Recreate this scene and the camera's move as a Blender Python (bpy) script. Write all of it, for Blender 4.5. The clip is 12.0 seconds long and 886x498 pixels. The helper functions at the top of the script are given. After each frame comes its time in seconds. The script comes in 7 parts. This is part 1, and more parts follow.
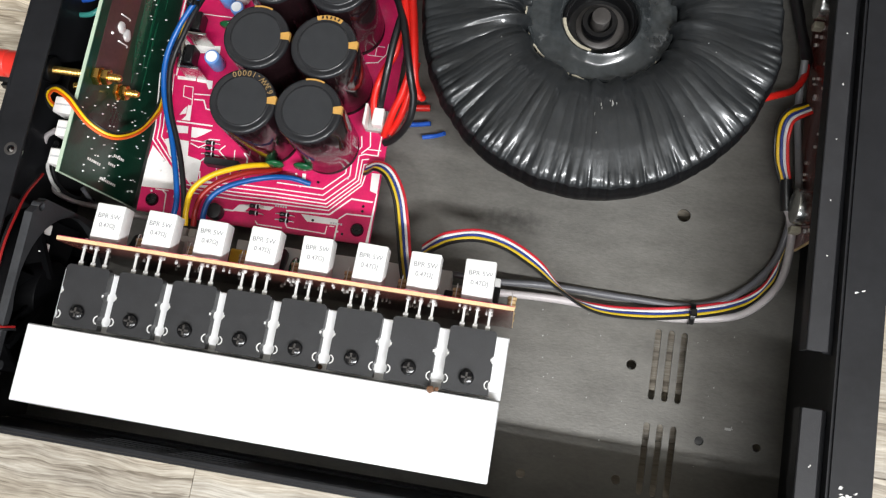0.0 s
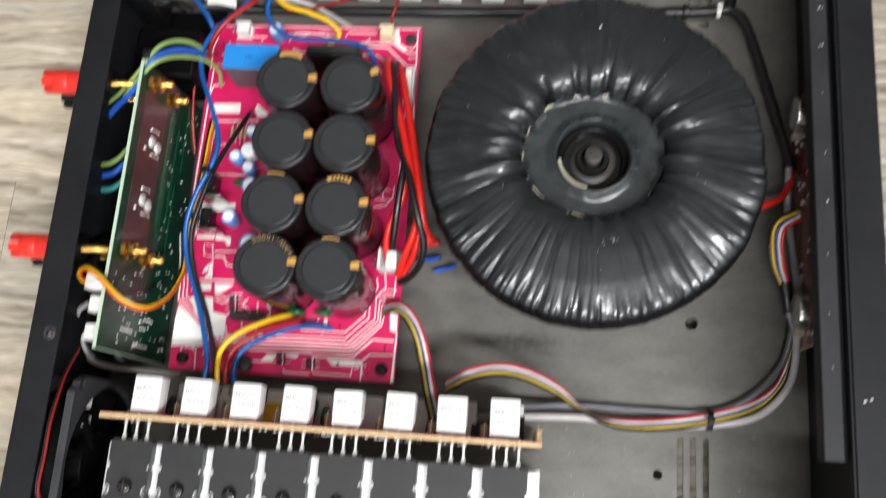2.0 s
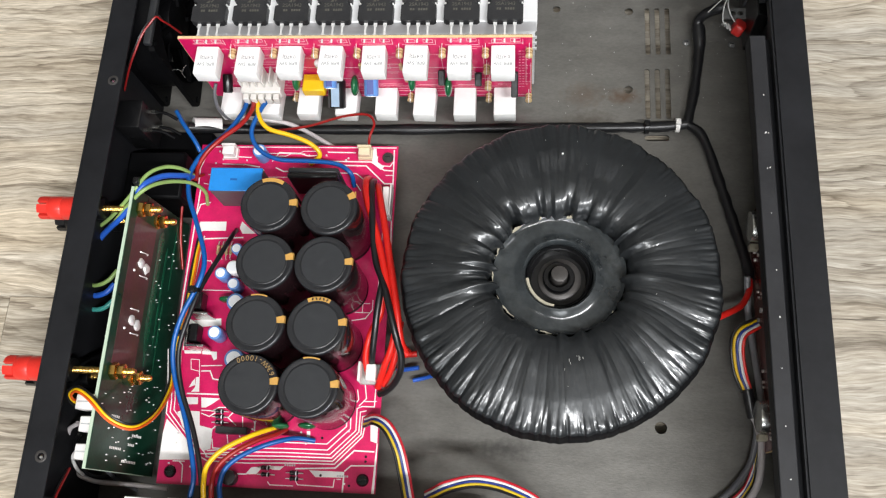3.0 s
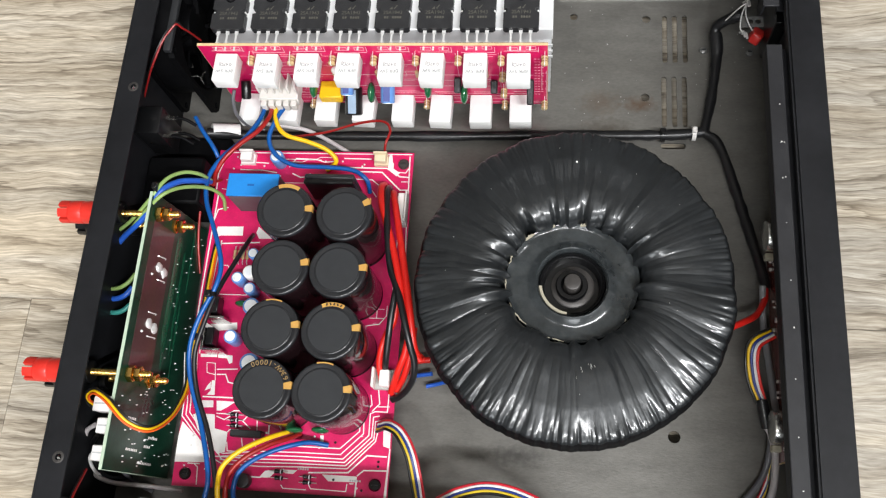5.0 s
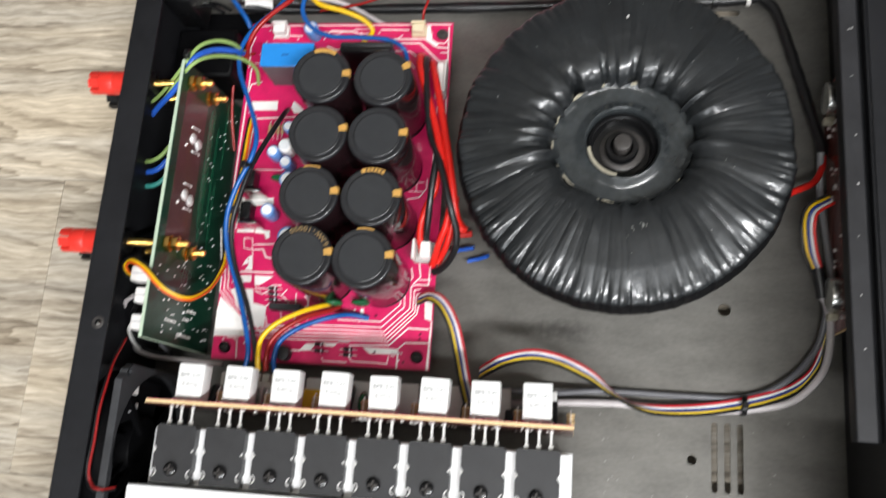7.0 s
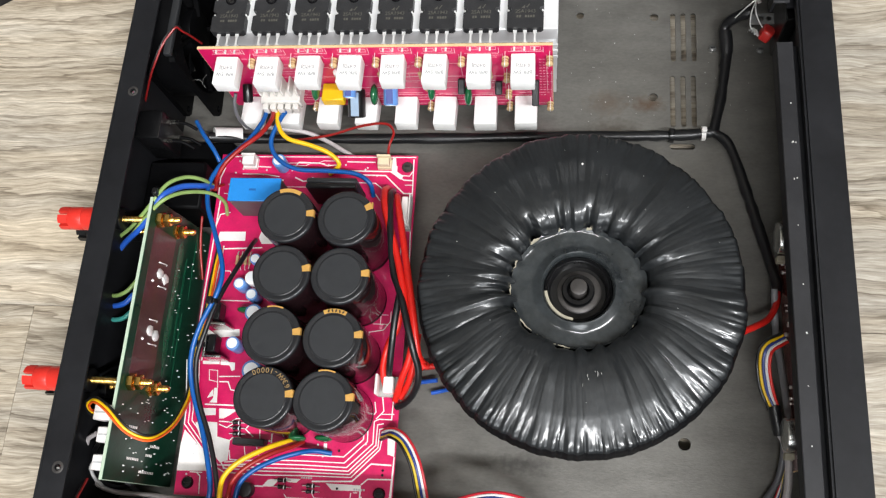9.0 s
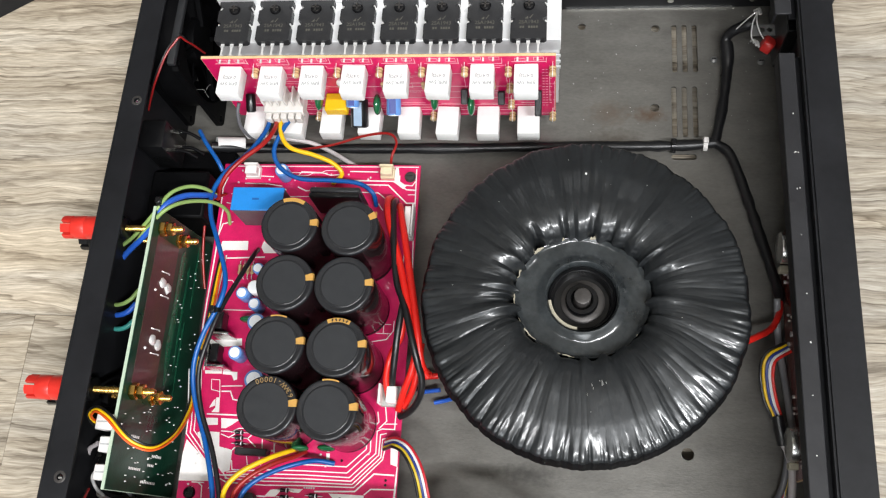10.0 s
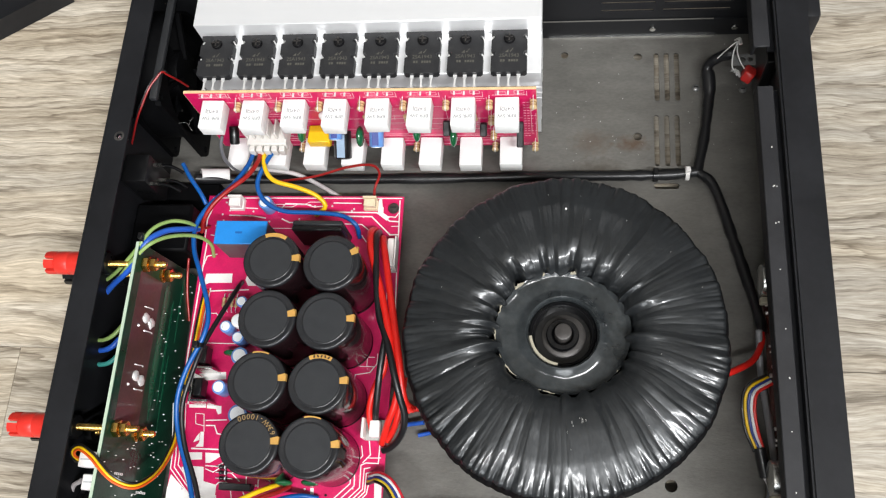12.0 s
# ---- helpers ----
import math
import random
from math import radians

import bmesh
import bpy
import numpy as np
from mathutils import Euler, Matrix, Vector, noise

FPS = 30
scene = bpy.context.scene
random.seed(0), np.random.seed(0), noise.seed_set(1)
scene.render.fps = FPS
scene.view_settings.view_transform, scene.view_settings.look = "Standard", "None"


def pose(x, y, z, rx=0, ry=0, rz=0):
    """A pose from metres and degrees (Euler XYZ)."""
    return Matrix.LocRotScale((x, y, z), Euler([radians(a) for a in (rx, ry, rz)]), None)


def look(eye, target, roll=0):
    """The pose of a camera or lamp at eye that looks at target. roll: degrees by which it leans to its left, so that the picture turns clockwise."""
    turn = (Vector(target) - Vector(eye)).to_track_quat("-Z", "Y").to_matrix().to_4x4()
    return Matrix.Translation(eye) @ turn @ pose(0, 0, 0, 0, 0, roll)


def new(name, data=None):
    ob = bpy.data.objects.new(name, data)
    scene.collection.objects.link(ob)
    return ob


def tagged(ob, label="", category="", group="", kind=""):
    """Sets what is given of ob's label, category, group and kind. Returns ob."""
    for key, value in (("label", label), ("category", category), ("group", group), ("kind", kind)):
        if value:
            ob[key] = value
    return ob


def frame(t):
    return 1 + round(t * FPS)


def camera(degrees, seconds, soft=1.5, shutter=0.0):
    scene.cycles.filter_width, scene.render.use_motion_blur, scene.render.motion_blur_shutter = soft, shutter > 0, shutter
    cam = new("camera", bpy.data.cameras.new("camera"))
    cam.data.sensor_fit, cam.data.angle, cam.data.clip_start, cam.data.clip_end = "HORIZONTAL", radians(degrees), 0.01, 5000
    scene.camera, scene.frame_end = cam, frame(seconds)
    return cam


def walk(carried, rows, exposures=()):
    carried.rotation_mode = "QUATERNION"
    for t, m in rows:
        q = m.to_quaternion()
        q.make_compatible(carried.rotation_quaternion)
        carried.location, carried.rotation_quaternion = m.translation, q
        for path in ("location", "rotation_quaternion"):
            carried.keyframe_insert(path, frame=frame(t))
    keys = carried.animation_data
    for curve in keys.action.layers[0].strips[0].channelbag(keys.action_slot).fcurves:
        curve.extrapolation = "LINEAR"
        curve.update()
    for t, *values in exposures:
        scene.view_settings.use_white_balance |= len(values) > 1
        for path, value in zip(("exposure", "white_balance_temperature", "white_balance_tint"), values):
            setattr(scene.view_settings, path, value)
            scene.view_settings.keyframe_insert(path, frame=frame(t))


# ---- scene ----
cam = camera(54.7, 12.0, soft=1.2, shutter=0.5)
PATH = [
    (0, (0.022, 0.022, 0.432), (-0.172, 0.386, -1.526), -18.9),
    (0.5, (0.019, 0.014, 0.436), (-0.188, 0.379, -1.519), -20.5),
    (1, (0.011, 0.008, 0.447), (-0.225, 0.401, -1.5), -21.8),
    (1.5, (0.006, 0.008, 0.448), (-0.254, 0.41, -1.494), -25.8),
    (2, (0.013, 0.056, 0.461), (-0.198, 0.544, -1.467), -19.9),
    (2.5, (0.02, 0.076, 0.478), (-0.17, 0.66, -1.425), -15.8),
    (3, (0.024, 0.079, 0.489), (-0.178, 0.7, -1.401), -15.9),
    (5, (0.028, 0.08, 0.491), (-0.223, 0.707, -1.391), -19.0),
    (5.5, (0.017, 0.06, 0.476), (-0.268, 0.596, -1.429), -24.0),
    (6, (0.002, 0.021, 0.461), (-0.35, 0.44, -1.462), -34.3),
    (6.5, (0.004, 0.024, 0.462), (-0.347, 0.443, -1.462), -35.3),
    (7, (0.018, 0.047, 0.467), (-0.286, 0.537, -1.449), -28.7),
    (7.5, (0.03, 0.066, 0.471), (-0.243, 0.612, -1.433), -24.1),
    (9.5, (0.032, 0.086, 0.485), (-0.252, 0.726, -1.389), -21.3),
    (10, (0.028, 0.084, 0.484), (-0.245, 0.734, -1.387), -20.2),
    (10.5, (0.034, 0.092, 0.485), (-0.235, 0.743, -1.387), -20.3),
    (11, (0.034, 0.096, 0.487), (-0.228, 0.749, -1.385), -19.7),
    (11.5, (0.035, 0.1, 0.486), (-0.231, 0.755, -1.385), -20.0),
    (12, (0.037, 0.099, 0.489), (-0.234, 0.76, -1.379), -20.2),
]
walk(cam, [(t, look(eye, target, roll)) for t, eye, target, roll in PATH], [(0.0, 0.15), (0.5, 0.07), (1.5, 0.02), (2.0, 0.19), (2.5, 0.19), (5.5, 0.21), (6.5, 0.10), (7.0, 0.19), (7.5, 0.23), (9.5, 0.22), (12.0, 0.20)])

# ---------------------------------------------------------------- light
world = bpy.data.worlds.new("room_light")
world.use_nodes = True
world.node_tree.nodes["Background"].inputs[0].default_value = (0.9, 0.95, 1.0, 1)
world.node_tree.nodes["Background"].inputs[1].default_value = 0.02
scene.world = world
scene.view_settings.exposure = 0.0


def tube_lamp(x, y, z, length, width, watts):
    data = bpy.data.lights.new("tube_light", "AREA")
    data.shape, data.size, data.size_y, data.energy = "RECTANGLE", length, width, watts
    data.color = (0.975, 0.985, 1.0)
    ob = new("tube_light", data)
    ob.location = (x, y, z)
    return ob


# two main tubes, then a weak unseen fill lamp added to the north
LAMPS = [(0.05, -1.08, 2.50, 38), (1.33, -1.08, 2.50, 96), (0.0, 2.05, 2.50, 1.2)]
for lx, ly, lz, lw in LAMPS:
    tube_lamp(lx, ly, lz, 1.2, 0.10, lw)


# soft fill light added from the south, from no known source
fill_data = bpy.data.lights.new("south_fill", "AREA")
fill_data.shape, fill_data.size, fill_data.size_y, fill_data.energy, fill_data.color = "RECTANGLE", 1.56, 1.06, 38, (0.93, 0.97, 1.0)
south_fill = new("south_fill", fill_data)
south_fill.matrix_world = look((0.2, -2.49, 1.55), (0.1, 0.2, 0.6))


# ---------------------------------------------------------------- materials
def mat(name, color, rough=0.5, metal=0.0, vary=0.15, scale=60.0, bump=0.0, bump_scale=400.0, stretch=(1, 1, 1), spec=0.5, coat=0.0, dirt=None):
    m = bpy.data.materials.new(name)
    m.use_nodes = True
    nt = m.node_tree
    b = nt.nodes["Principled BSDF"]
    co = nt.nodes.new("ShaderNodeTexCoord")
    mp = nt.nodes.new("ShaderNodeMapping")
    mp.inputs["Scale"].default_value = stretch
    nt.links.new(co.outputs["Object"], mp.inputs[0])

    def tex(sc, detail=4.0, rg=0.6):
        n = nt.nodes.new("ShaderNodeTexNoise")
        n.inputs["Scale"].default_value, n.inputs["Detail"].default_value, n.inputs["Roughness"].default_value = sc, detail, rg
        nt.links.new(mp.outputs[0], n.inputs["Vector"])
        return n

    big, small = tex(scale), tex(scale * 9)
    mix = nt.nodes.new("ShaderNodeMath")
    mix.operation = "MULTIPLY_ADD"
    mix.inputs[1].default_value = 0.4
    nt.links.new(small.outputs[0], mix.inputs[0])
    half = nt.nodes.new("ShaderNodeMath")
    half.operation = "MULTIPLY"
    half.inputs[1].default_value = 0.6
    nt.links.new(big.outputs[0], half.inputs[0])
    nt.links.new(half.outputs[0], mix.inputs[2])
    ramp = nt.nodes.new("ShaderNodeValToRGB")
    lo = [max(0.0, c * (1 - vary)) for c in color]
    hi = [min(1.0, c * (1 + vary)) for c in color]
    ramp.color_ramp.elements[0].position, ramp.color_ramp.elements[1].position = 0.32, 0.68
    ramp.color_ramp.elements[0].color, ramp.color_ramp.elements[1].color = (*lo, 1), (*hi, 1)
    nt.links.new(mix.outputs[0], ramp.inputs[0])
    out = ramp.outputs[0]
    if dirt:
        tint, amount, dscale = dirt
        d = tex(dscale, 6.0, 0.7)
        dr = nt.nodes.new("ShaderNodeValToRGB")
        dr.color_ramp.elements[0].position, dr.color_ramp.elements[1].position = 0.55, 0.75
        nt.links.new(d.outputs[0], dr.inputs[0])
        dm = nt.nodes.new("ShaderNodeMath")
        dm.operation, dm.inputs[1].default_value = "MULTIPLY", amount
        nt.links.new(dr.outputs[0], dm.inputs[0])
        mx = nt.nodes.new("ShaderNodeMix")
        mx.data_type = "RGBA"
        nt.links.new(dm.outputs[0], mx.inputs["Factor"])
        nt.links.new(out, mx.inputs[6])
        mx.inputs[7].default_value = (*tint, 1)
        out = mx.outputs[2]
    nt.links.new(out, b.inputs["Base Color"])
    b.inputs["Metallic"].default_value = metal
    b.inputs["Specular IOR Level"].default_value = spec
    b.inputs["Coat Weight"].default_value = coat
    rr = nt.nodes.new("ShaderNodeMapRange")
    rr.inputs["To Min"].default_value, rr.inputs["To Max"].default_value = max(0.03, rough * 0.75), min(1.0, rough * 1.25)
    nt.links.new(big.outputs[0], rr.inputs["Value"])
    nt.links.new(rr.outputs[0], b.inputs["Roughness"])
    if bump:
        bn = tex(bump_scale, 3.0)
        bp = nt.nodes.new("ShaderNodeBump")
        bp.inputs["Strength"].default_value, bp.inputs["Distance"].default_value = bump, 0.0006
        nt.links.new(bn.outputs[0], bp.inputs["Height"])
        nt.links.new(bp.outputs[0], b.inputs["Normal"])
    return m


M_BLACK = mat("black_powder_coat", (0.0100, 0.0103, 0.0120), 0.5, 0, 0.3, 25, 0.10, 1800, spec=0.28)
M_RAIL = mat("scuffed_rail_paint", (0.016, 0.016, 0.018), 0.55, 0, 0.3, 40, 0.12, 1800, spec=0.4)
M_BASE = mat("grey_base_steel", (0.158, 0.152, 0.138), 0.40, 0.30, 0.22, 80, 0.16, 1100, stretch=(0.45, 1, 1), dirt=((0.075, 0.066, 0.056), 0.6, 14))


def tint_patch(m, centre, size, tint, strength):
    """Adds a ragged tinted patch of its own shape round a point of the surface."""
    nt = m.node_tree
    b = nt.nodes["Principled BSDF"]
    old = b.inputs["Base Color"].links[0].from_socket
    co = nt.nodes.new("ShaderNodeTexCoord")
    sub = nt.nodes.new("ShaderNodeVectorMath")
    sub.operation, sub.inputs[1].default_value = "SUBTRACT", centre
    nt.links.new(co.outputs["Object"], sub.inputs[0])
    div = nt.nodes.new("ShaderNodeVectorMath")
    div.operation, div.inputs[1].default_value = "DIVIDE", size
    nt.links.new(sub.outputs[0], div.inputs[0])
    ln = nt.nodes.new("ShaderNodeVectorMath")
    ln.operation = "LENGTH"
    nt.links.new(div.outputs[0], ln.inputs[0])
    nz = nt.nodes.new("ShaderNodeTexNoise")
    nz.inputs["Scale"].default_value, nz.inputs["Detail"].default_value = 260, 5
    nt.links.new(co.outputs["Object"], nz.inputs["Vector"])
    add = nt.nodes.new("ShaderNodeMath")
    add.operation, add.inputs[1].default_value = "MULTIPLY_ADD", 1.6
    nt.links.new(nz.outputs[0], add.inputs[0])
    nt.links.new(ln.outputs["Value"], add.inputs[2])
    rng_ = nt.nodes.new("ShaderNodeMapRange")
    rng_.inputs["From Min"].default_value, rng_.inputs["From Max"].default_value = 0.9, 1.9
    rng_.inputs["To Min"].default_value, rng_.inputs["To Max"].default_value = strength, 0.0
    nt.links.new(add.outputs[0], rng_.inputs["Value"])
    mx = nt.nodes.new("ShaderNodeMix")
    mx.data_type = "RGBA"
    nt.links.new(rng_.outputs[0], mx.inputs["Factor"])
    nt.links.new(old, mx.inputs[6])
    mx.inputs[7].default_value = (*tint, 1)
    nt.links.new(mx.outputs[2], b.inputs["Base Color"])


# three brown rust stains
tint_patch(M_BASE, (0.0800, 0.3430, 0), (0.012, 0.006, 1), (0.105, 0.062, 0.036), 0.8)
tint_patch(M_BASE, (0.0560, 0.3440, 0), (0.014, 0.010, 1), (0.13, 0.085, 0.055), 0.45)
tint_patch(M_BASE, (0.0600, 0.3260, 0), (0.018, 0.008, 1), (0.07, 0.055, 0.04), 0.6)
# a dark patch south of the transformer
tint_patch(M_BASE, (0.0130, 0.1230, 0), (0.020, 0.006, 1), (0.035, 0.032, 0.03), 0.7)
M_ALU = mat("bare_aluminium", (0.92, 0.92, 0.925), 0.45, 0.45, 0.015, 60, 0.06, 900, stretch=(0.05, 1, 1))
M_RED = mat("crimson_solder_mask", (0.62, 0.010, 0.105), 0.34, 0, 0.16, 120, 0.1, 900, coat=0.2)
M_WHITE = mat("white_board_print", (0.86, 0.83, 0.80), 0.45, 0, 0.06, 120)
M_LEGEND = mat("thin_board_legend", (0.80, 0.56, 0.58), 0.5, 0, 0.15, 200)
M_TAN = mat("phenolic_board_edge", (0.70, 0.52, 0.28), 0.6, 0, 0.2, 200, 0.2, 1500)
M_LACQUER = mat("dark_lacquered_phenolic", (0.105, 0.033, 0.026), 0.25, 0, 0.4, 150, 0.2, 700, coat=0.3)
M_BROWN = mat("brown_solder_side", (0.170, 0.046, 0.036), 0.25, 0, 0.4, 150, 0.2, 700, coat=0.3)
M_GREEN = mat("green_solder_mask", (0.005, 0.036, 0.020), 0.30, 0, 0.35, 60, 0.15, 900, coat=0.3)
M_GEDGE = mat("pale_board_edge", (0.45, 0.55, 0.42), 0.6, 0, 0.1, 200)
M_CU = mat("masked_copper_plane", (0.075, 0.034, 0.034), 0.36, 0, 0.3, 60, 0.1, 500, coat=0.3)
M_CERAM = mat("white_cement", (0.82, 0.82, 0.80), 0.75, 0, 0.05, 200, 0.25, 2500)
M_EPOXY = mat("black_epoxy", (0.021, 0.021, 0.0225), 0.45, 0, 0.2, 200, 0.3, 3000)
M_TIN = mat("tinned_lead", (0.88, 0.87, 0.85), 0.30, 0.4, 0.1, 300, 0.1, 1500)
M_STEEL = mat("plated_steel", (0.62, 0.62, 0.60), 0.25, 1.0, 0.12, 200, 0.1, 900)
M_SCREW = mat("black_oxide_screw", (0.0065, 0.0065, 0.0072), 0.20, 0.1, 0.2, 300)
M_BRASS = mat("gilt_brass", (0.80, 0.50, 0.14), 0.24, 1.0, 0.12, 200, 0.15, 1200)
M_FILM = mat("black_plastic_film", (0.0120, 0.0134, 0.0147), 0.41, 0, 0.40, 40, 0.14, 420, spec=0.37)
film_bsdf = M_FILM.node_tree.nodes["Principled BSDF"]
film_bsdf.inputs["Coat Weight"].default_value, film_bsdf.inputs["Coat Roughness"].default_value = 0.58, 0.15
film_bsdf.inputs["Specular Tint"].default_value = (0.96, 0.985, 1.0, 1)
# the film's side, with its shade put into a matt black material
M_FILMSIDE = mat("darkened_film_side", (0.0045, 0.0045, 0.0050), 0.55, 0, 0.3, 60, 0.2, 300, spec=0.12)
M_RESIN = mat("dark_potting_resin", (0.0255, 0.0292, 0.0310), 0.20, 0, 0.5, 40, 0.32, 70, dirt=((0.050, 0.054, 0.054), 0.7, 45), coat=0.4)
M_PAPER = mat("cream_paper_edge", (0.36, 0.33, 0.25), 0.8, 0, 0.25, 300, 0.3, 1200)
M_SLEEVE = mat("capacitor_sleeve", (0.012, 0.0055, 0.0065), 0.12, 0, 0.2, 60, 0.45, 130, spec=0.42, coat=0.08)
M_CAPTOP = mat("capacitor_top", (0.026, 0.0275, 0.030), 0.36, 0, 0.12, 200, 0.12, 1500)
M_RIM = mat("shrunk_sleeve_rim", (0.018, 0.0185, 0.0205), 0.24, 0, 0.15, 200, 0.10, 700)
M_GOLD = mat("gold_print", (0.56, 0.31, 0.075), 0.5, 0.15, 0.15, 300)
M_DULLGOLD = mat("worn_gold_print", (0.30, 0.19, 0.075), 0.5, 0.15, 0.3, 500)
M_CREAM = mat("cream_nylon", (0.72, 0.62, 0.42), 0.5, 0, 0.1, 200)
M_VINYL = mat("crystal_vinyl", (0.66, 0.64, 0.60), 0.35, 0, 0.05, 200)
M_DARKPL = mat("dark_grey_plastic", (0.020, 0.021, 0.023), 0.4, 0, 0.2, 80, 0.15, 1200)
# near fan's frame, painted lighter than the far one for the light on it
M_FLANGE = mat("lit_fan_frame", (0.032, 0.033, 0.036), 0.5, 0, 0.3, 90, 0.15, 1200)
M_BLACKPL = mat("black_plastic", (0.006, 0.006, 0.0065), 0.3, 0, 0.3, 80, 0.1, 800)
M_FANPL = mat("black_fan_plastic", (0.0028, 0.0028, 0.0032), 0.5, 0, 0.3, 80, 0.1, 800, spec=0.08)
M_REDPL = mat("red_plastic", (0.66, 0.030, 0.020), 0.35, 0, 0.08, 100, 0.1, 900)
M_BOOT = mat("red_vinyl_boot", (0.52, 0.026, 0.022), 0.30, 0, 0.2, 150, 0.3, 500)
M_SMOKE = mat("dark_grey_relay_side", (0.075, 0.077, 0.080), 0.45, 0, 0.3, 90, 0.2, 700)
M_BLUEINK = mat("dark_blue_print", (0.01, 0.10, 0.34), 0.5, 0, 0.2, 300)
M_BLUEPL = mat("blue_plastic", (0.015, 0.22, 0.62), 0.4, 0, 0.08, 100, 0.1, 900)
M_YELLPL = mat("yellow_plastic", (0.80, 0.48, 0.01), 0.4, 0, 0.08, 100, 0.1, 900)
M_PALEBL = mat("pale_blue_sleeve", (0.12, 0.27, 0.60), 0.3, 0, 0.1, 200, 0, coat=0.2)
M_GREYBLUE = mat("grey_blue_print", (0.24, 0.34, 0.46), 0.35, 0, 0.1, 200)
M_CANTOP = mat("bright_can_top", (0.90, 0.92, 0.95), 0.3, 0.15, 0.06, 300)
M_GREENCAP = mat("green_dipped_film", (0.010, 0.10, 0.035), 0.15, 0, 0.2, 200, coat=0.4)
M_BEIGE = mat("beige_resistor", (0.58, 0.42, 0.22), 0.4, 0, 0.15, 300)
M_BAND = mat("faded_colour_band", (0.30, 0.17, 0.07), 0.5, 0, 0.3, 300)
M_STAMP = mat("black_stamp_ink", (0.20, 0.20, 0.205), 0.7, 0, 0.4, 900)
M_INK = mat("grey_ink", (0.52, 0.52, 0.52), 0.7, 0, 0.2, 600)
M_MARK = mat("pale_laser_mark", (0.095, 0.090, 0.074), 0.6, 0, 0.3, 600)
M_RUST = mat("rust_stain", (0.14, 0.065, 0.03), 0.7, 0, 0.4, 200)
M_ZINC = mat("dull_zinc_plate", (0.20, 0.20, 0.195), 0.35, 0.4, 0.2, 200, 0.1, 900)
M_NUT = mat("dull_nut_steel", (0.060, 0.055, 0.052), 0.4, 0.3, 0.25, 200, 0.2, 900)
M_WALL = mat("workshop_wall_paint", (0.24, 0.24, 0.235), 0.8, 0, 0.04, 3, 0.1, 60)
M_CEIL = mat("white_ceiling_paint", (0.76, 0.76, 0.75), 0.8, 0, 0.04, 3, 0.1, 60)
M_GREYPL = mat("grey_terminal", (0.42, 0.42, 0.40), 0.5, 0, 0.1, 200)


def wire_mat(name, color, rough=0.35):
    return mat(name, color, rough, 0, 0.10, 150, 0.06, 900)


W = {
    "red": wire_mat("red_wire", (0.70, 0.018, 0.012)), "darkred": wire_mat("dark_red_wire", (0.30, 0.012, 0.010)),
    "black": wire_mat("black_wire", (0.010, 0.010, 0.011)), "blue": wire_mat("blue_wire", (0.0030, 0.083, 0.32)),
    "yellow": wire_mat("yellow_wire", (0.85, 0.52, 0.01)), "white": wire_mat("white_wire", (0.78, 0.77, 0.75)),
    "navy": wire_mat("navy_wire", (0.02, 0.04, 0.22)), "grey": wire_mat("grey_wire", (0.52, 0.48, 0.48)),
    "midgrey": wire_mat("mid_grey_wire", (0.26, 0.26, 0.27)), "darkgrey": wire_mat("dark_grey_wire", (0.12, 0.12, 0.13)), "lime": wire_mat("yellow_green_wire", (0.24, 0.36, 0.11)),
    "teal": wire_mat("teal_wire", (0.05, 0.30, 0.26)), "royal": wire_mat("royal_blue_wire", (0.02, 0.10, 0.48)),
    "orange": wire_mat("orange_red_wire", (0.70, 0.10, 0.012)), "mustard": wire_mat("mustard_wire", (0.66, 0.46, 0.03)),
    "crimson": wire_mat("crimson_wire", (0.50, 0.016, 0.030)),
    "wine": wire_mat("fan_red_wire", (0.27, 0.011, 0.011)),
    "sleeve": wire_mat("black_braid", (0.0095, 0.0095, 0.0105), 0.36),
}


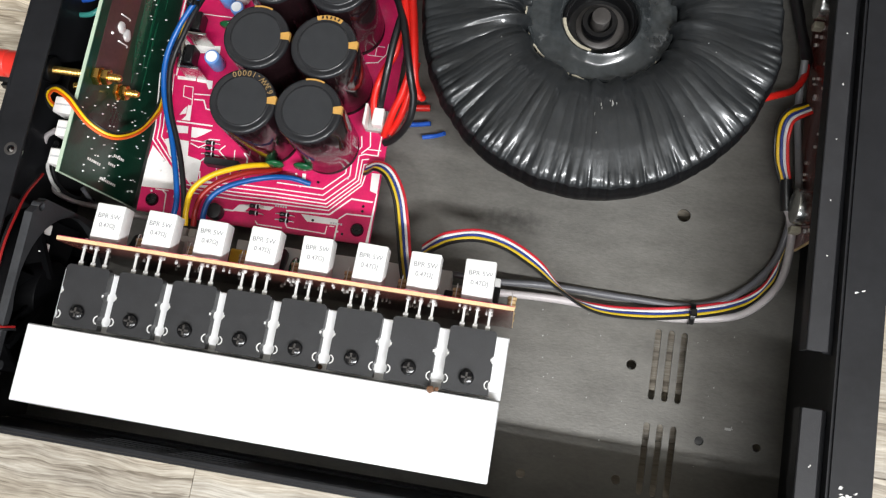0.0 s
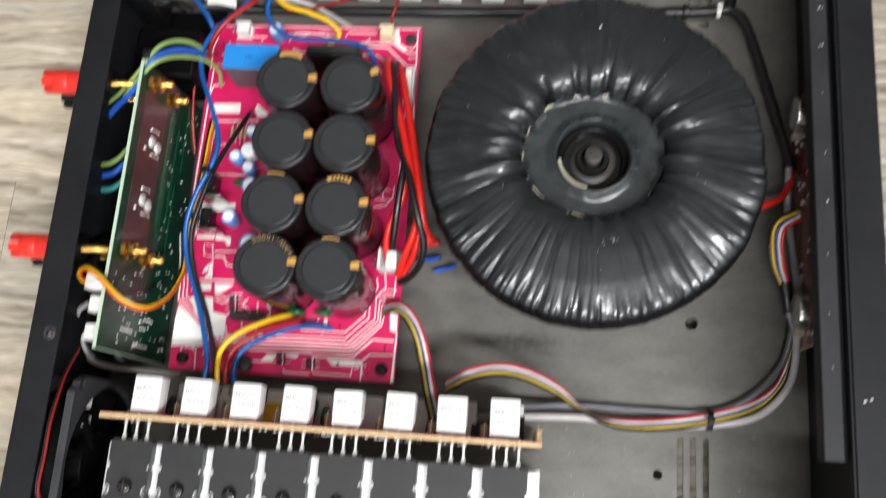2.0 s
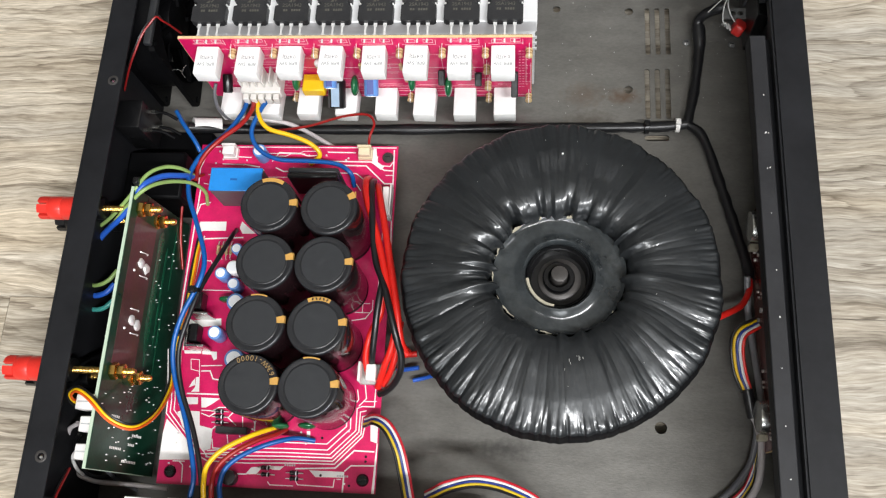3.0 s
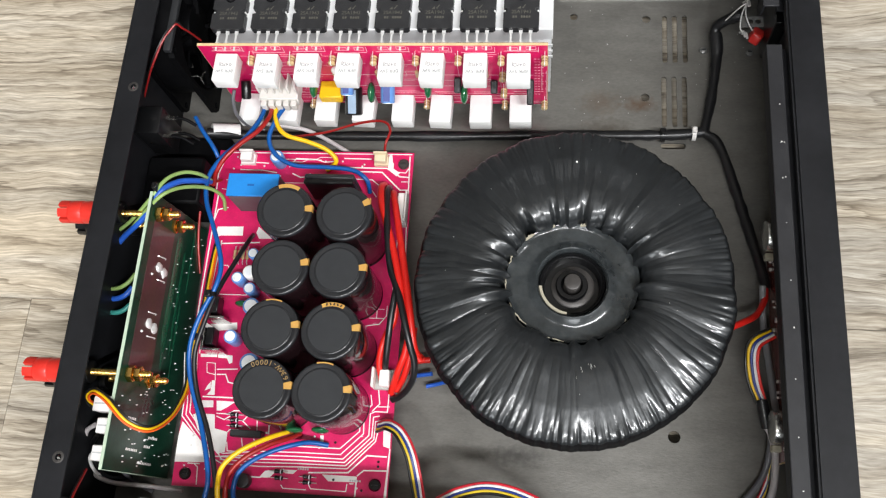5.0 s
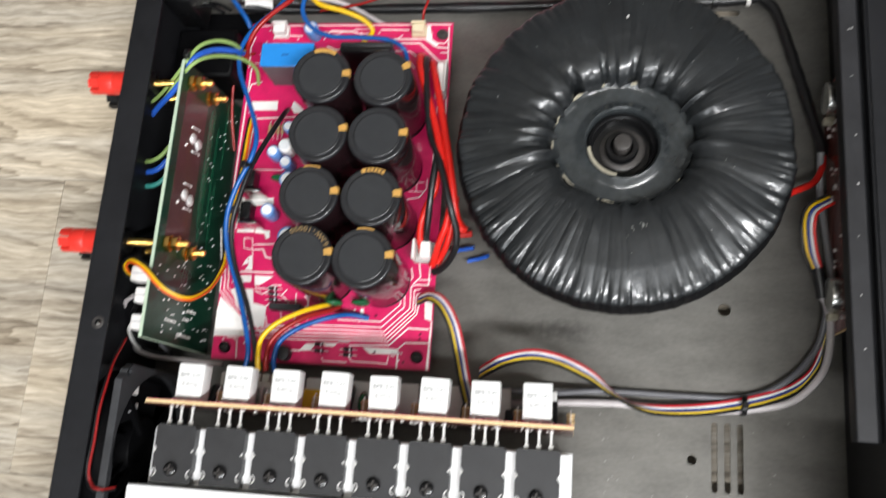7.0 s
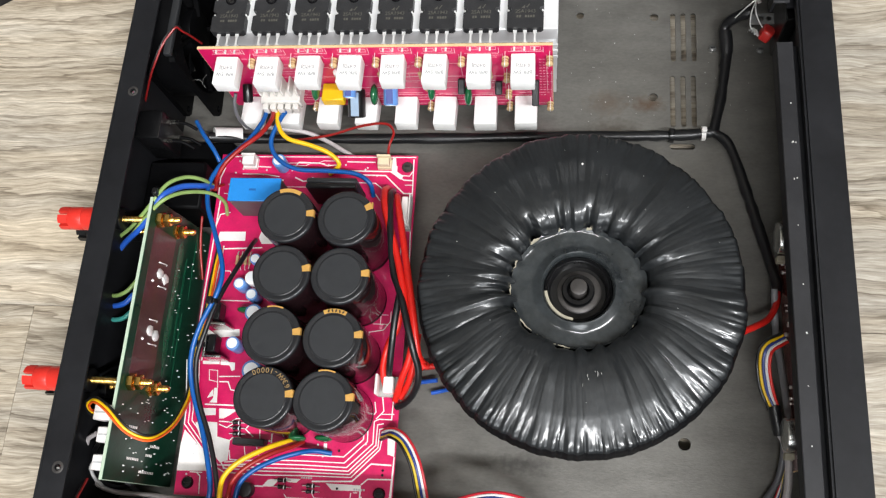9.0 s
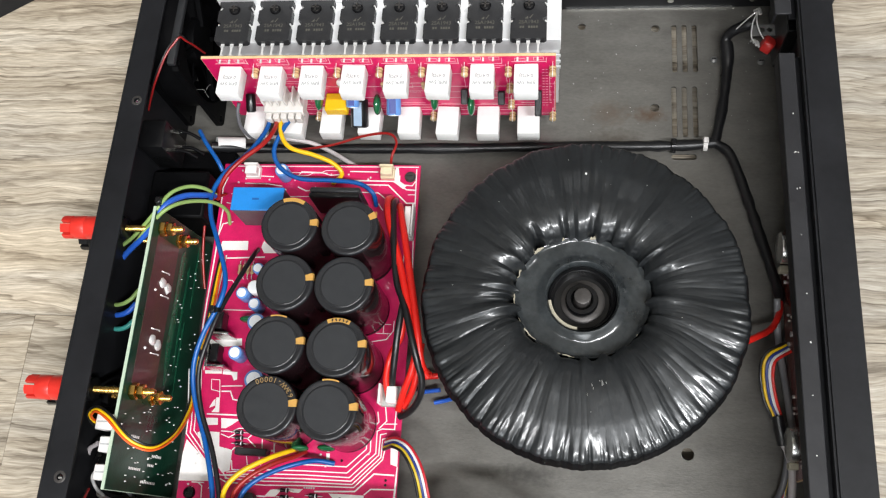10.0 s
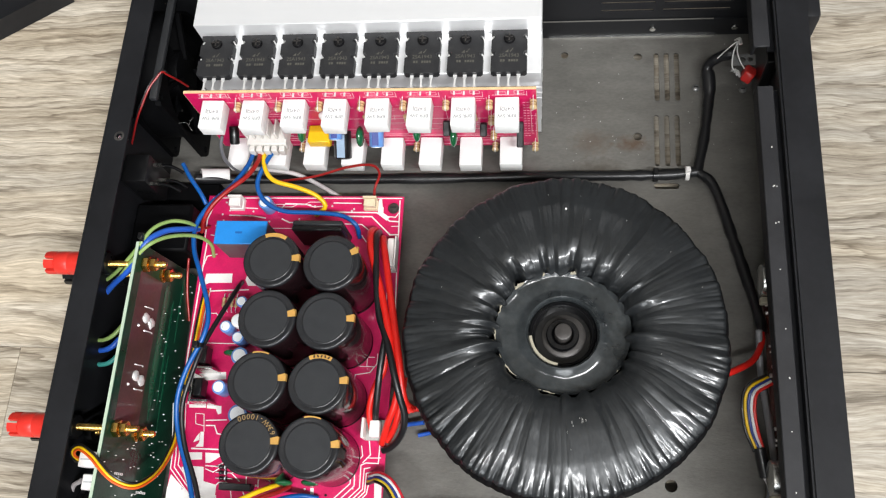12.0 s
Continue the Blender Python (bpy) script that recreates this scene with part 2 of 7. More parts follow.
def plank_material():
    """Printed oak: growth rings drawn out along the plank, fine pores between them, pale patches."""
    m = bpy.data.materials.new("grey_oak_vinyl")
    m.use_nodes = True
    nt = m.node_tree
    b = nt.nodes["Principled BSDF"]
    co = nt.nodes.new("ShaderNodeTexCoord")
    info = nt.nodes.new("ShaderNodeObjectInfo")
    shift = nt.nodes.new("ShaderNodeVectorMath")
    shift.operation = "MULTIPLY_ADD"
    shift.inputs[0].default_value = (37, 19, 11)
    nt.links.new(info.outputs["Random"], shift.inputs[1])
    nt.links.new(co.outputs["Object"], shift.inputs[2])
    # the grain wanders from side to side
    wander = nt.nodes.new("ShaderNodeTexNoise")
    wander.inputs["Scale"].default_value, wander.inputs["Detail"].default_value = 22.0, 2
    nt.links.new(shift.outputs[0], wander.inputs["Vector"])
    sway = nt.nodes.new("ShaderNodeVectorMath")
    sway.operation = "MULTIPLY_ADD"
    sway.inputs[1].default_value = (0, 0.012, 0)
    nt.links.new(wander.outputs["Color"], sway.inputs[0])
    nt.links.new(shift.outputs[0], sway.inputs[2])

    def math_node(op, x, y=None, z=None):
        n = nt.nodes.new("ShaderNodeMath")
        n.operation = op
        for k, v in enumerate((x, y, z)):
            if v is None:
                continue
            if isinstance(v, (int, float)):
                n.inputs[k].default_value = v
            else:
                nt.links.new(v, n.inputs[k])
        return n.outputs[0]

    def tex(stretch, sc, detail, rough_=0.6, dist=0.0):
        mp = nt.nodes.new("ShaderNodeMapping")
        mp.inputs["Scale"].default_value = stretch
        nt.links.new(sway.outputs[0], mp.inputs[0])
        n = nt.nodes.new("ShaderNodeTexNoise")
        n.inputs["Scale"].default_value, n.inputs["Detail"].default_value, n.inputs["Distortion"].default_value = sc, detail, dist
        n.inputs["Roughness"].default_value = rough_
        nt.links.new(mp.outputs[0], n.inputs["Vector"])
        return n.outputs[0]

    def ramp_(value, stops):
        n = nt.nodes.new("ShaderNodeValToRGB")
        e = n.color_ramp.elements
        e[0].position, e[0].color = stops[0][0], (*stops[0][1], 1)
        e[1].position, e[1].color = stops[-1][0], (*stops[-1][1], 1)
        for p, c in stops[1:-1]:
            e.new(p).color = (*c, 1)
        nt.links.new(value, n.inputs[0])
        return n.outputs[0]

    def between(value, lo, hi, a=0.0, z=1.0):
        n = nt.nodes.new("ShaderNodeMapRange")
        n.inputs["From Min"].default_value, n.inputs["From Max"].default_value = lo, hi
        n.inputs["To Min"].default_value, n.inputs["To Max"].default_value = a, z
        nt.links.new(value, n.inputs["Value"])
        return n.outputs[0]

    sep = nt.nodes.new("ShaderNodeSeparateXYZ")
    nt.links.new(shift.outputs[0], sep.inputs[0])
    # the height field whose level lines are the rings
    slow, wavy, crisp = tex((0.20, 1, 1), 9, 2, 0.5), tex((0.14, 1, 1), 45, 4, 0.6), tex((0.05, 1, 1), 330, 3, 0.6)
    field = math_node("MULTIPLY", sep.outputs[1], 85.0)
    field = math_node("MULTIPLY_ADD", slow, 12.0, field)
    field = math_node("MULTIPLY_ADD", wavy, 4.2, field)
    field = math_node("MULTIPLY_ADD", crisp, 0.35, field)
    saw = math_node("FRACT", field)
    late = between(saw, 0.15, 0.93)
    edge = between(saw, 0.93, 1.0, 1.0, 0.0)
    ring_ = math_node("MULTIPLY", math_node("POWER", late, 2.6), edge)
    # every ring has a strength of its own and fades along the plank
    comb = nt.nodes.new("ShaderNodeCombineXYZ")
    nt.links.new(math_node("MULTIPLY", sep.outputs[0], 3.2), comb.inputs[0])
    nt.links.new(math_node("MULTIPLY", math_node("FLOOR", field), 7.31), comb.inputs[1])
    nt.links.new(info.outputs["Random"], comb.inputs[2])
    own_n = nt.nodes.new("ShaderNodeTexNoise")
    own_n.inputs["Scale"].default_value, own_n.inputs["Detail"].default_value = 1.0, 3
    nt.links.new(comb.outputs[0], own_n.inputs["Vector"])
    force = between(own_n.outputs[0], 0.34, 0.58)
    rings = math_node("MULTIPLY", ring_, force)
    band = tex((0.045, 1, 1), 60, 5, 0.65, 0.3)
    fine = tex((0.05, 1, 1), 520, 4, 0.65, 0.3)
    hair = tex((0.07, 1, 1), 1050, 3, 0.6)
    blotch = tex((0.35, 1, 1), 26, 4, 0.6, 0.6)
    total = math_node("MULTIPLY", band, 0.35)
    total = math_node("MULTIPLY_ADD", fine, 0.41, total)
    total = math_node("MULTIPLY_ADD", hair, 0.34, total)
    total = math_node("MULTIPLY_ADD", blotch, 0.07, total)
    total = math_node("MULTIPLY_ADD", rings, -0.15, total)
    colour = ramp_(total, [(0.402, (0.185, 0.152, 0.113)), (0.486, (0.315, 0.271, 0.212)), (0.553, (0.440, 0.388, 0.311)), (0.621, (0.560, 0.502, 0.411)), (0.703, (0.74, 0.680, 0.575))])
    # a brownish cast in some streaks, grey in others
    cast = ramp_(tex((0.06, 1, 1), 34, 3), [(0.35, (0.965, 0.985, 1.03)), (0.65, (1.03, 0.99, 0.935))])
    # random plank tone; its dark end also serves planks in dimmer light
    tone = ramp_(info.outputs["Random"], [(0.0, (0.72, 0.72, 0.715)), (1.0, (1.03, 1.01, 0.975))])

    def times(x, y):
        n = nt.nodes.new("ShaderNodeVectorMath")
        n.operation = "MULTIPLY"
        nt.links.new(x, n.inputs[0])
        nt.links.new(y, n.inputs[1])
        return n.outputs[0]

    nt.links.new(times(times(colour, cast), tone), b.inputs["Base Color"])
    b.inputs["Roughness"].default_value = 0.48
    bp = nt.nodes.new("ShaderNodeBump")
    bp.inputs["Strength"].default_value, bp.inputs["Distance"].default_value = 0.15, 0.0005
    nt.links.new(total, bp.inputs["Height"])
    nt.links.new(bp.outputs[0], b.inputs["Normal"])
    return m


M_PLANK = plank_material()


# ---------------------------------------------------------------- mesh helpers
def thing(name, label, category, at=(0, 0, 0), group="", kind=""):
    ob = new(name)
    ob.location = at
    ob.empty_display_size = 0.01
    return tagged(ob, label, category, group, kind)


def mesh_of(name, bm, material):
    bmesh.ops.recalc_face_normals(bm, faces=bm.faces)
    me = bpy.data.meshes.new(name)
    bm.to_mesh(me)
    bm.free()
    me.materials.append(material)
    me.shade_smooth()
    me.set_sharp_from_angle(angle=radians(38))
    return me


def attach(ob, parent, label=""):
    ob.parent = parent
    if parent.type == "EMPTY":
        ob.matrix_parent_inverse = Matrix.Translation(-parent.location)
    return tagged(ob, label)


def part(name, bm, material, parent, label=""):
    return attach(new(name, mesh_of(name, bm, material)), parent, label)


def solid(name, bm, material, label, category, group="", kind=""):
    return tagged(new(name, mesh_of(name, bm, material)), label, category, group, kind)


def box(x0, y0, z0, x1, y1, z1, b=0.0, seg=1, bm=None):
    own = bmesh.new()
    bmesh.ops.create_cube(own, size=1.0)
    for v in own.verts:
        v.co = Vector(((x0 + x1) / 2 + v.co.x * abs(x1 - x0), (y0 + y1) / 2 + v.co.y * abs(y1 - y0), (z0 + z1) / 2 + v.co.z * abs(z1 - z0)))
    if b:
        bmesh.ops.bevel(own, geom=list(own.edges), offset=b, segments=seg, profile=0.5, affect="EDGES")
    return join(bm, own)


def join(bm, own):
    if bm is None:
        return own
    me = bpy.data.meshes.new("scratch")
    own.to_mesh(me)
    own.free()
    bm.from_mesh(me)
    bpy.data.meshes.remove(me)
    return bm


TURN = {"z": Matrix(), "x": Matrix.Rotation(radians(90), 4, "Y"), "y": Matrix.Rotation(radians(-90), 4, "X")}


def cyl(c, r, h, axis="z", seg=20, r2=None, b=0.0, bm=None):
    own = bmesh.new()
    bmesh.ops.create_cone(own, cap_ends=True, segments=seg, radius1=r, radius2=r if r2 is None else r2, depth=h)
    if b:
        rim = [e for e in own.edges if abs(e.verts[0].co.z - e.verts[1].co.z) < 1e-9]
        bmesh.ops.bevel(own, geom=rim, offset=b, segments=2, profile=0.5, affect="EDGES")
    bmesh.ops.transform(own, matrix=Matrix.Translation(c) @ TURN[axis], verts=own.verts)
    return join(bm, own)


def lathe(profile, c=(0, 0, 0), axis="z", seg=40, bm=None):
    """Closed solid of revolution from (radius, height) pairs that begin and end on the axis or join up."""
    own = bmesh.new()
    rings = []
    for r, z in profile:
        if r < 1e-7:
            rings.append([own.verts.new((0, 0, z))])
        else:
            rings.append([own.verts.new((r * math.cos(2 * math.pi * k / seg), r * math.sin(2 * math.pi * k / seg), z)) for k in range(seg)])
    for a, d in zip(rings, rings[1:]):
        for k in range(seg):
            q = [a[k % len(a)], a[(k + 1) % len(a)], d[(k + 1) % len(d)], d[k % len(d)]]
            q = list(dict.fromkeys(q))
            if len(q) > 2:
                own.faces.new(q)
    bmesh.ops.transform(own, matrix=Matrix.Translation(c) @ TURN[axis], verts=own.verts)
    return join(bm, own)


def spline(pts, step=6):
    p = [Vector(q) for q in pts]
    p = [p[0] * 2 - p[1], *p, p[-1] * 2 - p[-2]]
    out = []
    for i in range(1, len(p) - 2):
        for k in range(step):
            t = k / step
            out.append(0.5 * (2 * p[i] + (p[i + 1] - p[i - 1]) * t + (2 * p[i - 1] - 5 * p[i] + 4 * p[i + 1] - p[i + 2]) * t * t
                              + (3 * p[i] - p[i - 1] - 3 * p[i + 1] + p[i + 2]) * t ** 3))
    return out + [p[-2]]


def sweep(line, r, seg=10, bm=None, rough=0.0):
    own = bmesh.new()
    up, rings = Vector((0.1, 0.2, 1)).normalized(), []
    for i, q in enumerate(line):
        d = (line[min(i + 1, len(line) - 1)] - line[max(i - 1, 0)]).normalized()
        u = (up - d * up.dot(d)).normalized()
        up, v = u, d.cross(u)
        w = r * (1 + rough * noise.noise(q * 160))
        rings.append([own.verts.new(q + (u * math.cos(6.28318 * k / seg) + v * math.sin(6.28318 * k / seg)) * w) for k in range(seg)])
    for a, d in zip(rings, rings[1:]):
        for k in range(seg):
            own.faces.new((a[k], a[(k + 1) % seg], d[(k + 1) % seg], d[k]))
    own.faces.new(rings[0])
    own.faces.new(rings[-1][::-1])
    return join(bm, own)


def tube(pts, r, seg=10, step=6, bm=None, rough=0.0):
    return sweep(spline(pts, step), r, seg, bm, rough)


def plate(outline, holes, place, thick):
    """A flat sheet with holes through it; place(u, v, w) puts sheet coordinates into the world."""
    own = bmesh.new()
    edges = []
    for loop in (outline, *holes):
        vs = [own.verts.new((u, v, 0)) for u, v in loop]
        edges += [own.edges.new((vs[k], vs[(k + 1) % len(vs)])) for k in range(len(vs))]
    made = bmesh.ops.triangle_fill(own, edges=edges, use_beauty=True, use_dissolve=False)
    faces = [f for f in made["geom"] if isinstance(f, bmesh.types.BMFace)]
    ext = bmesh.ops.extrude_face_region(own, geom=faces)
    for v in ext["geom"]:
        if isinstance(v, bmesh.types.BMVert):
            v.co.z += thick
    for v in own.verts:
        v.co = Vector(place(*v.co))
    return own


def rect(u0, v0, u1, v1):
    return [(u0, v0), (u1, v0), (u1, v1), (u0, v1)]


def ring(u, v, r, seg=16):
    return [(u + r * math.cos(2 * math.pi * k / seg), v + r * math.sin(2 * math.pi * k / seg)) for k in range(seg)]


def slot(u, v0, v1, w, along="v"):
    pts = [(u + w / 2 * math.cos(a), (v1 - w / 2) + w / 2 * math.sin(a)) for a in [math.pi * k / 6 for k in range(7)]]
    pts += [(u + w / 2 * math.cos(a), (v0 + w / 2) + w / 2 * math.sin(a)) for a in [math.pi + math.pi * k / 6 for k in range(7)]]
    return pts if along == "v" else [(b, a) for a, b in pts]


def strip(bm, pts, w, z, h=0.00012):
    """A narrow flat track on a board, mitred at its bends."""
    n = len(pts)
    left, right = [], []
    for i in range(n):
        a, b, c = Vector(pts[max(i - 1, 0)]), Vector(pts[i]), Vector(pts[min(i + 1, n - 1)])
        d1, d2 = (b - a if i else c - b).normalized(), (c - b if i < n - 1 else b - a).normalized()
        nrm = Vector((-(d1.y + d2.y), d1.x + d2.x)).normalized()
        k = w / 2 / max(0.5, nrm.dot(Vector((-d1.y, d1.x))))
        left.append(b + nrm * k)
        right.append(b - nrm * k)
    quads = []
    for side in (left, right):
        quads.append([(bm.verts.new((p.x, p.y, z)), bm.verts.new((p.x, p.y, z + h))) for p in side])
    for i in range(n - 1):
        (a0, a1), (b0, b1) = quads[0][i], quads[0][i + 1]
        (c0, c1), (d0, d1) = quads[1][i], quads[1][i + 1]
        bm.faces.new((a1, b1, d1, c1))
        bm.faces.new((a0, a1, c1, c0)) if i == 0 else None
        bm.faces.new((b0, b1, a1, a0))
        bm.faces.new((c0, c1, d1, d0))
        bm.faces.new((a0, c0, d0, b0))
        bm.faces.new((b0, d0, d1, b1)) if i == n - 2 else None
    return bm


def prism(bm, pts, z0, z1):
    a = [bm.verts.new((x, y, z0)) for x, y in pts]
    b = [bm.verts.new((x, y, z1)) for x, y in pts]
    bm.faces.new(a[::-1])
    bm.faces.new(b)
    for k in range(len(a)):
        bm.faces.new((a[k], a[(k + 1) % len(a)], b[(k + 1) % len(a)], b[k]))
    return bm


def prism_yz(x0, x1, pts):
    own = prism(bmesh.new(), pts, x0, x1)
    for v in own.verts:
        v.co = (v.co.z, v.co.x, v.co.y)
    return own


def word(text, size):
    data = bpy.data.curves.new("lettering", "FONT")
    data.body, data.size, data.align_x, data.align_y, data.extrude = text, size, "CENTER", "CENTER", 0.00004
    ob = bpy.data.objects.new("lettering", data)
    scene.collection.objects.link(ob)
    bpy.context.view_layer.update()
    me = bpy.data.meshes.new_from_object(ob)
    bpy.data.objects.remove(ob)
    bpy.data.curves.remove(data)
    return me


def print_on(me, material, m, parent, name="lettering", label=""):
    if not me.materials:
        me.materials.append(material)
    ob = new(name, me)
    attach(ob, parent, label)
    ob.matrix_basis = m
    return ob


def cable(name, color, r, pts, label, group="", seg=10, rough=0.0):
    return solid(name, tube(pts, r, seg, rough=rough), W[color], label, "cable", group)


def ribbon(name, colors, r, pitch, pts, label, spread=None, twist=None):
    """A flat cable: one conductor beside the other along a common line, which may turn on edge."""
    line = spline(pts)
    ob = thing(name, label, "cable", pts[0])
    for k, color in enumerate(colors):
        off = (k - (len(colors) - 1) / 2) * pitch
        row = []
        for i, q in enumerate(line):
            d = (line[min(i + 1, len(line) - 1)] - line[max(i - 1, 0)]).normalized()
            side = Vector((d.y, -d.x, 0))
            side = side.normalized() if side.length > 0.2 else Vector((1, 0, 0))
            f = 1 if spread is None else spread(i / (len(line) - 1))
            if twist is not None:
                a = radians(twist(i / (len(line) - 1)))
                side = side * math.cos(a) + side.cross(d) * math.sin(a)
            row.append(q + side * off * f + Vector((0, 0, 0.0003 * math.sin(i * 0.7 + k))))
        part("conductor", sweep(row, r, 8), W[color], ob, color + " insulated conductor")
    return ob


# ---------------------------------------------------------------- room
GROUND = -0.012
room = [("wall_north", -2.5, 2.5, 2.5, 2.62), ("wall_east", 2.5, -2.62, 2.62, 2.62), ("wall_west", -2.62, -2.62, -2.5, 2.62)]
for wname, x0, y0, x1, y1 in room:
    solid(wname, box(x0, y0, GROUND, x1, y1, 2.6), M_WALL, "plain pale grey painted workshop wall", "wall", kind="structure")
solid("wall_south", plate(rect(-2.5, GROUND, 2.5, 2.6), [rect(-0.6, 1.0, 1.0, 2.1)], lambda u, v, w: (u, -2.62 + w, v), 0.12), M_WALL, "plain pale grey painted workshop wall with an opening for the added window", "wall", kind="structure")
# added unseen window round the south fill, with a plain wall behind
win = thing("fill_window", "unseen white framed window, added to hold the south fill light", "window", (0.2, -2.56, 1.0), kind="structure")
part("window_frame", plate(rect(-0.599, 1.001, 0.999, 2.099), [rect(-0.55, 1.05, 0.18, 2.05), rect(0.22, 1.05, 0.95, 2.05)], lambda u, v, w: (u, -2.59 + w, v), 0.05), M_WALL, win)
solid("backdrop", box(-3.5, -3.55, -0.5, 3.9, -3.5, 3.6), M_WALL, "added pale wall closing the view behind the window", "backdrop", kind="structure")
solid("ceiling", box(-2.62, -2.62, 2.6, 2.62, 2.62, 2.7), M_CEIL, "plain white painted ceiling", "ceiling", kind="structure")
# the north fitting is only there for the added fill lamp
for lx, ly, lz, lw in LAMPS:
    fixture = thing("ceiling_light", "white batten ceiling light with a long diffuser", "ceiling light", (lx, ly, 2.6), "ceiling lights")
    part("housing", box(lx - 0.62, ly - 0.06, 2.53, lx + 0.62, ly + 0.06, 2.599, 0.008), M_WALL, fixture)

floor = thing("floor", "grey wood-grain vinyl plank floor with fine joints", "floor", (0, 0, GROUND), kind="structure")
part("subfloor", box(-2.5, -2.5, GROUND - 0.05, 2.5, 2.5, GROUND - 0.0035), M_DARKPL, floor, "dark subfloor")

# ---------------------------------------------------------------- amplifier case
FX, FY0, FY1, TOP = -0.2185, -0.0155, 0.4205, 0.082
case = thing("amplifier_case", "open black steel amplifier case with scratched thick front panel", "amplifier case", (0, 0.2, GROUND))
holes = [ring(0.0848, 0.4050, 0.0027), ring(0.0838, 0.3480, 0.0027), ring(0.0980, 0.1383, 0.0034), ring(0.0812, 0.0590, 0.0025),
         ring(0.1176, 0.0278, 0.0022), ring(0.1448, 0.0291, 0.0020), ring(0.0382, 0.4071, 0.0025),
         ring(0.0350, -0.0019, 0.0023), ring(0.0806, 0.0031, 0.0023)]
for k in range(3):
    holes += [slot(0.0925 + k * 0.0064, 0.0436, 0.0788, 0.0031), slot(0.0922 + k * 0.0064, -0.0020, 0.0326, 0.0031),
              slot(0.0964 + k * 0.0063, 0.3728, 0.4076, 0.0031), slot(0.0954 + k * 0.0063, 0.3276, 0.3628, 0.0031)]
holes += [slot(-0.0088, -0.2150, -0.1915, 0.0030, "u"), slot(0.3145, 0.0930, 0.1080, 0.0040, "u"), slot(0.3190, -0.1790, -0.1640, 0.0050, "u")]
part("base_plate", plate(rect(FX, FY0 + 0.00003, 0.1567, FY1 - 0.00003), holes, lambda u, v, w: (u, v, w - 0.0012), 0.0012), M_BASE, case, "worn grey steel base with slots")
for fx in (-0.18, 0.12):
    for fy in (0.03, 0.37):
        part("foot", cyl((fx, fy, -0.0066), 0.009, 0.0105, seg=24, b=0.001), M_BLACKPL, case)
for x, y in ((0.1201, 0.3813), (0.1484, 0.3797)):
    bolt = part("base_screw", lathe([(0, 0.0002), (0.0023, 0.0002), (0.0023, 0.0012), (0.0015, 0.0019), (0, 0.0021)], (x, y, 0), seg=18), M_ZINC, case, "dull domed screw head")
    part("cross_slot", box(x - 0.0012, y - 0.0003, 0.0018, x + 0.0012, y + 0.0003, 0.0023), M_BLACKPL, bolt)
# rear panel with its folded lip
part("rear_panel", plate(rect(FY0 - 0.00138, -0.0030, FY1 + 0.00138, TOP), [], lambda u, v, w: (FX - 0.0012 + w, u, v), 0.0012), M_BLACK, case)
lip_holes = [ring(-0.2102, 0.3081, 0.0017), ring(-0.2100, 0.1026, 0.0017)]
part("rear_lip", plate(rect(FX + 0.0001, FY0, -0.2050, FY1), lip_holes, lambda u, v, w: (u, v, TOP - 0.0012 + w), 0.0012), M_BLACK, case, "folded steel lip with screw holes")
for y in (0.3081, 0.1026):
    part("bare_ring", lathe([(0.0017, 0), (0.0030, 0), (0.0028, 0.00012), (0.0017, 0.00012), (0.0017, 0)], (-0.2101, y, TOP + 0.00002), seg=20), M_NUT, case, "bare metal round a screw hole")
    part("lip_nut", lathe([(0.0018, 0), (0.0030, 0), (0.0030, 0.003), (0.0018, 0.003), (0.0018, 0)], (-0.2101, y, TOP - 0.0050), seg=16), M_STEEL, case)
# side panels
for sy, s in ((FY0, -1), (FY1, 1)):
    vents = []
    for z in (0.026, 0.034, 0.042, 0.050):
        vents += [slot(z, 0.0600, 0.0930, 0.0026, "u"), slot(z, 0.0978, 0.1390, 0.0026, "u"), slot(z, -0.160, -0.127, 0.0026, "u"), slot(z, -0.122, -0.09, 0.0026, "u")]
    part("side_panel", plate(rect(FX, -0.0030, 0.1579, TOP - 0.0031), vents, lambda u, v, w: (u, sy + s * (0.0014 + w), v), 0.0012), M_BLACK, case)
    part("side_lip", box(-0.2045, sy + s * 0.0013, TOP - 0.0030, 0.1370, sy - s * 0.0012, TOP, 0.0006), M_BLACK, case)
    part("lip_return", box(FX + 0.0002, sy + s * 0.0013, TOP - 0.0030, -0.2047, sy - s * 0.0010, TOP - 0.0013), M_BLACK, case)
    part("base_fold", box(FX + 0.0001, sy, -0.0012, 0.1566, sy + s * 0.0012, 0.0172), M_BLACK, case)
    for x in (0.0935, 0.1440, -0.05, -0.12) if s > 0 else ():
        part("case_screw", cyl((x, sy - s * 0.0008, 0.0095), 0.0021, 0.0022, "y", 14, b=0.0004), M_STEEL if s > 0 else M_SCREW, case)
part("bare_edge", box(0.028, FY1 - 0.0009, 0.0001, 0.1340, FY1 - 0.00002, 0.0011), M_STEEL, case, "bare bright edge of the folded base")
part("fold_edge", box(-0.0300, FY1 - 0.00005, 0.01722, 0.1300, FY1 + 0.0008, 0.01745), M_BASE, case, "bare edge of the folded base")
part("corner_lug", prism(bmesh.new(), [(FX - 0.0012, -0.0169), (FX - 0.0012, -0.0125), (-0.2460, -0.0150)], 0.0790, 0.0815), M_BLACK, case)
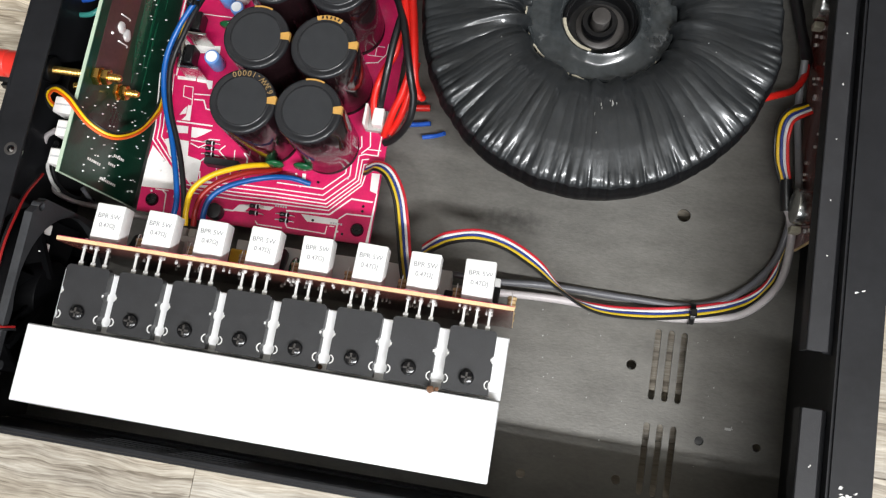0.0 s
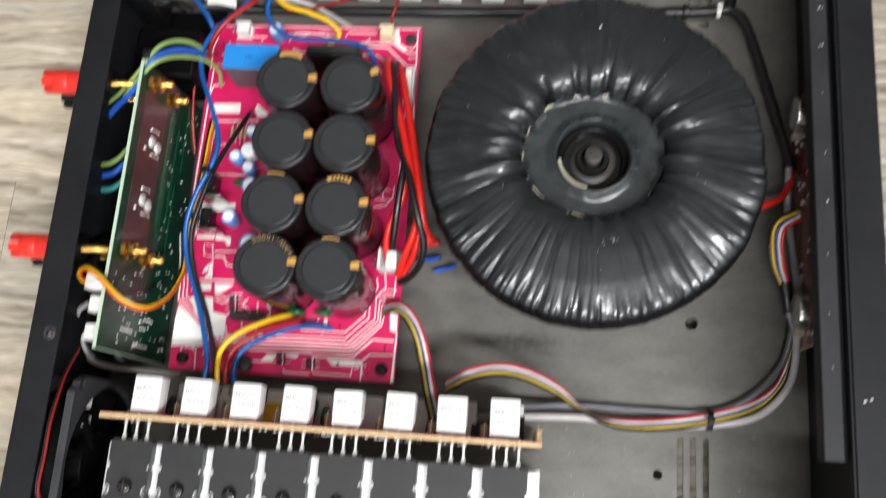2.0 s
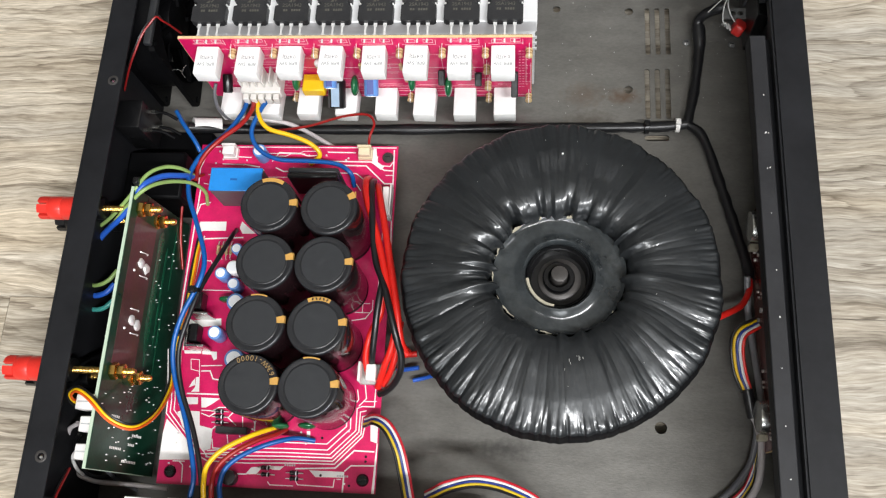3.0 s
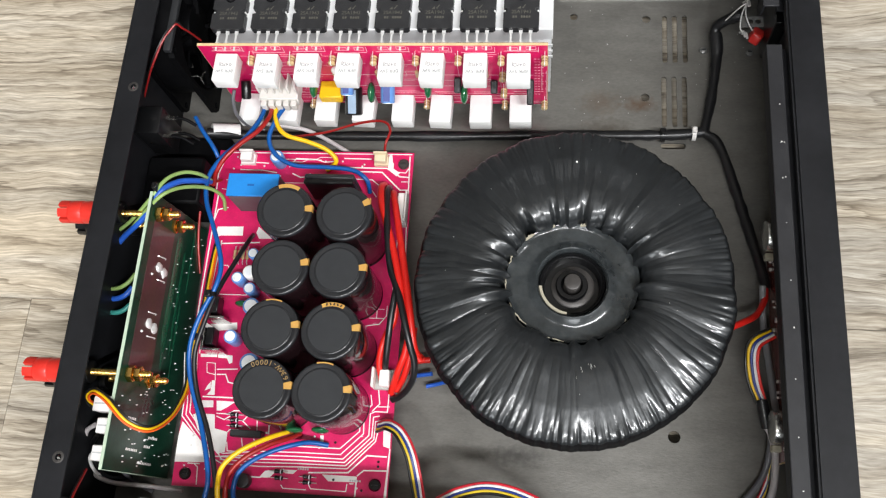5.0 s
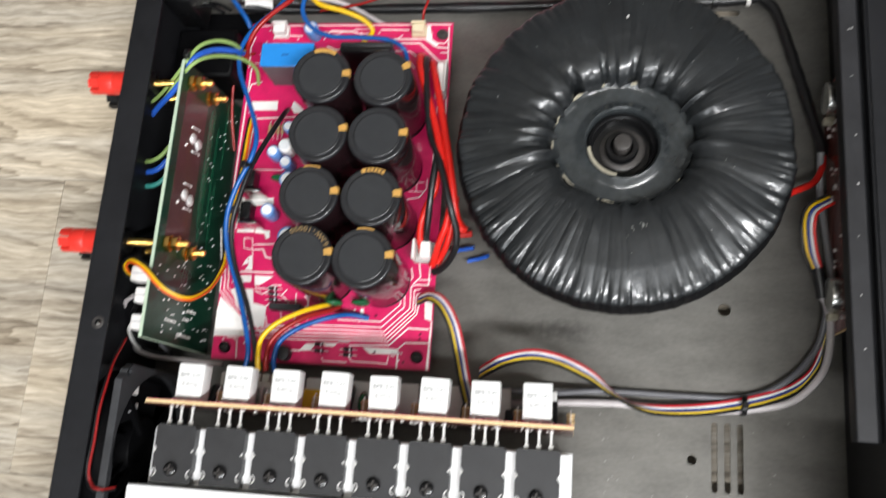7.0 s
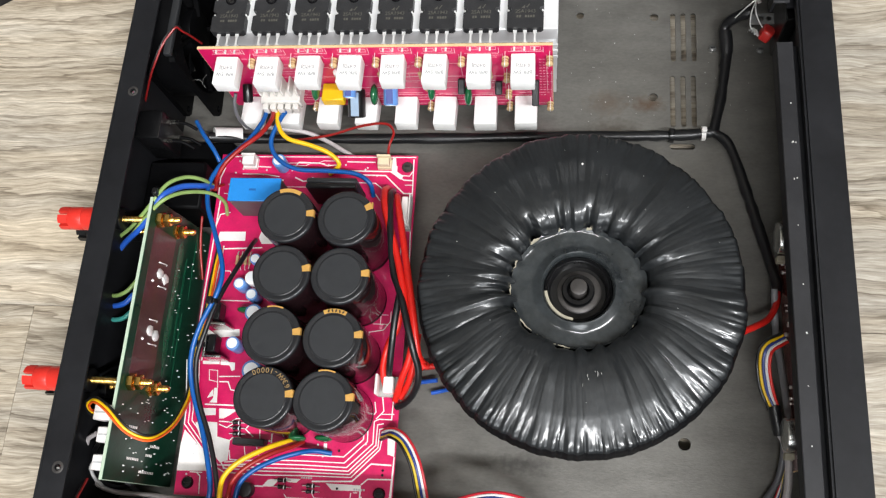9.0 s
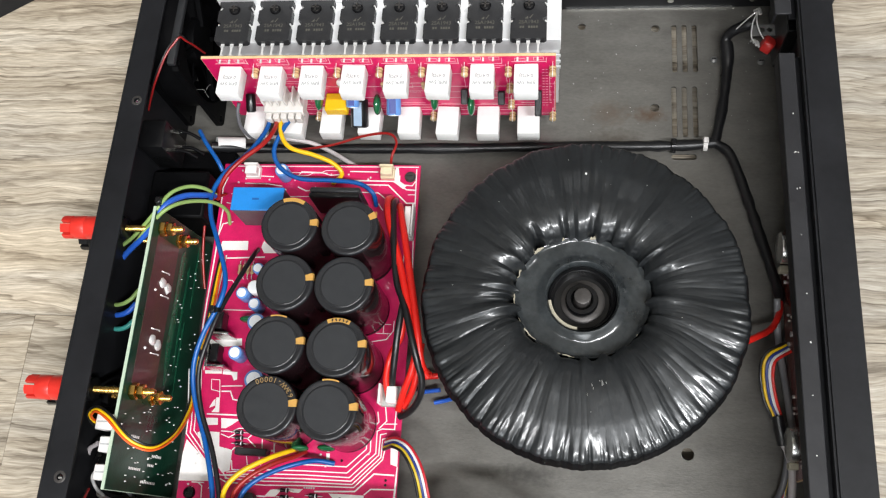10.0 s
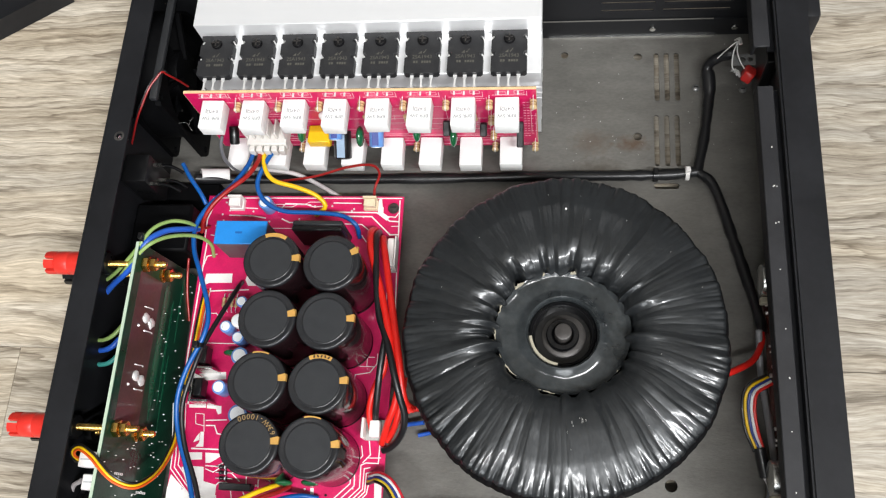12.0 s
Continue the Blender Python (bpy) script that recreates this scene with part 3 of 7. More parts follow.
# front sub-panel with its rail, then the thick front panel
part("front_subpanel", box(0.1568, FY0, -0.0012, 0.1579, FY1, TOP - 0.004), M_BLACK, case)
for y0, y1 in ((FY0, 0.0465), (0.0690, 0.3352), (0.3588, FY1)):
    part("front_rail", box(0.1370, y0, TOP - 0.0014, 0.1453, y1, TOP, 0.0004), M_RAIL, case, "scuffed dark grey rail")
    part("rail_groove", box(0.1450, y0, TOP - 0.0060, 0.1567, y1, TOP - 0.0048), M_BLACK, case, "dark groove behind the rail")
    part("rail_skirt", box(0.1370, y0 + 0.0004, TOP - 0.009, 0.1382, y1 - 0.0004, TOP - 0.0015), M_BLACK, case)
prof_ = [(0.1479, 0.0850), (0.1652, 0.0850), (0.1652, -0.0060), (0.1580, -0.0060), (0.1580, 0.0790), (0.1479, 0.0790)]
face_bm = bmesh.new()
prism(face_bm, prof_, -0.0300, 0.4350)
for v in face_bm.verts:
    v.co = (v.co.x, v.co.z, v.co.y)
bmesh.ops.bevel(face_bm, geom=[e for e in face_bm.edges if all(v.co.z > 0.0845 or v.co.z < -0.005 for v in e.verts)], offset=0.0011, segments=2, affect="EDGES")
part("front_panel", face_bm, M_BLACK, case, "thick black aluminium front panel")
part("front_handle", box(0.1655, 0.3830, 0.004, 0.1770, 0.4340, 0.0720, 0.004, 2), M_BLACK, case, "black front handle block")
rng = random.Random(4)
scuffs = bmesh.new()
for y, n in ((0.2784, 3), (0.2588, 3), (0.300, 1), (0.235, 1), (0.205, 1), (0.182, 2), (0.158, 1), (0.131, 1), (0.108, 1), (0.024, 2)):
    for k in range(n):
        x, y1, w = 0.1415 + rng.uniform(-0.0005, 0.0005) + k * 0.0006, y + rng.uniform(-0.0005, 0.0005), rng.uniform(0.0003, 0.0006)
        box(x, y1, TOP + 0.00002, x + w, y1 + rng.uniform(0.0003, 0.0008), TOP + 0.00012, bm=scuffs)
for x, y, n, sp in ((0.1500, 0.0128, 12, 0.0022), (0.1545, 0.0150, 7, 0.0015), (0.1590, 0.0165, 3, 0.0010), (0.1525, 0.0180, 3, 0.0008), (0.1528, 0.0939, 3, 0.0009), (0.1555, 0.0950, 2, 0.0008)):
    for k in range(n):
        x1, y1, w = max(0.1530, x + rng.uniform(-sp, sp)), y + rng.uniform(-sp, sp) * 0.5, rng.uniform(0.0003, 0.0007)
        prism(scuffs, [(x1 + 1.7 * w * rng.uniform(0.4, 1.3) * math.cos(a), y1 + 0.25 * w * math.cos(a) + 0.6 * w * rng.uniform(0.3, 1.3) * math.sin(a)) for a in (0, 0.7, 1.4, 2.1, 2.9, 3.6, 4.3, 5.0, 5.6)], 0.08502 + k * 0.00001, 0.08512 + k * 0.00001)
tagged(part("paint_chips", scuffs, M_WHITE, case, "small white paint chips"), kind="stuff")
specks = bmesh.new()
for k in range(110):
    x, y = rng.uniform(0.03, 0.145), rng.choice([rng.uniform(0.0, 0.09), rng.uniform(0.33, 0.415)])
    s = rng.uniform(0.0002, 0.0006)
    if abs(x - 0.0985) > 0.012:
        box(x, y, 0.00004, x + s, y + s * rng.uniform(0.5, 1.5), 0.0002, bm=specks)
box(0.1290, 0.0350, 0.00004, 0.1320, 0.0362, 0.0005, bm=specks)
tagged(part("dust_specks", specks, M_GREYPL, case, "pale specks of dust and solder"), kind="stuff")

# ---------------------------------------------------------------- toroidal transformer
TX, TY = 0.0388, 0.2030
# deep folds of the film: bearing, width, reach and depth
CREASES = [(188, 0.045, 0.022, -0.0030), (194, 0.05, 0.030, 0.0016), (176, 0.05, 0.020, 0.0014), (105, 0.04, 0.012, -0.0022), (83, 0.05, 0.014, -0.0020),
           (94, 0.07, 0.012, 0.0016), (128, 0.05, 0.012, -0.0020), (20, 0.04, 0.016, 0.0014), (33, 0.04, 0.014, 0.0012), (-3, 0.05, 0.018, 0.0012), (-28, 0.06, 0.024, 0.0012), (152, 0.05, 0.014, 0.0014), (268, 0.03, 0.016, -0.0012), (200, 0.06, 0.034, -0.0012), (185, 0.02, 0.018, -0.0022)]


def creases(count, seed, spread=0.75):
    """Bearings of the folds round the transformer, uneven as in stretched film."""
    rs = random.Random(seed)
    return sorted((2 * math.pi * (k + spread * rs.uniform(-0.5, 0.5)) / count) % (2 * math.pi) for k in range(count))


def folded(th, folds, seed, pr, along, drift=0.0, swell=0.0):
    """Height of flat facets hung between the folds; each fold rises and sinks along the radius."""
    n = len(folds)
    th = (th + drift) % (2 * math.pi)
    k = bisect_folds(folds, th)
    a, b = folds[k - 1], folds[k % n]
    t = ((th - a) % (2 * math.pi)) / max(1e-6, (b - a) % (2 * math.pi))
    ha = noise.noise(Vector(((k - 1) % n * 3.7, seed, pr * along)))
    hb = noise.noise(Vector((k % n * 3.7, seed, pr * along)))
    span = (b - a) % (2 * math.pi)
    return ha + (hb - ha) * t + swell * min(0.09, span) * 4 * t * (1 - t)


def bisect_folds(folds, th):
    lo, hi = 0, len(folds)
    while lo < hi:
        mid = (lo + hi) // 2
        if folds[mid] < th:
            lo = mid + 1
        else:
            hi = mid
    return lo


def toroid():
    ob = thing("toroidal_transformer", "large round transformer wrapped in wrinkled glossy black film", "transformer", (TX, TY, 0))
    own = bmesh.new()
    n = 1260
    prof = spline([(0.0338, 0, 0.0660), (0.0336, 0, 0.0720), (0.0340, 0, 0.0772), (0.0354, 0, 0.0808), (0.0380, 0, 0.0832), (0.0415, 0, 0.0846), (0.0455, 0, 0.0852), (0.0505, 0, 0.0850), (0.0560, 0, 0.0840), (0.0620, 0, 0.0827),
                   (0.0680, 0, 0.0812), (0.0730, 0, 0.0797), (0.0766, 0, 0.0785), (0.0788, 0, 0.0773), (0.0801, 0, 0.0754), (0.0812, 0, 0.0722), (0.0820, 0, 0.0680), (0.0806, 0, 0.0590), (0.0745, 0, 0.0420), (0.0672, 0, 0.0260), (0.0612, 0, 0.0120), (0.0570, 0, 0.0010)], 5)
    wide, fine, pinch, hem, tuck = creases(52, 3), creases(124, 5), creases(74, 8), creases(150, 11), creases(236, 14)
    grid = []
    for j, q in enumerate(prof):
        d = (prof[min(j + 1, len(prof) - 1)] - prof[max(j - 1, 0)]).normalized()
        nr, nz = -d.z, d.x
        if nz < 0 and q.z > 0.078:
            nr, nz = -nr, -nz
        pr, pz = q.x, q.z
        on_top = pz > 0.066
        inner = max(0.0, 1 - (pr - 0.0336) / 0.015)
        rim = max(0.0, 1 - abs(pr - 0.0785) / 0.016) if on_top else 0.4
        mid = min(1.0, max(0.0, (pr - 0.038) / 0.010))
        # the film bulges over the winding, and the wrapped coil is a little longer than wide
        oval = min(1.0, max(0.0, (pr - 0.034) / 0.030))
        kx, ky = 1 - 0.025 * oval, 0.915 + 0.090 * oval
        row = []
        for i in range(n):
            th = 2 * math.pi * i / n
            c, s = math.cos(th), math.sin(th)
            big = noise.noise(Vector((c * 2.4, s * 2.4, 21)))
            taut = 0.65 + 0.45 * max(-1.0, min(1.0, 2.2 * noise.noise(Vector((c * 3.1, s * 3.1, 44 + pr * 20))) + 0.5 * abs(c)))
            lean_ = 0.035 * noise.noise(Vector((c * 3, s * 3, pr * 40)))
            h = 0.0006 * big + taut * (0.35 + 0.65 * mid) * 0.0014 * folded(th, wide, 2.0, pr, 9, lean_)
            h += taut * mid * 0.0012 * (0.75 - 0.35 * s) * folded(th, fine, 5.0, pr, 16, 0.6 * lean_, 2.2)
            h += inner * (0.0030 * folded(th, pinch, 9.0, pr, 22) + 0.0009 * noise.noise(Vector((c * 8, s * 8, 5))))
            h += rim * rim * (0.0012 * folded(th, fine, 12.0, pr, 24, 0.0, 4.0) + 0.0015 * folded(th, hem, 15.0, pr, 34, 0.0, 6.0) + 0.0007 * folded(th, tuck, 19.0, pr, 46, 0.0, 6.0))
            h += 0.00006 * noise.noise(Vector((c * 60, s * 60, pr * 500)))
            h *= 1 - 0.5 * min(1.0, max(0.0, (pr - 0.0790) / 0.0035)) if on_top else 0.6
            for ca, cw, cr, ch in CREASES:
                da = (th - radians(ca) + math.pi) % (2 * math.pi) - math.pi
                h += ch * math.exp(-(da / cw) ** 2) * max(0.0, 1 - (pr - 0.0335) / cr) if pr < 0.0335 + cr else 0.0
            rr = pr + h * nr + inner * 0.0010 * noise.noise(Vector((c * 7, s * 7, 31)))
            row.append(own.verts.new((TX + c * rr * kx, TY + s * rr * ky, max(0.0006, pz + 0.0024 * oval * (pz > 0.01) + h * nz))))
        grid.append(row)
    # the pleats end at the shoulder; the side below is painted black for shade
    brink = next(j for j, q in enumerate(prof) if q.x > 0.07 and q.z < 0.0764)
    for a, b in zip(grid[:brink], grid[1:brink + 1]):
        for i in range(n):
            own.faces.new((a[i], a[(i + 1) % n], b[(i + 1) % n], b[i]))
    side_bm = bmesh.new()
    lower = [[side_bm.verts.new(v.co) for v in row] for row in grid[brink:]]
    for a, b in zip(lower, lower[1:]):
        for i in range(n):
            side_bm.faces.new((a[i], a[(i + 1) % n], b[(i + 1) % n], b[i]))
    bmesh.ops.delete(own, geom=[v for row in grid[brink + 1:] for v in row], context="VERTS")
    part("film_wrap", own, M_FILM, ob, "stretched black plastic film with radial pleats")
    part("dark_film_side", side_bm, M_FILMSIDE, ob, "side of the film, painted matt black for its shade")
    resin = bmesh.new()
    rings = []
    seg = 160
    prof = [(0.0168, 0.0600), (0.0168, 0.0728), (0.0172, 0.0748), (0.0182, 0.0757), (0.0196, 0.0750), (0.0218, 0.0734), (0.0236, 0.0729), (0.0255, 0.0731), (0.0275, 0.0730), (0.0295, 0.0732), (0.0306, 0.0733), (0.0316, 0.0738), (0.0324, 0.0746), (0.0330, 0.0749), (0.0336, 0.0738), (0.0341, 0.0700), (0.0341, 0.0600)]
    for r, z in prof:
        row = []
        for k in range(seg):
            th = 6.2831853 * k / seg
            c, s = math.cos(th), math.sin(th)
            edge = max(0.0, (r - 0.020) / 0.017)
            rr = r * (1 + 0.035 * edge * noise.noise(Vector((c * 1.6, s * 1.6, 2))) + 0.018 * edge * noise.noise(Vector((c * 7, s * 7, 5))) + 0.006 * noise.noise(Vector((c * 3, s * 3, 9))))
            zz = z + edge * (0.0013 * noise.noise(Vector((c * 4, s * 4, r * 120))) + 0.0006 * noise.noise(Vector((c * 11, s * 11, r * 200)))) + 0.0004 * noise.noise(Vector((c * 3, s * 3, r * 90)))
            row.append(resin.verts.new((TX + rr * c, TY + rr * s * (1 - 0.085 * min(1.0, edge)), zz)))
        rings.append(row)
    for a, b in zip(rings, rings[1:] + rings[:1]):
        for k in range(seg):
            resin.faces.new((a[k], a[(k + 1) % seg], b[(k + 1) % seg], b[k]))
    part("potting", resin, M_RESIN, ob, "glossy dark potting resin disc")
    for a0, a1, w in ((126, 136, 0.0014), (106, 109, 0.0026), (76, 84, 0.0020), (152, 166, 0.0006), (178, 190, 0.0006), (203, 228, 0.0006), (234, 252, 0.0005), (254, 264, 0.0005), (306, 309, 0.0010), (321, 323, 0.0008)):
        steps = max(5, int(a1 - a0))
        outer, inner_ = [], []
        for k in range(steps + 1):
            th = radians(a0 + (a1 - a0) * k / steps)
            r = 0.0332 + 0.0009 * noise.noise(Vector((math.cos(th) * 12, math.sin(th) * 12, 3)))
            ww = w * (0.35 + abs(noise.noise(Vector((math.cos(th) * 95, math.sin(th) * 95, 1)))) * 2.0) * math.sin(math.pi * (k + 0.5) / (steps + 1))
            outer.append((TX + (r + ww) * math.cos(th), TY + 0.918 * (r + ww) * math.sin(th)))
            inner_.append((TX + (r - 0.0001) * math.cos(th), TY + 0.918 * (r - 0.0001) * math.sin(th)))
        part("torn_edge", prism(bmesh.new(), outer + inner_[::-1], 0.0746, 0.0760), M_PAPER, ob, "torn pale film edge")
    lining = bmesh.new()
    for k in range(14):
        th0, th1 = radians(186 + k * 5.4), radians(186 + (k + 1) * 5.4)
        r0, r1 = 0.0152, 0.0166
        prism(lining, [(TX + r * math.cos(t), TY + r * math.sin(t)) for r, t in ((r0, th0), (r0, th1), (r1, th1), (r1, th0))], 0.060, 0.0731)
    part("paper_ring", lining, M_PAPER, ob, "cream paper lining showing on one side")
    part("core_cup", lathe([(0, 0.050), (0.0166, 0.050), (0.0166, 0.0716), (0.0161, 0.0722), (0.0157, 0.0716), (0.0153, 0.0704), (0.0150, 0.0706), (0.0146, 0.0702), (0.0144, 0.0660), (0.0138, 0.0630), (0, 0.0625)], (TX, TY, 0), seg=72), M_BLACKPL, ob, "black plastic cup in the core")
    part("washer", lathe([(0.0030, 0.0626), (0.0108, 0.0626), (0.0110, 0.0640), (0.0102, 0.0646), (0.0062, 0.0646), (0.0030, 0.0640), (0.0030, 0.0626)], (TX + 0.0006, TY + 0.0006, 0), seg=48), M_NUT, ob, "large dull washer")
    part("bolt_nut", lathe([(0.0044, 0.0649), (0.0080, 0.0649), (0.0082, 0.0690), (0.0076, 0.0705), (0.0056, 0.0705), (0.0046, 0.0690), (0.0044, 0.0649)], (TX, TY, 0), seg=40), M_SCREW, ob, "dark round nut")
    part("bolt_stud", cyl((TX + 0.0002, TY + 0.0004, 0.0695), 0.0042, 0.0110, seg=28, b=0.0006), M_NUT, ob, "dull bolt end")
    rs = random.Random(9)
    flecks = bmesh.new()
    for k in range(26):
        th, r = rs.uniform(0, 6.283), rs.uniform(0.046, 0.070)
        if k < 9:
            th, r = radians(rs.uniform(272, 288)), rs.uniform(0.044, 0.060)
        zt = 0.0884 - max(0.0, r - 0.050) * 0.16
        ln_, wd = rs.uniform(0.0004, 0.0020) if k < 9 else rs.uniform(0.0002, 0.0005), rs.uniform(0.00005, 0.00011)
        own_ = box(-ln_ / 2, -wd, -0.0016, ln_ / 2, wd, -0.0010)
        own_.transform(Matrix.Translation((TX + r * math.cos(th), TY + r * math.sin(th), zt)) @ Matrix.Rotation(th + rs.uniform(-0.2, 0.2), 4, "Z"))
        join(flecks, own_)
    tagged(part("film_scratches", flecks, M_GREYPL, ob, "fine pale scratches and specks"), kind="stuff")
    part("paint_dot", cyl((TX + 0.0008, TY + 0.0610, 0.0858), 0.0005, 0.0010, seg=10, b=0.0002), M_WHITE, ob)


toroid()

# ---------------------------------------------------------------- transistor, resistor and small parts
PITCH = 0.0243


def transistor(parent, x, y, z, turn, mark):
    """A flat power transistor lying on its heatsink; its three leads point along +y before the turn."""
    base = pose(x, y, z, 0, 0, turn)

    def put(bm):
        bmesh.ops.transform(bm, matrix=base, verts=bm.verts)
        return bm

    hw, cut = (0.0099, 0.0024) if mark else (0.0098, 0.0008)
    side = [(-hw, -0.0130)]
    for v in (-0.0085, 0.0020):
        side += [(-hw, v - 0.0018), (-hw + 0.75 * cut, v - 0.0012), (-hw + cut, v), (-hw + 0.75 * cut, v + 0.0012), (-hw, v + 0.0018)]
    side += [(-hw, 0.0128), (-hw + 0.0012, 0.0138)]
    outline = side + [(-u, v) for u, v in side[::-1]]
    case_bm = plate(outline, [ring(0, -0.0068, 0.0019, 14)], lambda u, v, w: (u, v, w + 0.0004), 0.0046)
    bmesh.ops.bevel(case_bm, geom=[e for e in case_bm.edges if all(v.co.z > 0.0049 for v in e.verts) and len(e.link_faces) == 2 and e.calc_face_angle(0) > 1.2], offset=0.0003, segments=1, affect="EDGES")
    body = part("transistor", put(case_bm), M_EPOXY, parent, "flat black power transistor")
    for k in (-1, 0, 1):
        u = k * 0.00545
        lead = box(u - 0.0010, 0.0136, 0.0019, u + 0.0010, 0.0158, 0.0026)
        box(u - 0.0005, 0.0156, 0.0019, u + 0.0005, 0.0262, 0.0026, bm=lead)
        part("lead", put(lead), M_TIN, body, "tinned lead")
    # black discs stand in for the shade inside the side notches
    seat = bmesh.new()
    clips = bmesh.new()
    for u in (-1, 1):
        cyl((u * 0.0078, -0.0085, 0.0009), 0.0014, 0.0010, seg=14, bm=seat)
        cyl((u * 0.0078, 0.0020, 0.0009), 0.0013, 0.0010, seg=12, bm=seat)
        arc = [radians(-115 + k * 20) for k in range(10)]
        bow = [radians(-78 + k * 26) for k in range(7)]
        pts = [(u * (0.0094 - 0.0020 * math.cos(q)), -0.0085 + 0.0020 * math.sin(q)) for q in bow] + [(u * (0.0094 - 0.0015 * math.cos(q)), -0.0085 + 0.0015 * math.sin(q)) for q in bow[::-1]]
        if mark:
            pts = [(u * (0.0080 + 0.0019 * math.cos(q)), -0.0085 + 0.0019 * math.sin(q)) for q in arc[1:7]] + [(u * (0.0079 + 0.0014 * math.cos(q)), -0.0085 + 0.0014 * math.sin(q)) for q in arc[6:0:-1]]
        low = 0.0024 if mark else 0.0050
        prism(clips, pts, low, low + (0.0010 if mark else 0.0002))
        if mark:
            cyl((u * 0.0093, 0.0018, 0.0030), 0.0005, 0.0012, seg=8, bm=clips)
        else:
            box(u * 0.0091 - 0.0004, 0.0014, 0.0050, u * 0.0091 + 0.0004, 0.0025, 0.0052, bm=clips)
    part("notch", put(seat), M_BLACKPL, body, "side notch filled black for its shade")
    part("notch_metal", put(clips), M_TIN, body, "bare metal showing in the side notches")
    part("tab", put(box(-0.0098, -0.0128, 0.0, 0.0098, 0.0126, 0.0004)), M_CERAM, body, "white insulating pad")
    head = lathe([(0, 0.0052), (0.0031, 0.0052), (0.0032, 0.0060), (0.0029, 0.0071), (0.0020, 0.0076), (0, 0.0077)], (0, -0.0068, 0), seg=20)
    screw = part("screw", put(head), M_SCREW, body, "black cross-head screw")
    cross = box(-0.0021, -0.0068 - 0.0004, 0.0070, 0.0021, -0.0068 + 0.0004, 0.0079)
    box(-0.0004, -0.0068 - 0.0021, 0.0070, 0.0004, -0.0068 + 0.0021, 0.0079, bm=cross)
    if mark:
        print_on(MARK_TEXT, M_MARK, base @ pose(0, 0.0036, 0.00512, 0, 0, 180), body)
        bars = bmesh.new()
        for bx in (-0.0050, -0.0036, -0.0022, -0.0008, 0.0024, 0.0038):
            box(bx, 0.0060, 0.00504, bx + 0.0010, 0.0074, 0.00512, bm=bars)
        prism(bars, [(0.0022, 0.0014), (0.0004, 0.0014), (0.0004, -0.0004)], 0.00504, 0.00512)
        prism(bars, [(-0.0002, 0.0004), (-0.0008, 0.0014), (-0.0024, -0.0012), (-0.0018, -0.0012), (-0.0008, 0.0005)], 0.00504, 0.00512)
        part("marking", put(bars), M_MARK, body, "faint printed marking")
    else:
        bars = box(-0.0045, 0.0048, 0.00504, 0.0045, 0.0058, 0.00508)
        box(-0.0032, 0.0028, 0.00504, 0.0036, 0.0036, 0.00508, bm=bars)
        part("marking", put(bars), M_EPOXY, body)
    bmesh.ops.transform(cross, matrix=base, verts=cross.verts)
    # the glint of the cross is put into a lighter grey
    part("cross_slot", cross, M_NUT, screw, "cross recess painted lighter for its glint")
    return body


MARK_TEXT = word("2SA1943", 0.0031)
RES_TEXT = [word("BPR 5W", 0.0030), word("0.47\u03a9J", 0.0028)]


def axial(bm, a, b, r, seg=10):
    """A small banded axial body between two points."""
    a, b = Vector(a), Vector(b)
    line = [a.lerp(b, t) for t in (0, 0.08, 0.25, 0.3, 0.7, 0.75, 0.92, 1)]
    own = sweep(line, r, seg)
    for k, f in enumerate((0.55, 1.0, 1.0, 0.85, 0.85, 1.0, 1.0, 0.55)):
        for v in list(own.verts)[k * seg:(k + 1) * seg]:
            v.co = line[k] + (v.co - line[k]) * f
    return join(bm, own)


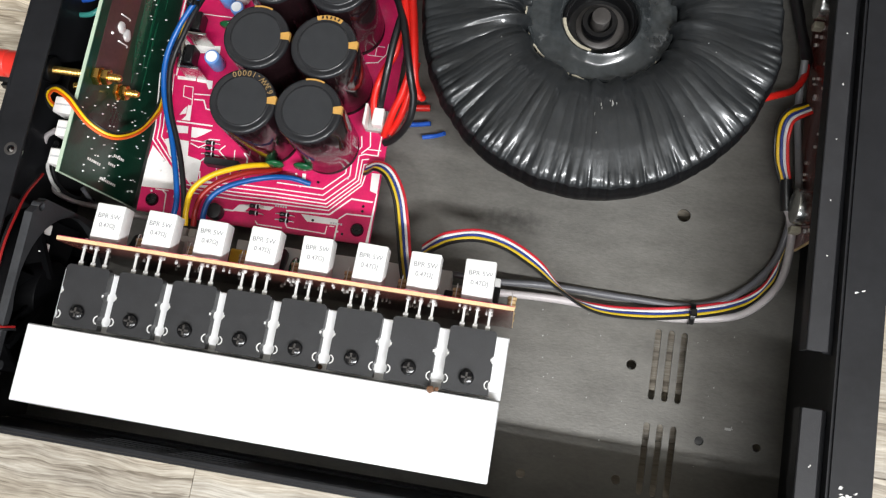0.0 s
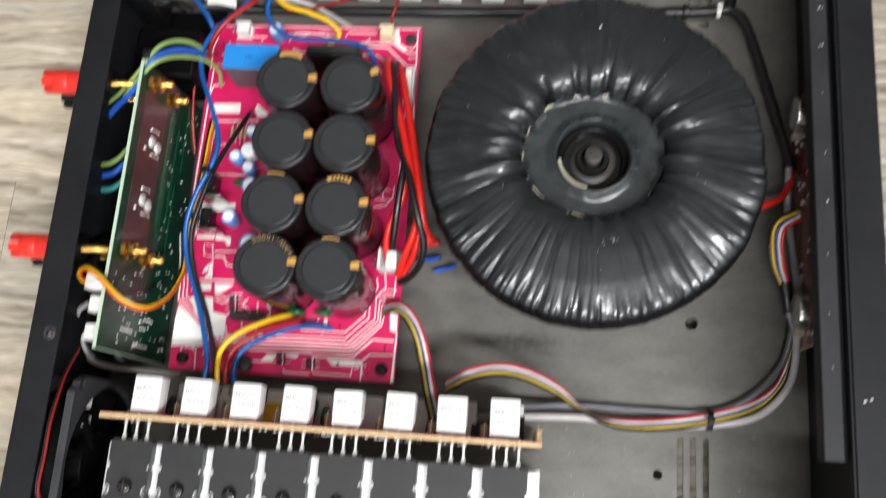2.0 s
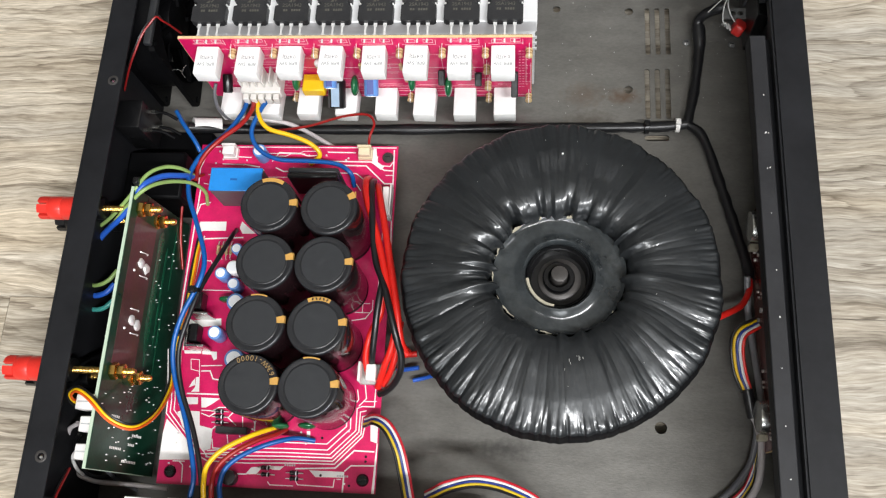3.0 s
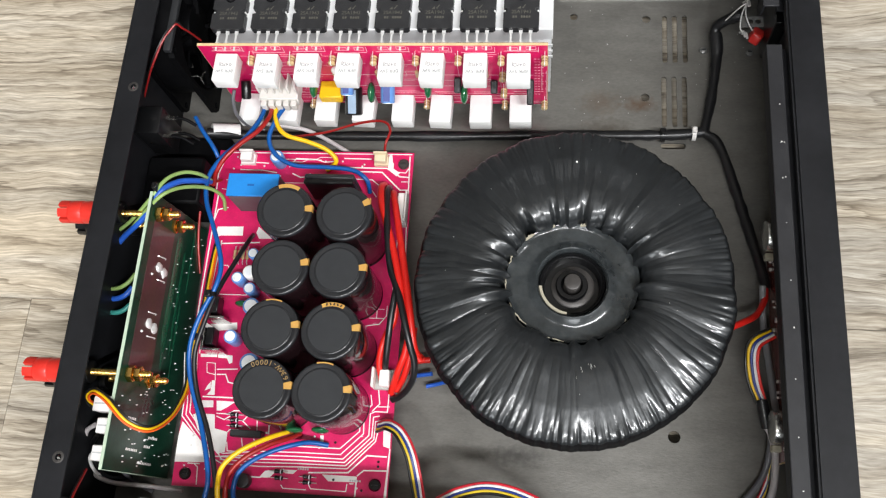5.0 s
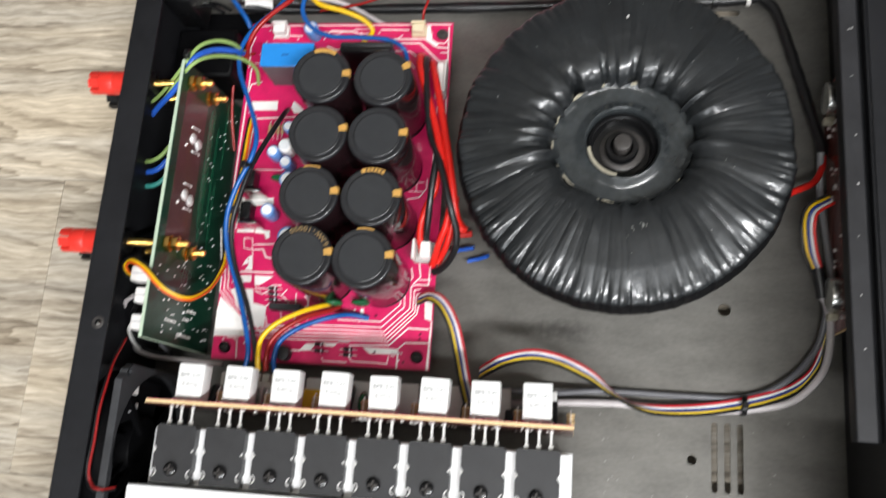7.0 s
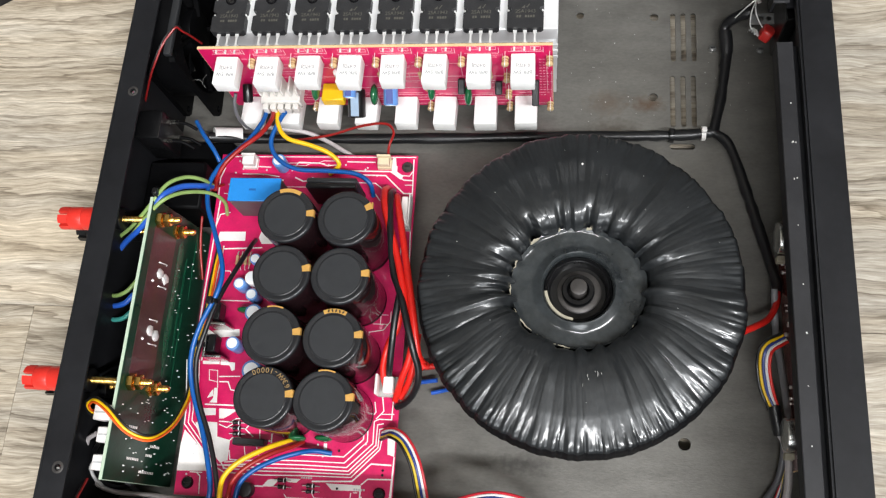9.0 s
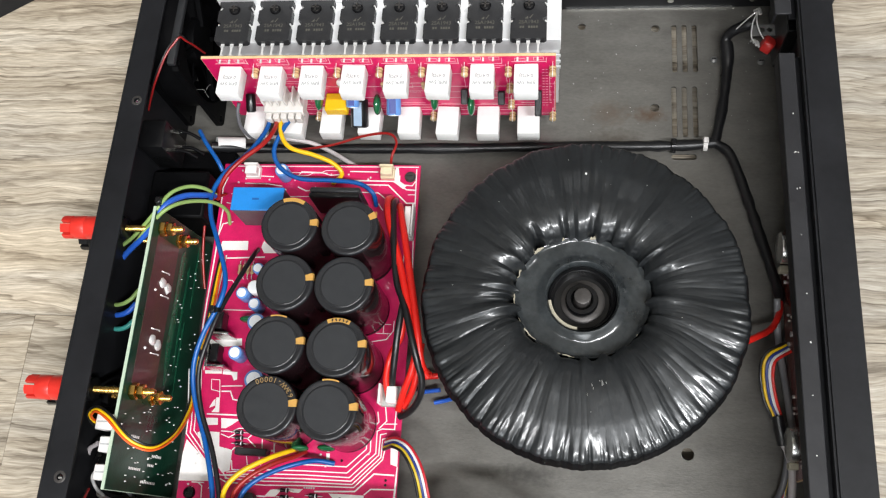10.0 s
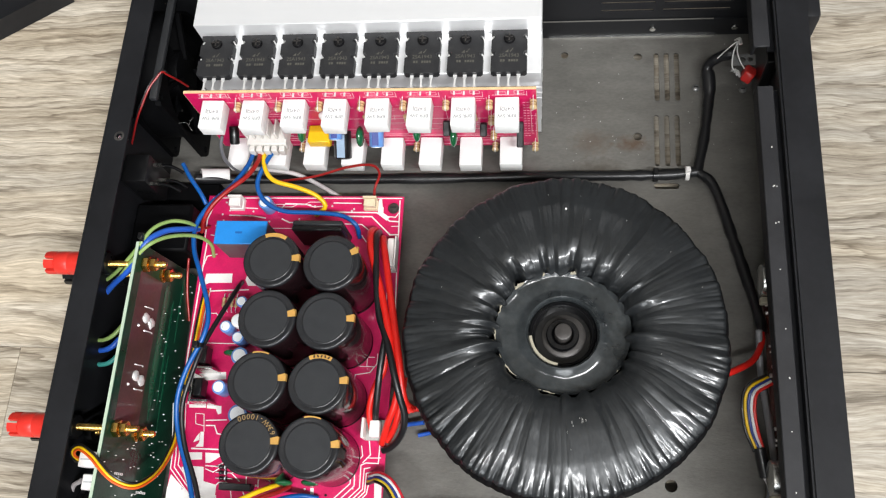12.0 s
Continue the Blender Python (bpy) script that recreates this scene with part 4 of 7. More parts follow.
def amp_module(near):
    s = 1 if near else -1
    ox = 0.0 if near else 0.0025

    up = 0.0 if near else 0.0036

    def Y(y):
        return y if near else 0.4050 - y

    ob = thing("amplifier_module", "aluminium heatsink with eight power transistors and a red circuit board", "amplifier module", (-0.08 + ox, Y(0.03), 0), "amplifier modules")
    x0, x1 = -0.1805 + ox, 0.0203 + ox
    hx0, hx1 = (x0, x1) if near else (x0 + 0.0028, x1 + 0.0026)
    slab = box(-0.1833, -0.0040, 0.0715, 0.0202, 0.0288, 0.0800, 0.0005) if near else box(hx0, Y(-0.0032), 0.0715, hx1, Y(0.0292), 0.0875, 0.0005)
    sink = part("heatsink", slab, M_ALU, ob, "bare brushed aluminium heatsink")
    shelf = box(hx0 + 0.003, Y(0.0293), 0.0640, hx1, Y(0.0556), 0.0712 + up, 0.0004)
    part("shelf", shelf, M_ALU, sink, "aluminium shelf under the transistors")
    for k in range(7):
        y = -0.0022 + k * 0.0090
        part("fin", box(hx0 + 0.001, Y(y), 0.002, hx1 - 0.001, Y(y + 0.0026), 0.0714 if y < 0.028 else 0.0639), M_ALU, sink)
    for k in range(3):
        part("rib", box(hx0 + 0.003, Y(0.0557), 0.058 - k * 0.006, hx1, Y(0.0565), 0.060 - k * 0.006), M_ALU, sink)
    # board, standing on edge
    bt, bb = 0.0783, 0.0110
    board = part("circuit_board", box(x0 - 0.0006, Y(0.0664), bb, x1 + 0.0002, Y(0.0680), bt), M_TAN, ob, "phenolic board seen on edge")
    part("solder_side", box(x0 - 0.0002, Y(0.0660), bb + 0.0003, x1, Y(0.0664), bt - 0.0003), M_LACQUER, board, "dark lacquered solder side")
    part("mask", box(x0 - 0.0002, Y(0.0680), bb + 0.0003, x1, Y(0.0683), bt - 0.0003), M_RED, board, "crimson component side")
    tracks = bmesh.new()
    r2 = random.Random(11)
    for k in range(8):
        u = -0.171 + ox + k * PITCH
        for a, c, d, e in ((-0.0012, 0.0742, 0.0046, 0.0771), (0.0092, 0.0742, 0.0146, 0.0771), (-0.0030, 0.0722, 0.0160, 0.0724), (0.0160, 0.0722, 0.0163, 0.0775), (0.0178, 0.030, 0.0181, 0.070), (0.0205, 0.018, 0.0208, 0.052), (-0.003, 0.013, 0.018, 0.0133), (0.001, 0.0265, 0.016, 0.0268)):
            zz = r2.uniform(-0.001, 0.001)
            hgt = e - c
            if hgt > 0.0015 and d - a > 0.002:
                for q in (c, e):
                    box(u + a, Y(0.06832), q + zz, u + d, Y(0.06842), q + zz + 0.0002, bm=tracks)
                for q in (a, d):
                    box(u + q, Y(0.06832), c + zz, u + q + 0.0002, Y(0.06842), e + zz, bm=tracks)
            else:
                box(u + a, Y(0.06832), c + zz, u + max(d, a + 0.0003), Y(0.06842), max(e, c + 0.0003) + zz, bm=tracks)
    for z in (0.0185, 0.0215, 0.0245, 0.0335, 0.0465):
        box(-0.16 + ox, Y(0.06832), z, 0.012 + ox, Y(0.06842), z + 0.0003, bm=tracks)
    for k in range(14):
        z = 0.024 + k * 0.0031
        for c in range(2 + k % 3):
            box(0.0128 + ox + c * 0.0020, Y(0.06832), z, 0.0141 + ox + c * 0.0020, Y(0.06842), z + 0.0003, bm=tracks)
    for k in range(34):
        u, z = r2.uniform(x0 + 0.012, x1 - 0.034), r2.uniform(0.030, 0.071)
        w, drop = r2.uniform(0.006, 0.020), r2.uniform(-0.006, 0.006)
        box(u, Y(0.06832), z, u + w, Y(0.06840), z + 0.0002, bm=tracks)
        box(u + w, Y(0.06832), min(z, z + drop), u + w + 0.0002, Y(0.06840), max(z, z + drop), bm=tracks)
        box(u + w, Y(0.06832), z + drop, u + w + r2.uniform(0.003, 0.010), Y(0.06840), z + drop + 0.0002, bm=tracks)
    part("printed_legend", tracks, M_LEGEND, board, "thin white printed lines")
    joints = bmesh.new()
    for k in range(8):
        for q in (-1, 0, 1):
            cyl((-0.1643 + ox + k * PITCH * 0.9965 + q * 0.00545, Y(0.0655), 0.0737 + up * 0.8), 0.0013, 0.0012, "y", 9, r2=0.0007 if near else 0.0013, bm=joints)
    for k in range(70):
        u, z = r2.uniform(x0 + 0.006, x1 - 0.006), r2.uniform(0.040, 0.0755)
        cyl((u, Y(0.0656), z), r2.uniform(0.0004, 0.0008), 0.0008, "y", 7, bm=joints)
    part("solder_joints", joints, M_TIN, board, "bright solder joints")
    for k in range(8):
        u = -0.1643 + ox + k * PITCH * 0.9965
        transistor(ob, u, Y(0.0432 if near else 0.0442), 0.0714 + up, 0 if near else 180, not near)
    # cement resistors in two rows
    for k in range(8):
        u = (-0.1702 if near else -0.1700) + k * PITCH * (0.9808 if near else 0.997)
        tilt = r2.uniform(-1.5, 1.5)
        for row, (z0, z1, y1) in enumerate(((0.0636, 0.0732, 0.0860) if near else (0.0626, 0.0722, 0.0862), (0.0145, 0.0240, 0.0872))):
            u += 0.0015 if near and row else 0.0
            dz = r2.uniform(-0.0006, 0.0006)
            bm = box(u + 0.0006, Y(0.0689), z0 + dz, u + 0.0139, Y(y1 + r2.uniform(-0.0006, 0.0006)), z1 + dz, 0.0007, 2)
            bmesh.ops.rotate(bm, cent=(u, Y(0.07), z0), matrix=Matrix.Rotation(radians(tilt), 3, "Z"), verts=bm.verts)
            res = part("cement_resistor", bm, M_CERAM, ob, "white cement block resistor")
            legs = box(u + 0.003, Y(0.0684), z0 + 0.004, u + 0.0036, Y(0.0690), z0 + 0.0046)
            box(u + 0.0114, Y(0.0684), z0 + 0.004, u + 0.0120, Y(0.0690), z0 + 0.0046, bm=legs)
            part("lead", legs, M_TIN, res)
            if row == 0:
                turn = (0 if near else 180) + tilt
                print_on(RES_TEXT[0], M_STAMP, pose(u + 0.0075, Y(0.0806), z1 + dz + 0.00006, 0, 0, turn), res)
                print_on(RES_TEXT[1], M_STAMP, pose(u + 0.0075, Y(0.0764), z1 + dz + 0.00006, 0, 0, turn), res)
    # small standing resistors
    for k in range(8):
        u = -0.1513 + ox + k * PITCH
        for z in ((0.066, 0.048, 0.029, 0.014) if k in (6,) else (0.066, 0.014) if k in (1, 4, 7) else (0.066,)):
            z -= 0.0075 if near else 0.0
            bm = axial(bmesh.new(), (u, Y(0.0694), z + 0.0024), (u, Y(0.0748), z + 0.0031), 0.0021)
            res = part("film_resistor", bm, M_BEIGE, ob, "small beige resistor standing on end")
            part("lead", tube([(u, Y(0.0750), z + 0.0030), (u, Y(0.0761), z + 0.0036), (u, Y(0.0756), z + 0.0056), (u, Y(0.0700), z + 0.0068), (u, Y(0.0684), z + 0.0070)], 0.0002, 6, 3), M_TIN, res)
            band = cyl((u, Y(0.0711), z + 0.0025), 0.00206, 0.0006, "y", 10)
            cyl((u, Y(0.0729), z + 0.0027), 0.00206, 0.0005, "y", 10, bm=band)
            part("colour_band", band, M_BAND, res)
    # capacitors and connector
    def can(name, x, z, r, ln, sleeve, label, droop=30):
        place = pose(x + ox, Y(0.0690), z) @ Matrix.Rotation(radians(-90 - droop if near else 90 + droop), 4, "X")
        bm = cyl((0, 0, ln / 2), r, ln, "z", 24, b=0.0008)
        bmesh.ops.transform(bm, matrix=place, verts=bm.verts)
        body = part(name, bm, sleeve, ob, label)
        bm = cyl((0, 0, ln), r * 0.78, 0.0005, "z", 20)
        bmesh.ops.transform(bm, matrix=place, verts=bm.verts)
        part("can_end", bm, M_CANTOP if sleeve is not M_BLACKPL else M_DARKPL, body)
        sd = -1 if near else 1
        bm = box(-r * 0.45, sd * (r + 0.00010), 0.002, r * 0.45, sd * r * 0.86, ln - 0.001)
        bmesh.ops.transform(bm, matrix=place, verts=bm.verts)
        if r > 0.0035:
            part("stripe", bm, M_GREYBLUE if sleeve is M_BLACKPL else W["navy"], body, "printed polarity stripe")
        return body

    can("electrolytic_capacitor", -0.0755, 0.0400, 0.0044, 0.0130, M_PALEBL, "blue electrolytic capacitor")
    can("electrolytic_capacitor", -0.0980, 0.0330, 0.0054, 0.0170, M_BLACKPL, "black electrolytic capacitor")
    can("electrolytic_capacitor", -0.0995, 0.0455, 0.0040, 0.0110, M_PALEBL, "blue electrolytic capacitor")
    can("electrolytic_capacitor", -0.1645, 0.0400, 0.0030, 0.0110, M_BLACKPL, "small black electrolytic capacitor")
    part("film_capacitor", box(-0.1170 + ox, Y(0.0686), 0.0330, -0.1035 + ox, Y(0.0800), 0.0400, 0.0006), M_YELLPL, ob, "yellow box film capacitor")
    for x, z in ((-0.0855, 0.0400), (-0.0290, 0.0390), (-0.1200, 0.046), (-0.0500, 0.046)):
        bm = bmesh.new()
        bmesh.ops.create_uvsphere(bm, u_segments=14, v_segments=9, radius=1)
        bmesh.ops.transform(bm, matrix=pose(x + ox, Y(0.0750), z - 0.003, 0, 0, 0) @ Matrix.Rotation(radians(-32 if near else 32), 4, "X") @ Matrix.Diagonal((0.0024, 0.0064, 0.0048, 1)), verts=bm.verts)
        part("dipped_capacitor", bm, M_GREENCAP, ob, "green dipped film capacitor")
    for x, z, h in ((0.0085, 0.043, 0.015), (-0.0345, 0.045, 0.009), (-0.0130, 0.042, 0.008), (-0.1015, 0.055, 0.006)):
        bm = box(x + ox, Y(0.0690), z - 0.0022, x + 0.0040 + ox, Y(0.0690 + h), z + 0.0022, 0.0006)
        bmesh.ops.rotate(bm, cent=(x, Y(0.0690), z), matrix=Matrix.Rotation(radians(-38 if near else 38), 3, "X"), verts=bm.verts)
        part("small_transistor", bm, M_EPOXY, ob, "small black plastic transistor")
    for x, z in ((-0.0560, 0.050), (-0.0525, 0.043), (-0.0545, 0.036), (-0.0800, 0.050), (-0.0105, 0.036), (-0.1060, 0.052), (-0.0150, 0.050)):
        part("film_resistor", axial(bmesh.new(), (x + ox, Y(0.0698), z + 0.003), (x + ox, Y(0.0698), z - 0.003), 0.0012), M_BEIGE, ob, "small beige resistor")
    for x, z in ((-0.1040, 0.057), (-0.0440, 0.048)):
        bm = bmesh.new()
        bmesh.ops.create_uvsphere(bm, u_segments=12, v_segments=8, radius=1)
        bmesh.ops.transform(bm, matrix=pose(x + ox, Y(0.0715), z) @ Matrix.Diagonal((0.0022, 0.0024, 0.0024, 1)), verts=bm.verts)
        part("disc_capacitor", bm, M_WHITE, ob, "small white disc capacitor")
    part("trimmer", box(0.0030 + ox, Y(0.0686), 0.0400, 0.0080 + ox, Y(0.0740), 0.0450, 0.0005), M_BLUEPL, ob, "small blue trimmer")
    part("pin_bead", box(-0.1736 + ox, Y(0.0686), 0.0440, -0.1690 + ox, Y(0.0740), 0.0490, 0.0008), M_PAPER, ob, "small cream plug on the board")
    conn = part("connector", box(-0.1542 + ox, Y(0.0686), 0.0335, -0.1298 + ox, Y(0.0822), 0.0415, 0.0006), M_VINYL, ob, "translucent white five-way connector")
    for k in range(6):
        x = -0.1542 + ox + k * 0.00466
        part("connector_rib", box(x, Y(0.0688), 0.0416, x + 0.0011, Y(0.0790), 0.0492, 0.0003), M_VINYL, conn)
    for k in range(5):
        x = -0.1528 + ox + k * 0.00466
        part("plug_cell", box(x, Y(0.0823), 0.0340, x + 0.0036, Y(0.0862), 0.0405, 0.0004), M_VINYL, conn)
    return ob


near_module = amp_module(True)
amp_module(False)
for x, y, z, r in ((-0.0084, 0.0293, 0.0801, 0.0016), (-0.0570, 0.0310, 0.0716, 0.0012), (-0.0060, 0.0296, 0.0790, 0.0010)):
    bm = bmesh.new()
    bmesh.ops.create_icosphere(bm, subdivisions=2, radius=r)
    for v in bm.verts:
        v.co *= 1 + 0.35 * noise.noise(v.co * 900 + Vector((x * 50, 1, 2)))
        v.co.z *= 0.35
    bmesh.ops.translate(bm, vec=(x, y, z), verts=bm.verts)
    part("flux_stain", bm, M_RUST, near_module, "dried brown flux")

# ---------------------------------------------------------------- power supply board
BZ = 0.0190
PY0, PY1 = 0.0948, 0.2985
psu = thing("power_supply_board", "crimson circuit board with eight large black capacitors", "circuit board", (-0.116, 0.197, 0))
outline = [(-0.1772, PY0), (-0.0556, PY0), (-0.0568, PY1), (-0.1800, PY1)]
mounts = [(-0.1702, 0.1015), (-0.0629, 0.1017), (-0.0626, 0.2907)]
brd = part("board", plate(outline, [ring(x, y, 0.0017, 14) for x, y in mounts], lambda u, v, w: (u, v, BZ - 0.0016 + w), 0.0016), M_RED, psu, "glossy crimson printed circuit board")
for x, y in mounts + [(-0.170, 0.2915)]:
    part("standoff", cyl((x, y, (BZ - 0.0018) / 2), 0.003, BZ - 0.0020, seg=6), M_BRASS, psu, "brass hexagonal standoff")
for n, (x, y) in enumerate(mounts):
    sc = part("mount_screw", lathe([(0, BZ), (0.0034, BZ), (0.0034, BZ + 0.0008), (0.0026, BZ + 0.0019), (0, BZ + 0.0022)], (x, y, 0), seg=22), M_SCREW if n < 2 else M_NUT, psu, "round-head screw")
    part("cross_slot", box(x - 0.0017, y - 0.0003, BZ + 0.0019, x + 0.0017, y + 0.0003, BZ + 0.0023), M_BLACKPL, sc)

white = bmesh.new()
E0, E1 = BZ + 0.00002, BZ + 0.00014
prism(white, [(-0.1766, 0.1299), (-0.157, 0.1135), (-0.1584, 0.1083), (-0.1775, 0.1075), (-0.1776, 0.1218)], E0, E1)
prism(white, [(-0.171, 0.1339), (-0.1689, 0.1349), (-0.1582, 0.1347), (-0.1571, 0.127), (-0.1494, 0.1254), (-0.1492, 0.1145), (-0.1534, 0.1131), (-0.1669, 0.126)], E0, E1)
prism(white, [(-0.1681, 0.1422), (-0.1603, 0.1425), (-0.1598, 0.1387), (-0.1675, 0.1381)], E0, E1)
prism(white, [(-0.1584, 0.1425), (-0.1473, 0.1423), (-0.1517, 0.139), (-0.155, 0.137), (-0.1575, 0.1369)], E0, E1)
prism(white, [(-0.1722, 0.169), (-0.1622, 0.169), (-0.162, 0.1674), (-0.1719, 0.1671)], E0, E1)
prism(white, [(-0.1616, 0.169), (-0.1529, 0.1687), (-0.1524, 0.1645), (-0.1542, 0.1638), (-0.156, 0.1669), (-0.1613, 0.1671)], E0, E1)
prism(white, [(-0.163, 0.1538), (-0.161, 0.1539), (-0.1601, 0.1456), (-0.1647, 0.1455), (-0.1628, 0.1481)], E0, E1)
prism(white, [(-0.1664, 0.1479), (-0.1649, 0.1512), (-0.1635, 0.1531), (-0.163, 0.1493)], E0, E1)
strip(white, [(-0.161, 0.1603), (-0.1486, 0.161)], 0.0006, E0 + 0.000036)
strip(white, [(-0.1605, 0.1574), (-0.1553, 0.1576), (-0.1531, 0.1532), (-0.1481, 0.1524)], 0.0007, E0 + 0.000040)
strip(white, [(-0.1671, 0.1444), (-0.1476, 0.1445)], 0.0008, E0 + 0.000044)
strip(white, [(-0.1482, 0.1348), (-0.1523, 0.1321), (-0.1571, 0.1338)], 0.0006, E0 + 0.000048)
strip(white, [(-0.1573, 0.1354), (-0.1508, 0.1353), (-0.1473, 0.1373), (-0.1421, 0.1375)], 0.0006, E0 + 0.000052)
strip(white, [(-0.1494, 0.1254), (-0.1483, 0.1267), (-0.1433, 0.1269)], 0.0007, E0 + 0.000056)
strip(white, [(-0.149, 0.12), (-0.148, 0.1151), (-0.1403, 0.1149)], 0.0006, E0 + 0.000004)
strip(white, [(-0.1408, 0.1227), (-0.1393, 0.1167)], 0.0005, E0 + 0.000008)
strip(white, [(-0.1338, 0.123), (-0.1319, 0.1182)], 0.0005, E0 + 0.000012)
strip(white, [(-0.1332, 0.1335), (-0.1322, 0.1252)], 0.0005, E0 + 0.000016)
strip(white, [(-0.1386, 0.1351), (-0.1414, 0.1319), (-0.1363, 0.1278)], 0.0006, E0 + 0.000020)
strip(white, [(-0.128, 0.1325), (-0.1258, 0.1301), (-0.1255, 0.1252)], 0.0008, E0 + 0.000024)
strip(white, [(-0.1226, 0.1352), (-0.1248, 0.1326)], 0.0006, E0 + 0.000028)
strip(white, [(-0.1675, 0.164), (-0.1666, 0.1582), (-0.1612, 0.1571)], 0.0004, E0 + 0.000032)
strip(white, [(-0.1675, 0.164), (-0.1625, 0.1638), (-0.161, 0.1539)], 0.0004, E0 + 0.000036)
strip(white, [(-0.1081, 0.1198), (-0.0841, 0.1199), (-0.0741, 0.1297), (-0.0742, 0.1346)], 0.0006, E0 + 0.000040)
strip(white, [(-0.1509, 0.1135), (-0.1297, 0.1159), (-0.1078, 0.1165), (-0.0835, 0.1167), (-0.0718, 0.1286), (-0.0722, 0.1365)], 0.0006, E0 + 0.000044)
strip(white, [(-0.152, 0.1119), (-0.1294, 0.1138), (-0.1075, 0.1144), (-0.082, 0.1144), (-0.0687, 0.1278), (-0.069, 0.1397), (-0.0663, 0.141), (-0.0595, 0.141), (-0.0594, 0.1518)], 0.0006, E0 + 0.000048)
strip(white, [(-0.1796, 0.1694), (-0.1754, 0.1406), (-0.1752, 0.1337), (-0.1545, 0.1118), (-0.1292, 0.1117), (-0.1073, 0.1124), (-0.0809, 0.1126), (-0.067, 0.127), (-0.067, 0.1379), (-0.0636, 0.1387)], 0.0006, E0 + 0.000052)
strip(white, [(-0.1773, 0.1695), (-0.1734, 0.1407), (-0.1732, 0.1351), (-0.1536, 0.1143), (-0.1505, 0.1102), (-0.1289, 0.1099), (-0.1071, 0.1106), (-0.0801, 0.1109), (-0.0657, 0.1258), (-0.0656, 0.1355), (-0.0628, 0.1363)], 0.0006, E0 + 0.000056)
strip(white, [(-0.1819, 0.1694), (-0.1776, 0.1405), (-0.1774, 0.133), (-0.1556, 0.1106), (-0.1502, 0.1081), (-0.1287, 0.1078), (-0.1069, 0.1088), (-0.0791, 0.1094), (-0.0647, 0.1247), (-0.0639, 0.1301)], 0.0006, E0 + 0.000004)
strip(white, [(-0.1743, 0.1696), (-0.1708, 0.1408), (-0.1707, 0.1377)], 0.0005, E0 + 0.000008)
strip(white, [(-0.1004, 0.1061), (-0.0783, 0.1074), (-0.0687, 0.117), (-0.0576, 0.1169)], 0.0008, E0 + 0.000012)
strip(white, [(-0.0732, 0.1059), (-0.0698, 0.109), (-0.057, 0.1095)], 0.0007, E0 + 0.000016)
strip(white, [(-0.0733, 0.1035), (-0.0734, 0.0948)], 0.0008, E0 + 0.000020)
strip(white, [(-0.0696, 0.1502), (-0.0685, 0.1447), (-0.0719, 0.1402), (-0.0722, 0.1365)], 0.0006, E0 + 0.000024)
strip(white, [(-0.066, 0.1557), (-0.0642, 0.1454), (-0.0682, 0.141)], 0.0006, E0 + 0.000028)
strip(white, [(-0.0982, 0.0977), (-0.0786, 0.0974), (-0.0783, 0.1015)], 0.0005, E0 + 0.000032)
strip(white, [(-0.0982, 0.0977), (-0.0997, 0.1)], 0.0005, E0 + 0.000036)
strip(white, [(-0.0771, 0.1016), (-0.0747, 0.1017)], 0.0005, E0 + 0.000040)
strip(white, [(-0.1659, 0.1071), (-0.1637, 0.1054), (-0.1629, 0.0959)], 0.0006, E0 + 0.000044)
strip(white, [(-0.1698, 0.1072), (-0.1627, 0.1073)], 0.0006, E0 + 0.000048)
strip(white, [(-0.136, 0.1019), (-0.1273, 0.102), (-0.1246, 0.1053), (-0.1172, 0.1063)], 0.0008, E0 + 0.000052)
strip(white, [(-0.115, 0.0987), (-0.1136, 0.097), (-0.1006, 0.097)], 0.0005, E0 + 0.000056)
strip(white, [(-0.0593, 0.1312), (-0.0568, 0.1313)], 0.0005, E0 + 0.000004)
prism(white, [(-0.0609, 0.1318), (-0.0566, 0.1319), (-0.0564, 0.1214), (-0.0602, 0.1225)], E0, E1)
prism(white, [(-0.0567, 0.1214), (-0.0561, 0.1214), (-0.0562, 0.095), (-0.0577, 0.0949)], E0, E1)
prism(white, [(-0.0926, 0.1056), (-0.0732, 0.1056), (-0.0732, 0.1026), (-0.0888, 0.1022)], E0, E1)
prism(white, [(-0.1279, 0.1019), (-0.1234, 0.106), (-0.1184, 0.1062), (-0.1217, 0.1022)], E0, E1)
prism(white, [(-0.116, 0.1069), (-0.1067, 0.107), (-0.1089, 0.1049), (-0.1133, 0.105)], E0, E1)
prism(white, [(-0.096, 0.1264), (-0.0941, 0.1265), (-0.0937, 0.1223), (-0.0955, 0.1222)], E0, E1)
prism(white, [(-0.1741, 0.2475), (-0.1578, 0.2479), (-0.1574, 0.2421), (-0.1713, 0.2418), (-0.1750, 0.2400)], E0, E1)
prism(white, [(-0.1481, 0.2481), (-0.1389, 0.2406), (-0.1470, 0.2404), (-0.1492, 0.2440)], E0, E1)
prism(white, [(-0.072, 0.2967), (-0.0702, 0.2967), (-0.0688, 0.2879), (-0.0645, 0.285), (-0.0664, 0.2828), (-0.0722, 0.2872)], E0, E1)
strip(white, [(-0.1776, 0.297), (-0.0578, 0.2973)], 0.0006, E0 + 0.000048)
strip(white, [(-0.1001, 0.2941), (-0.0826, 0.2939)], 0.0007, E0 + 0.000052)
strip(white, [(-0.1048, 0.2881), (-0.0727, 0.2879), (-0.0643, 0.2825), (-0.0588, 0.2822)], 0.0008, E0 + 0.000056)
strip(white, [(-0.0958, 0.2856), (-0.0756, 0.2853), (-0.0636, 0.2738), (-0.0582, 0.2739)], 0.0008, E0 + 0.000004)
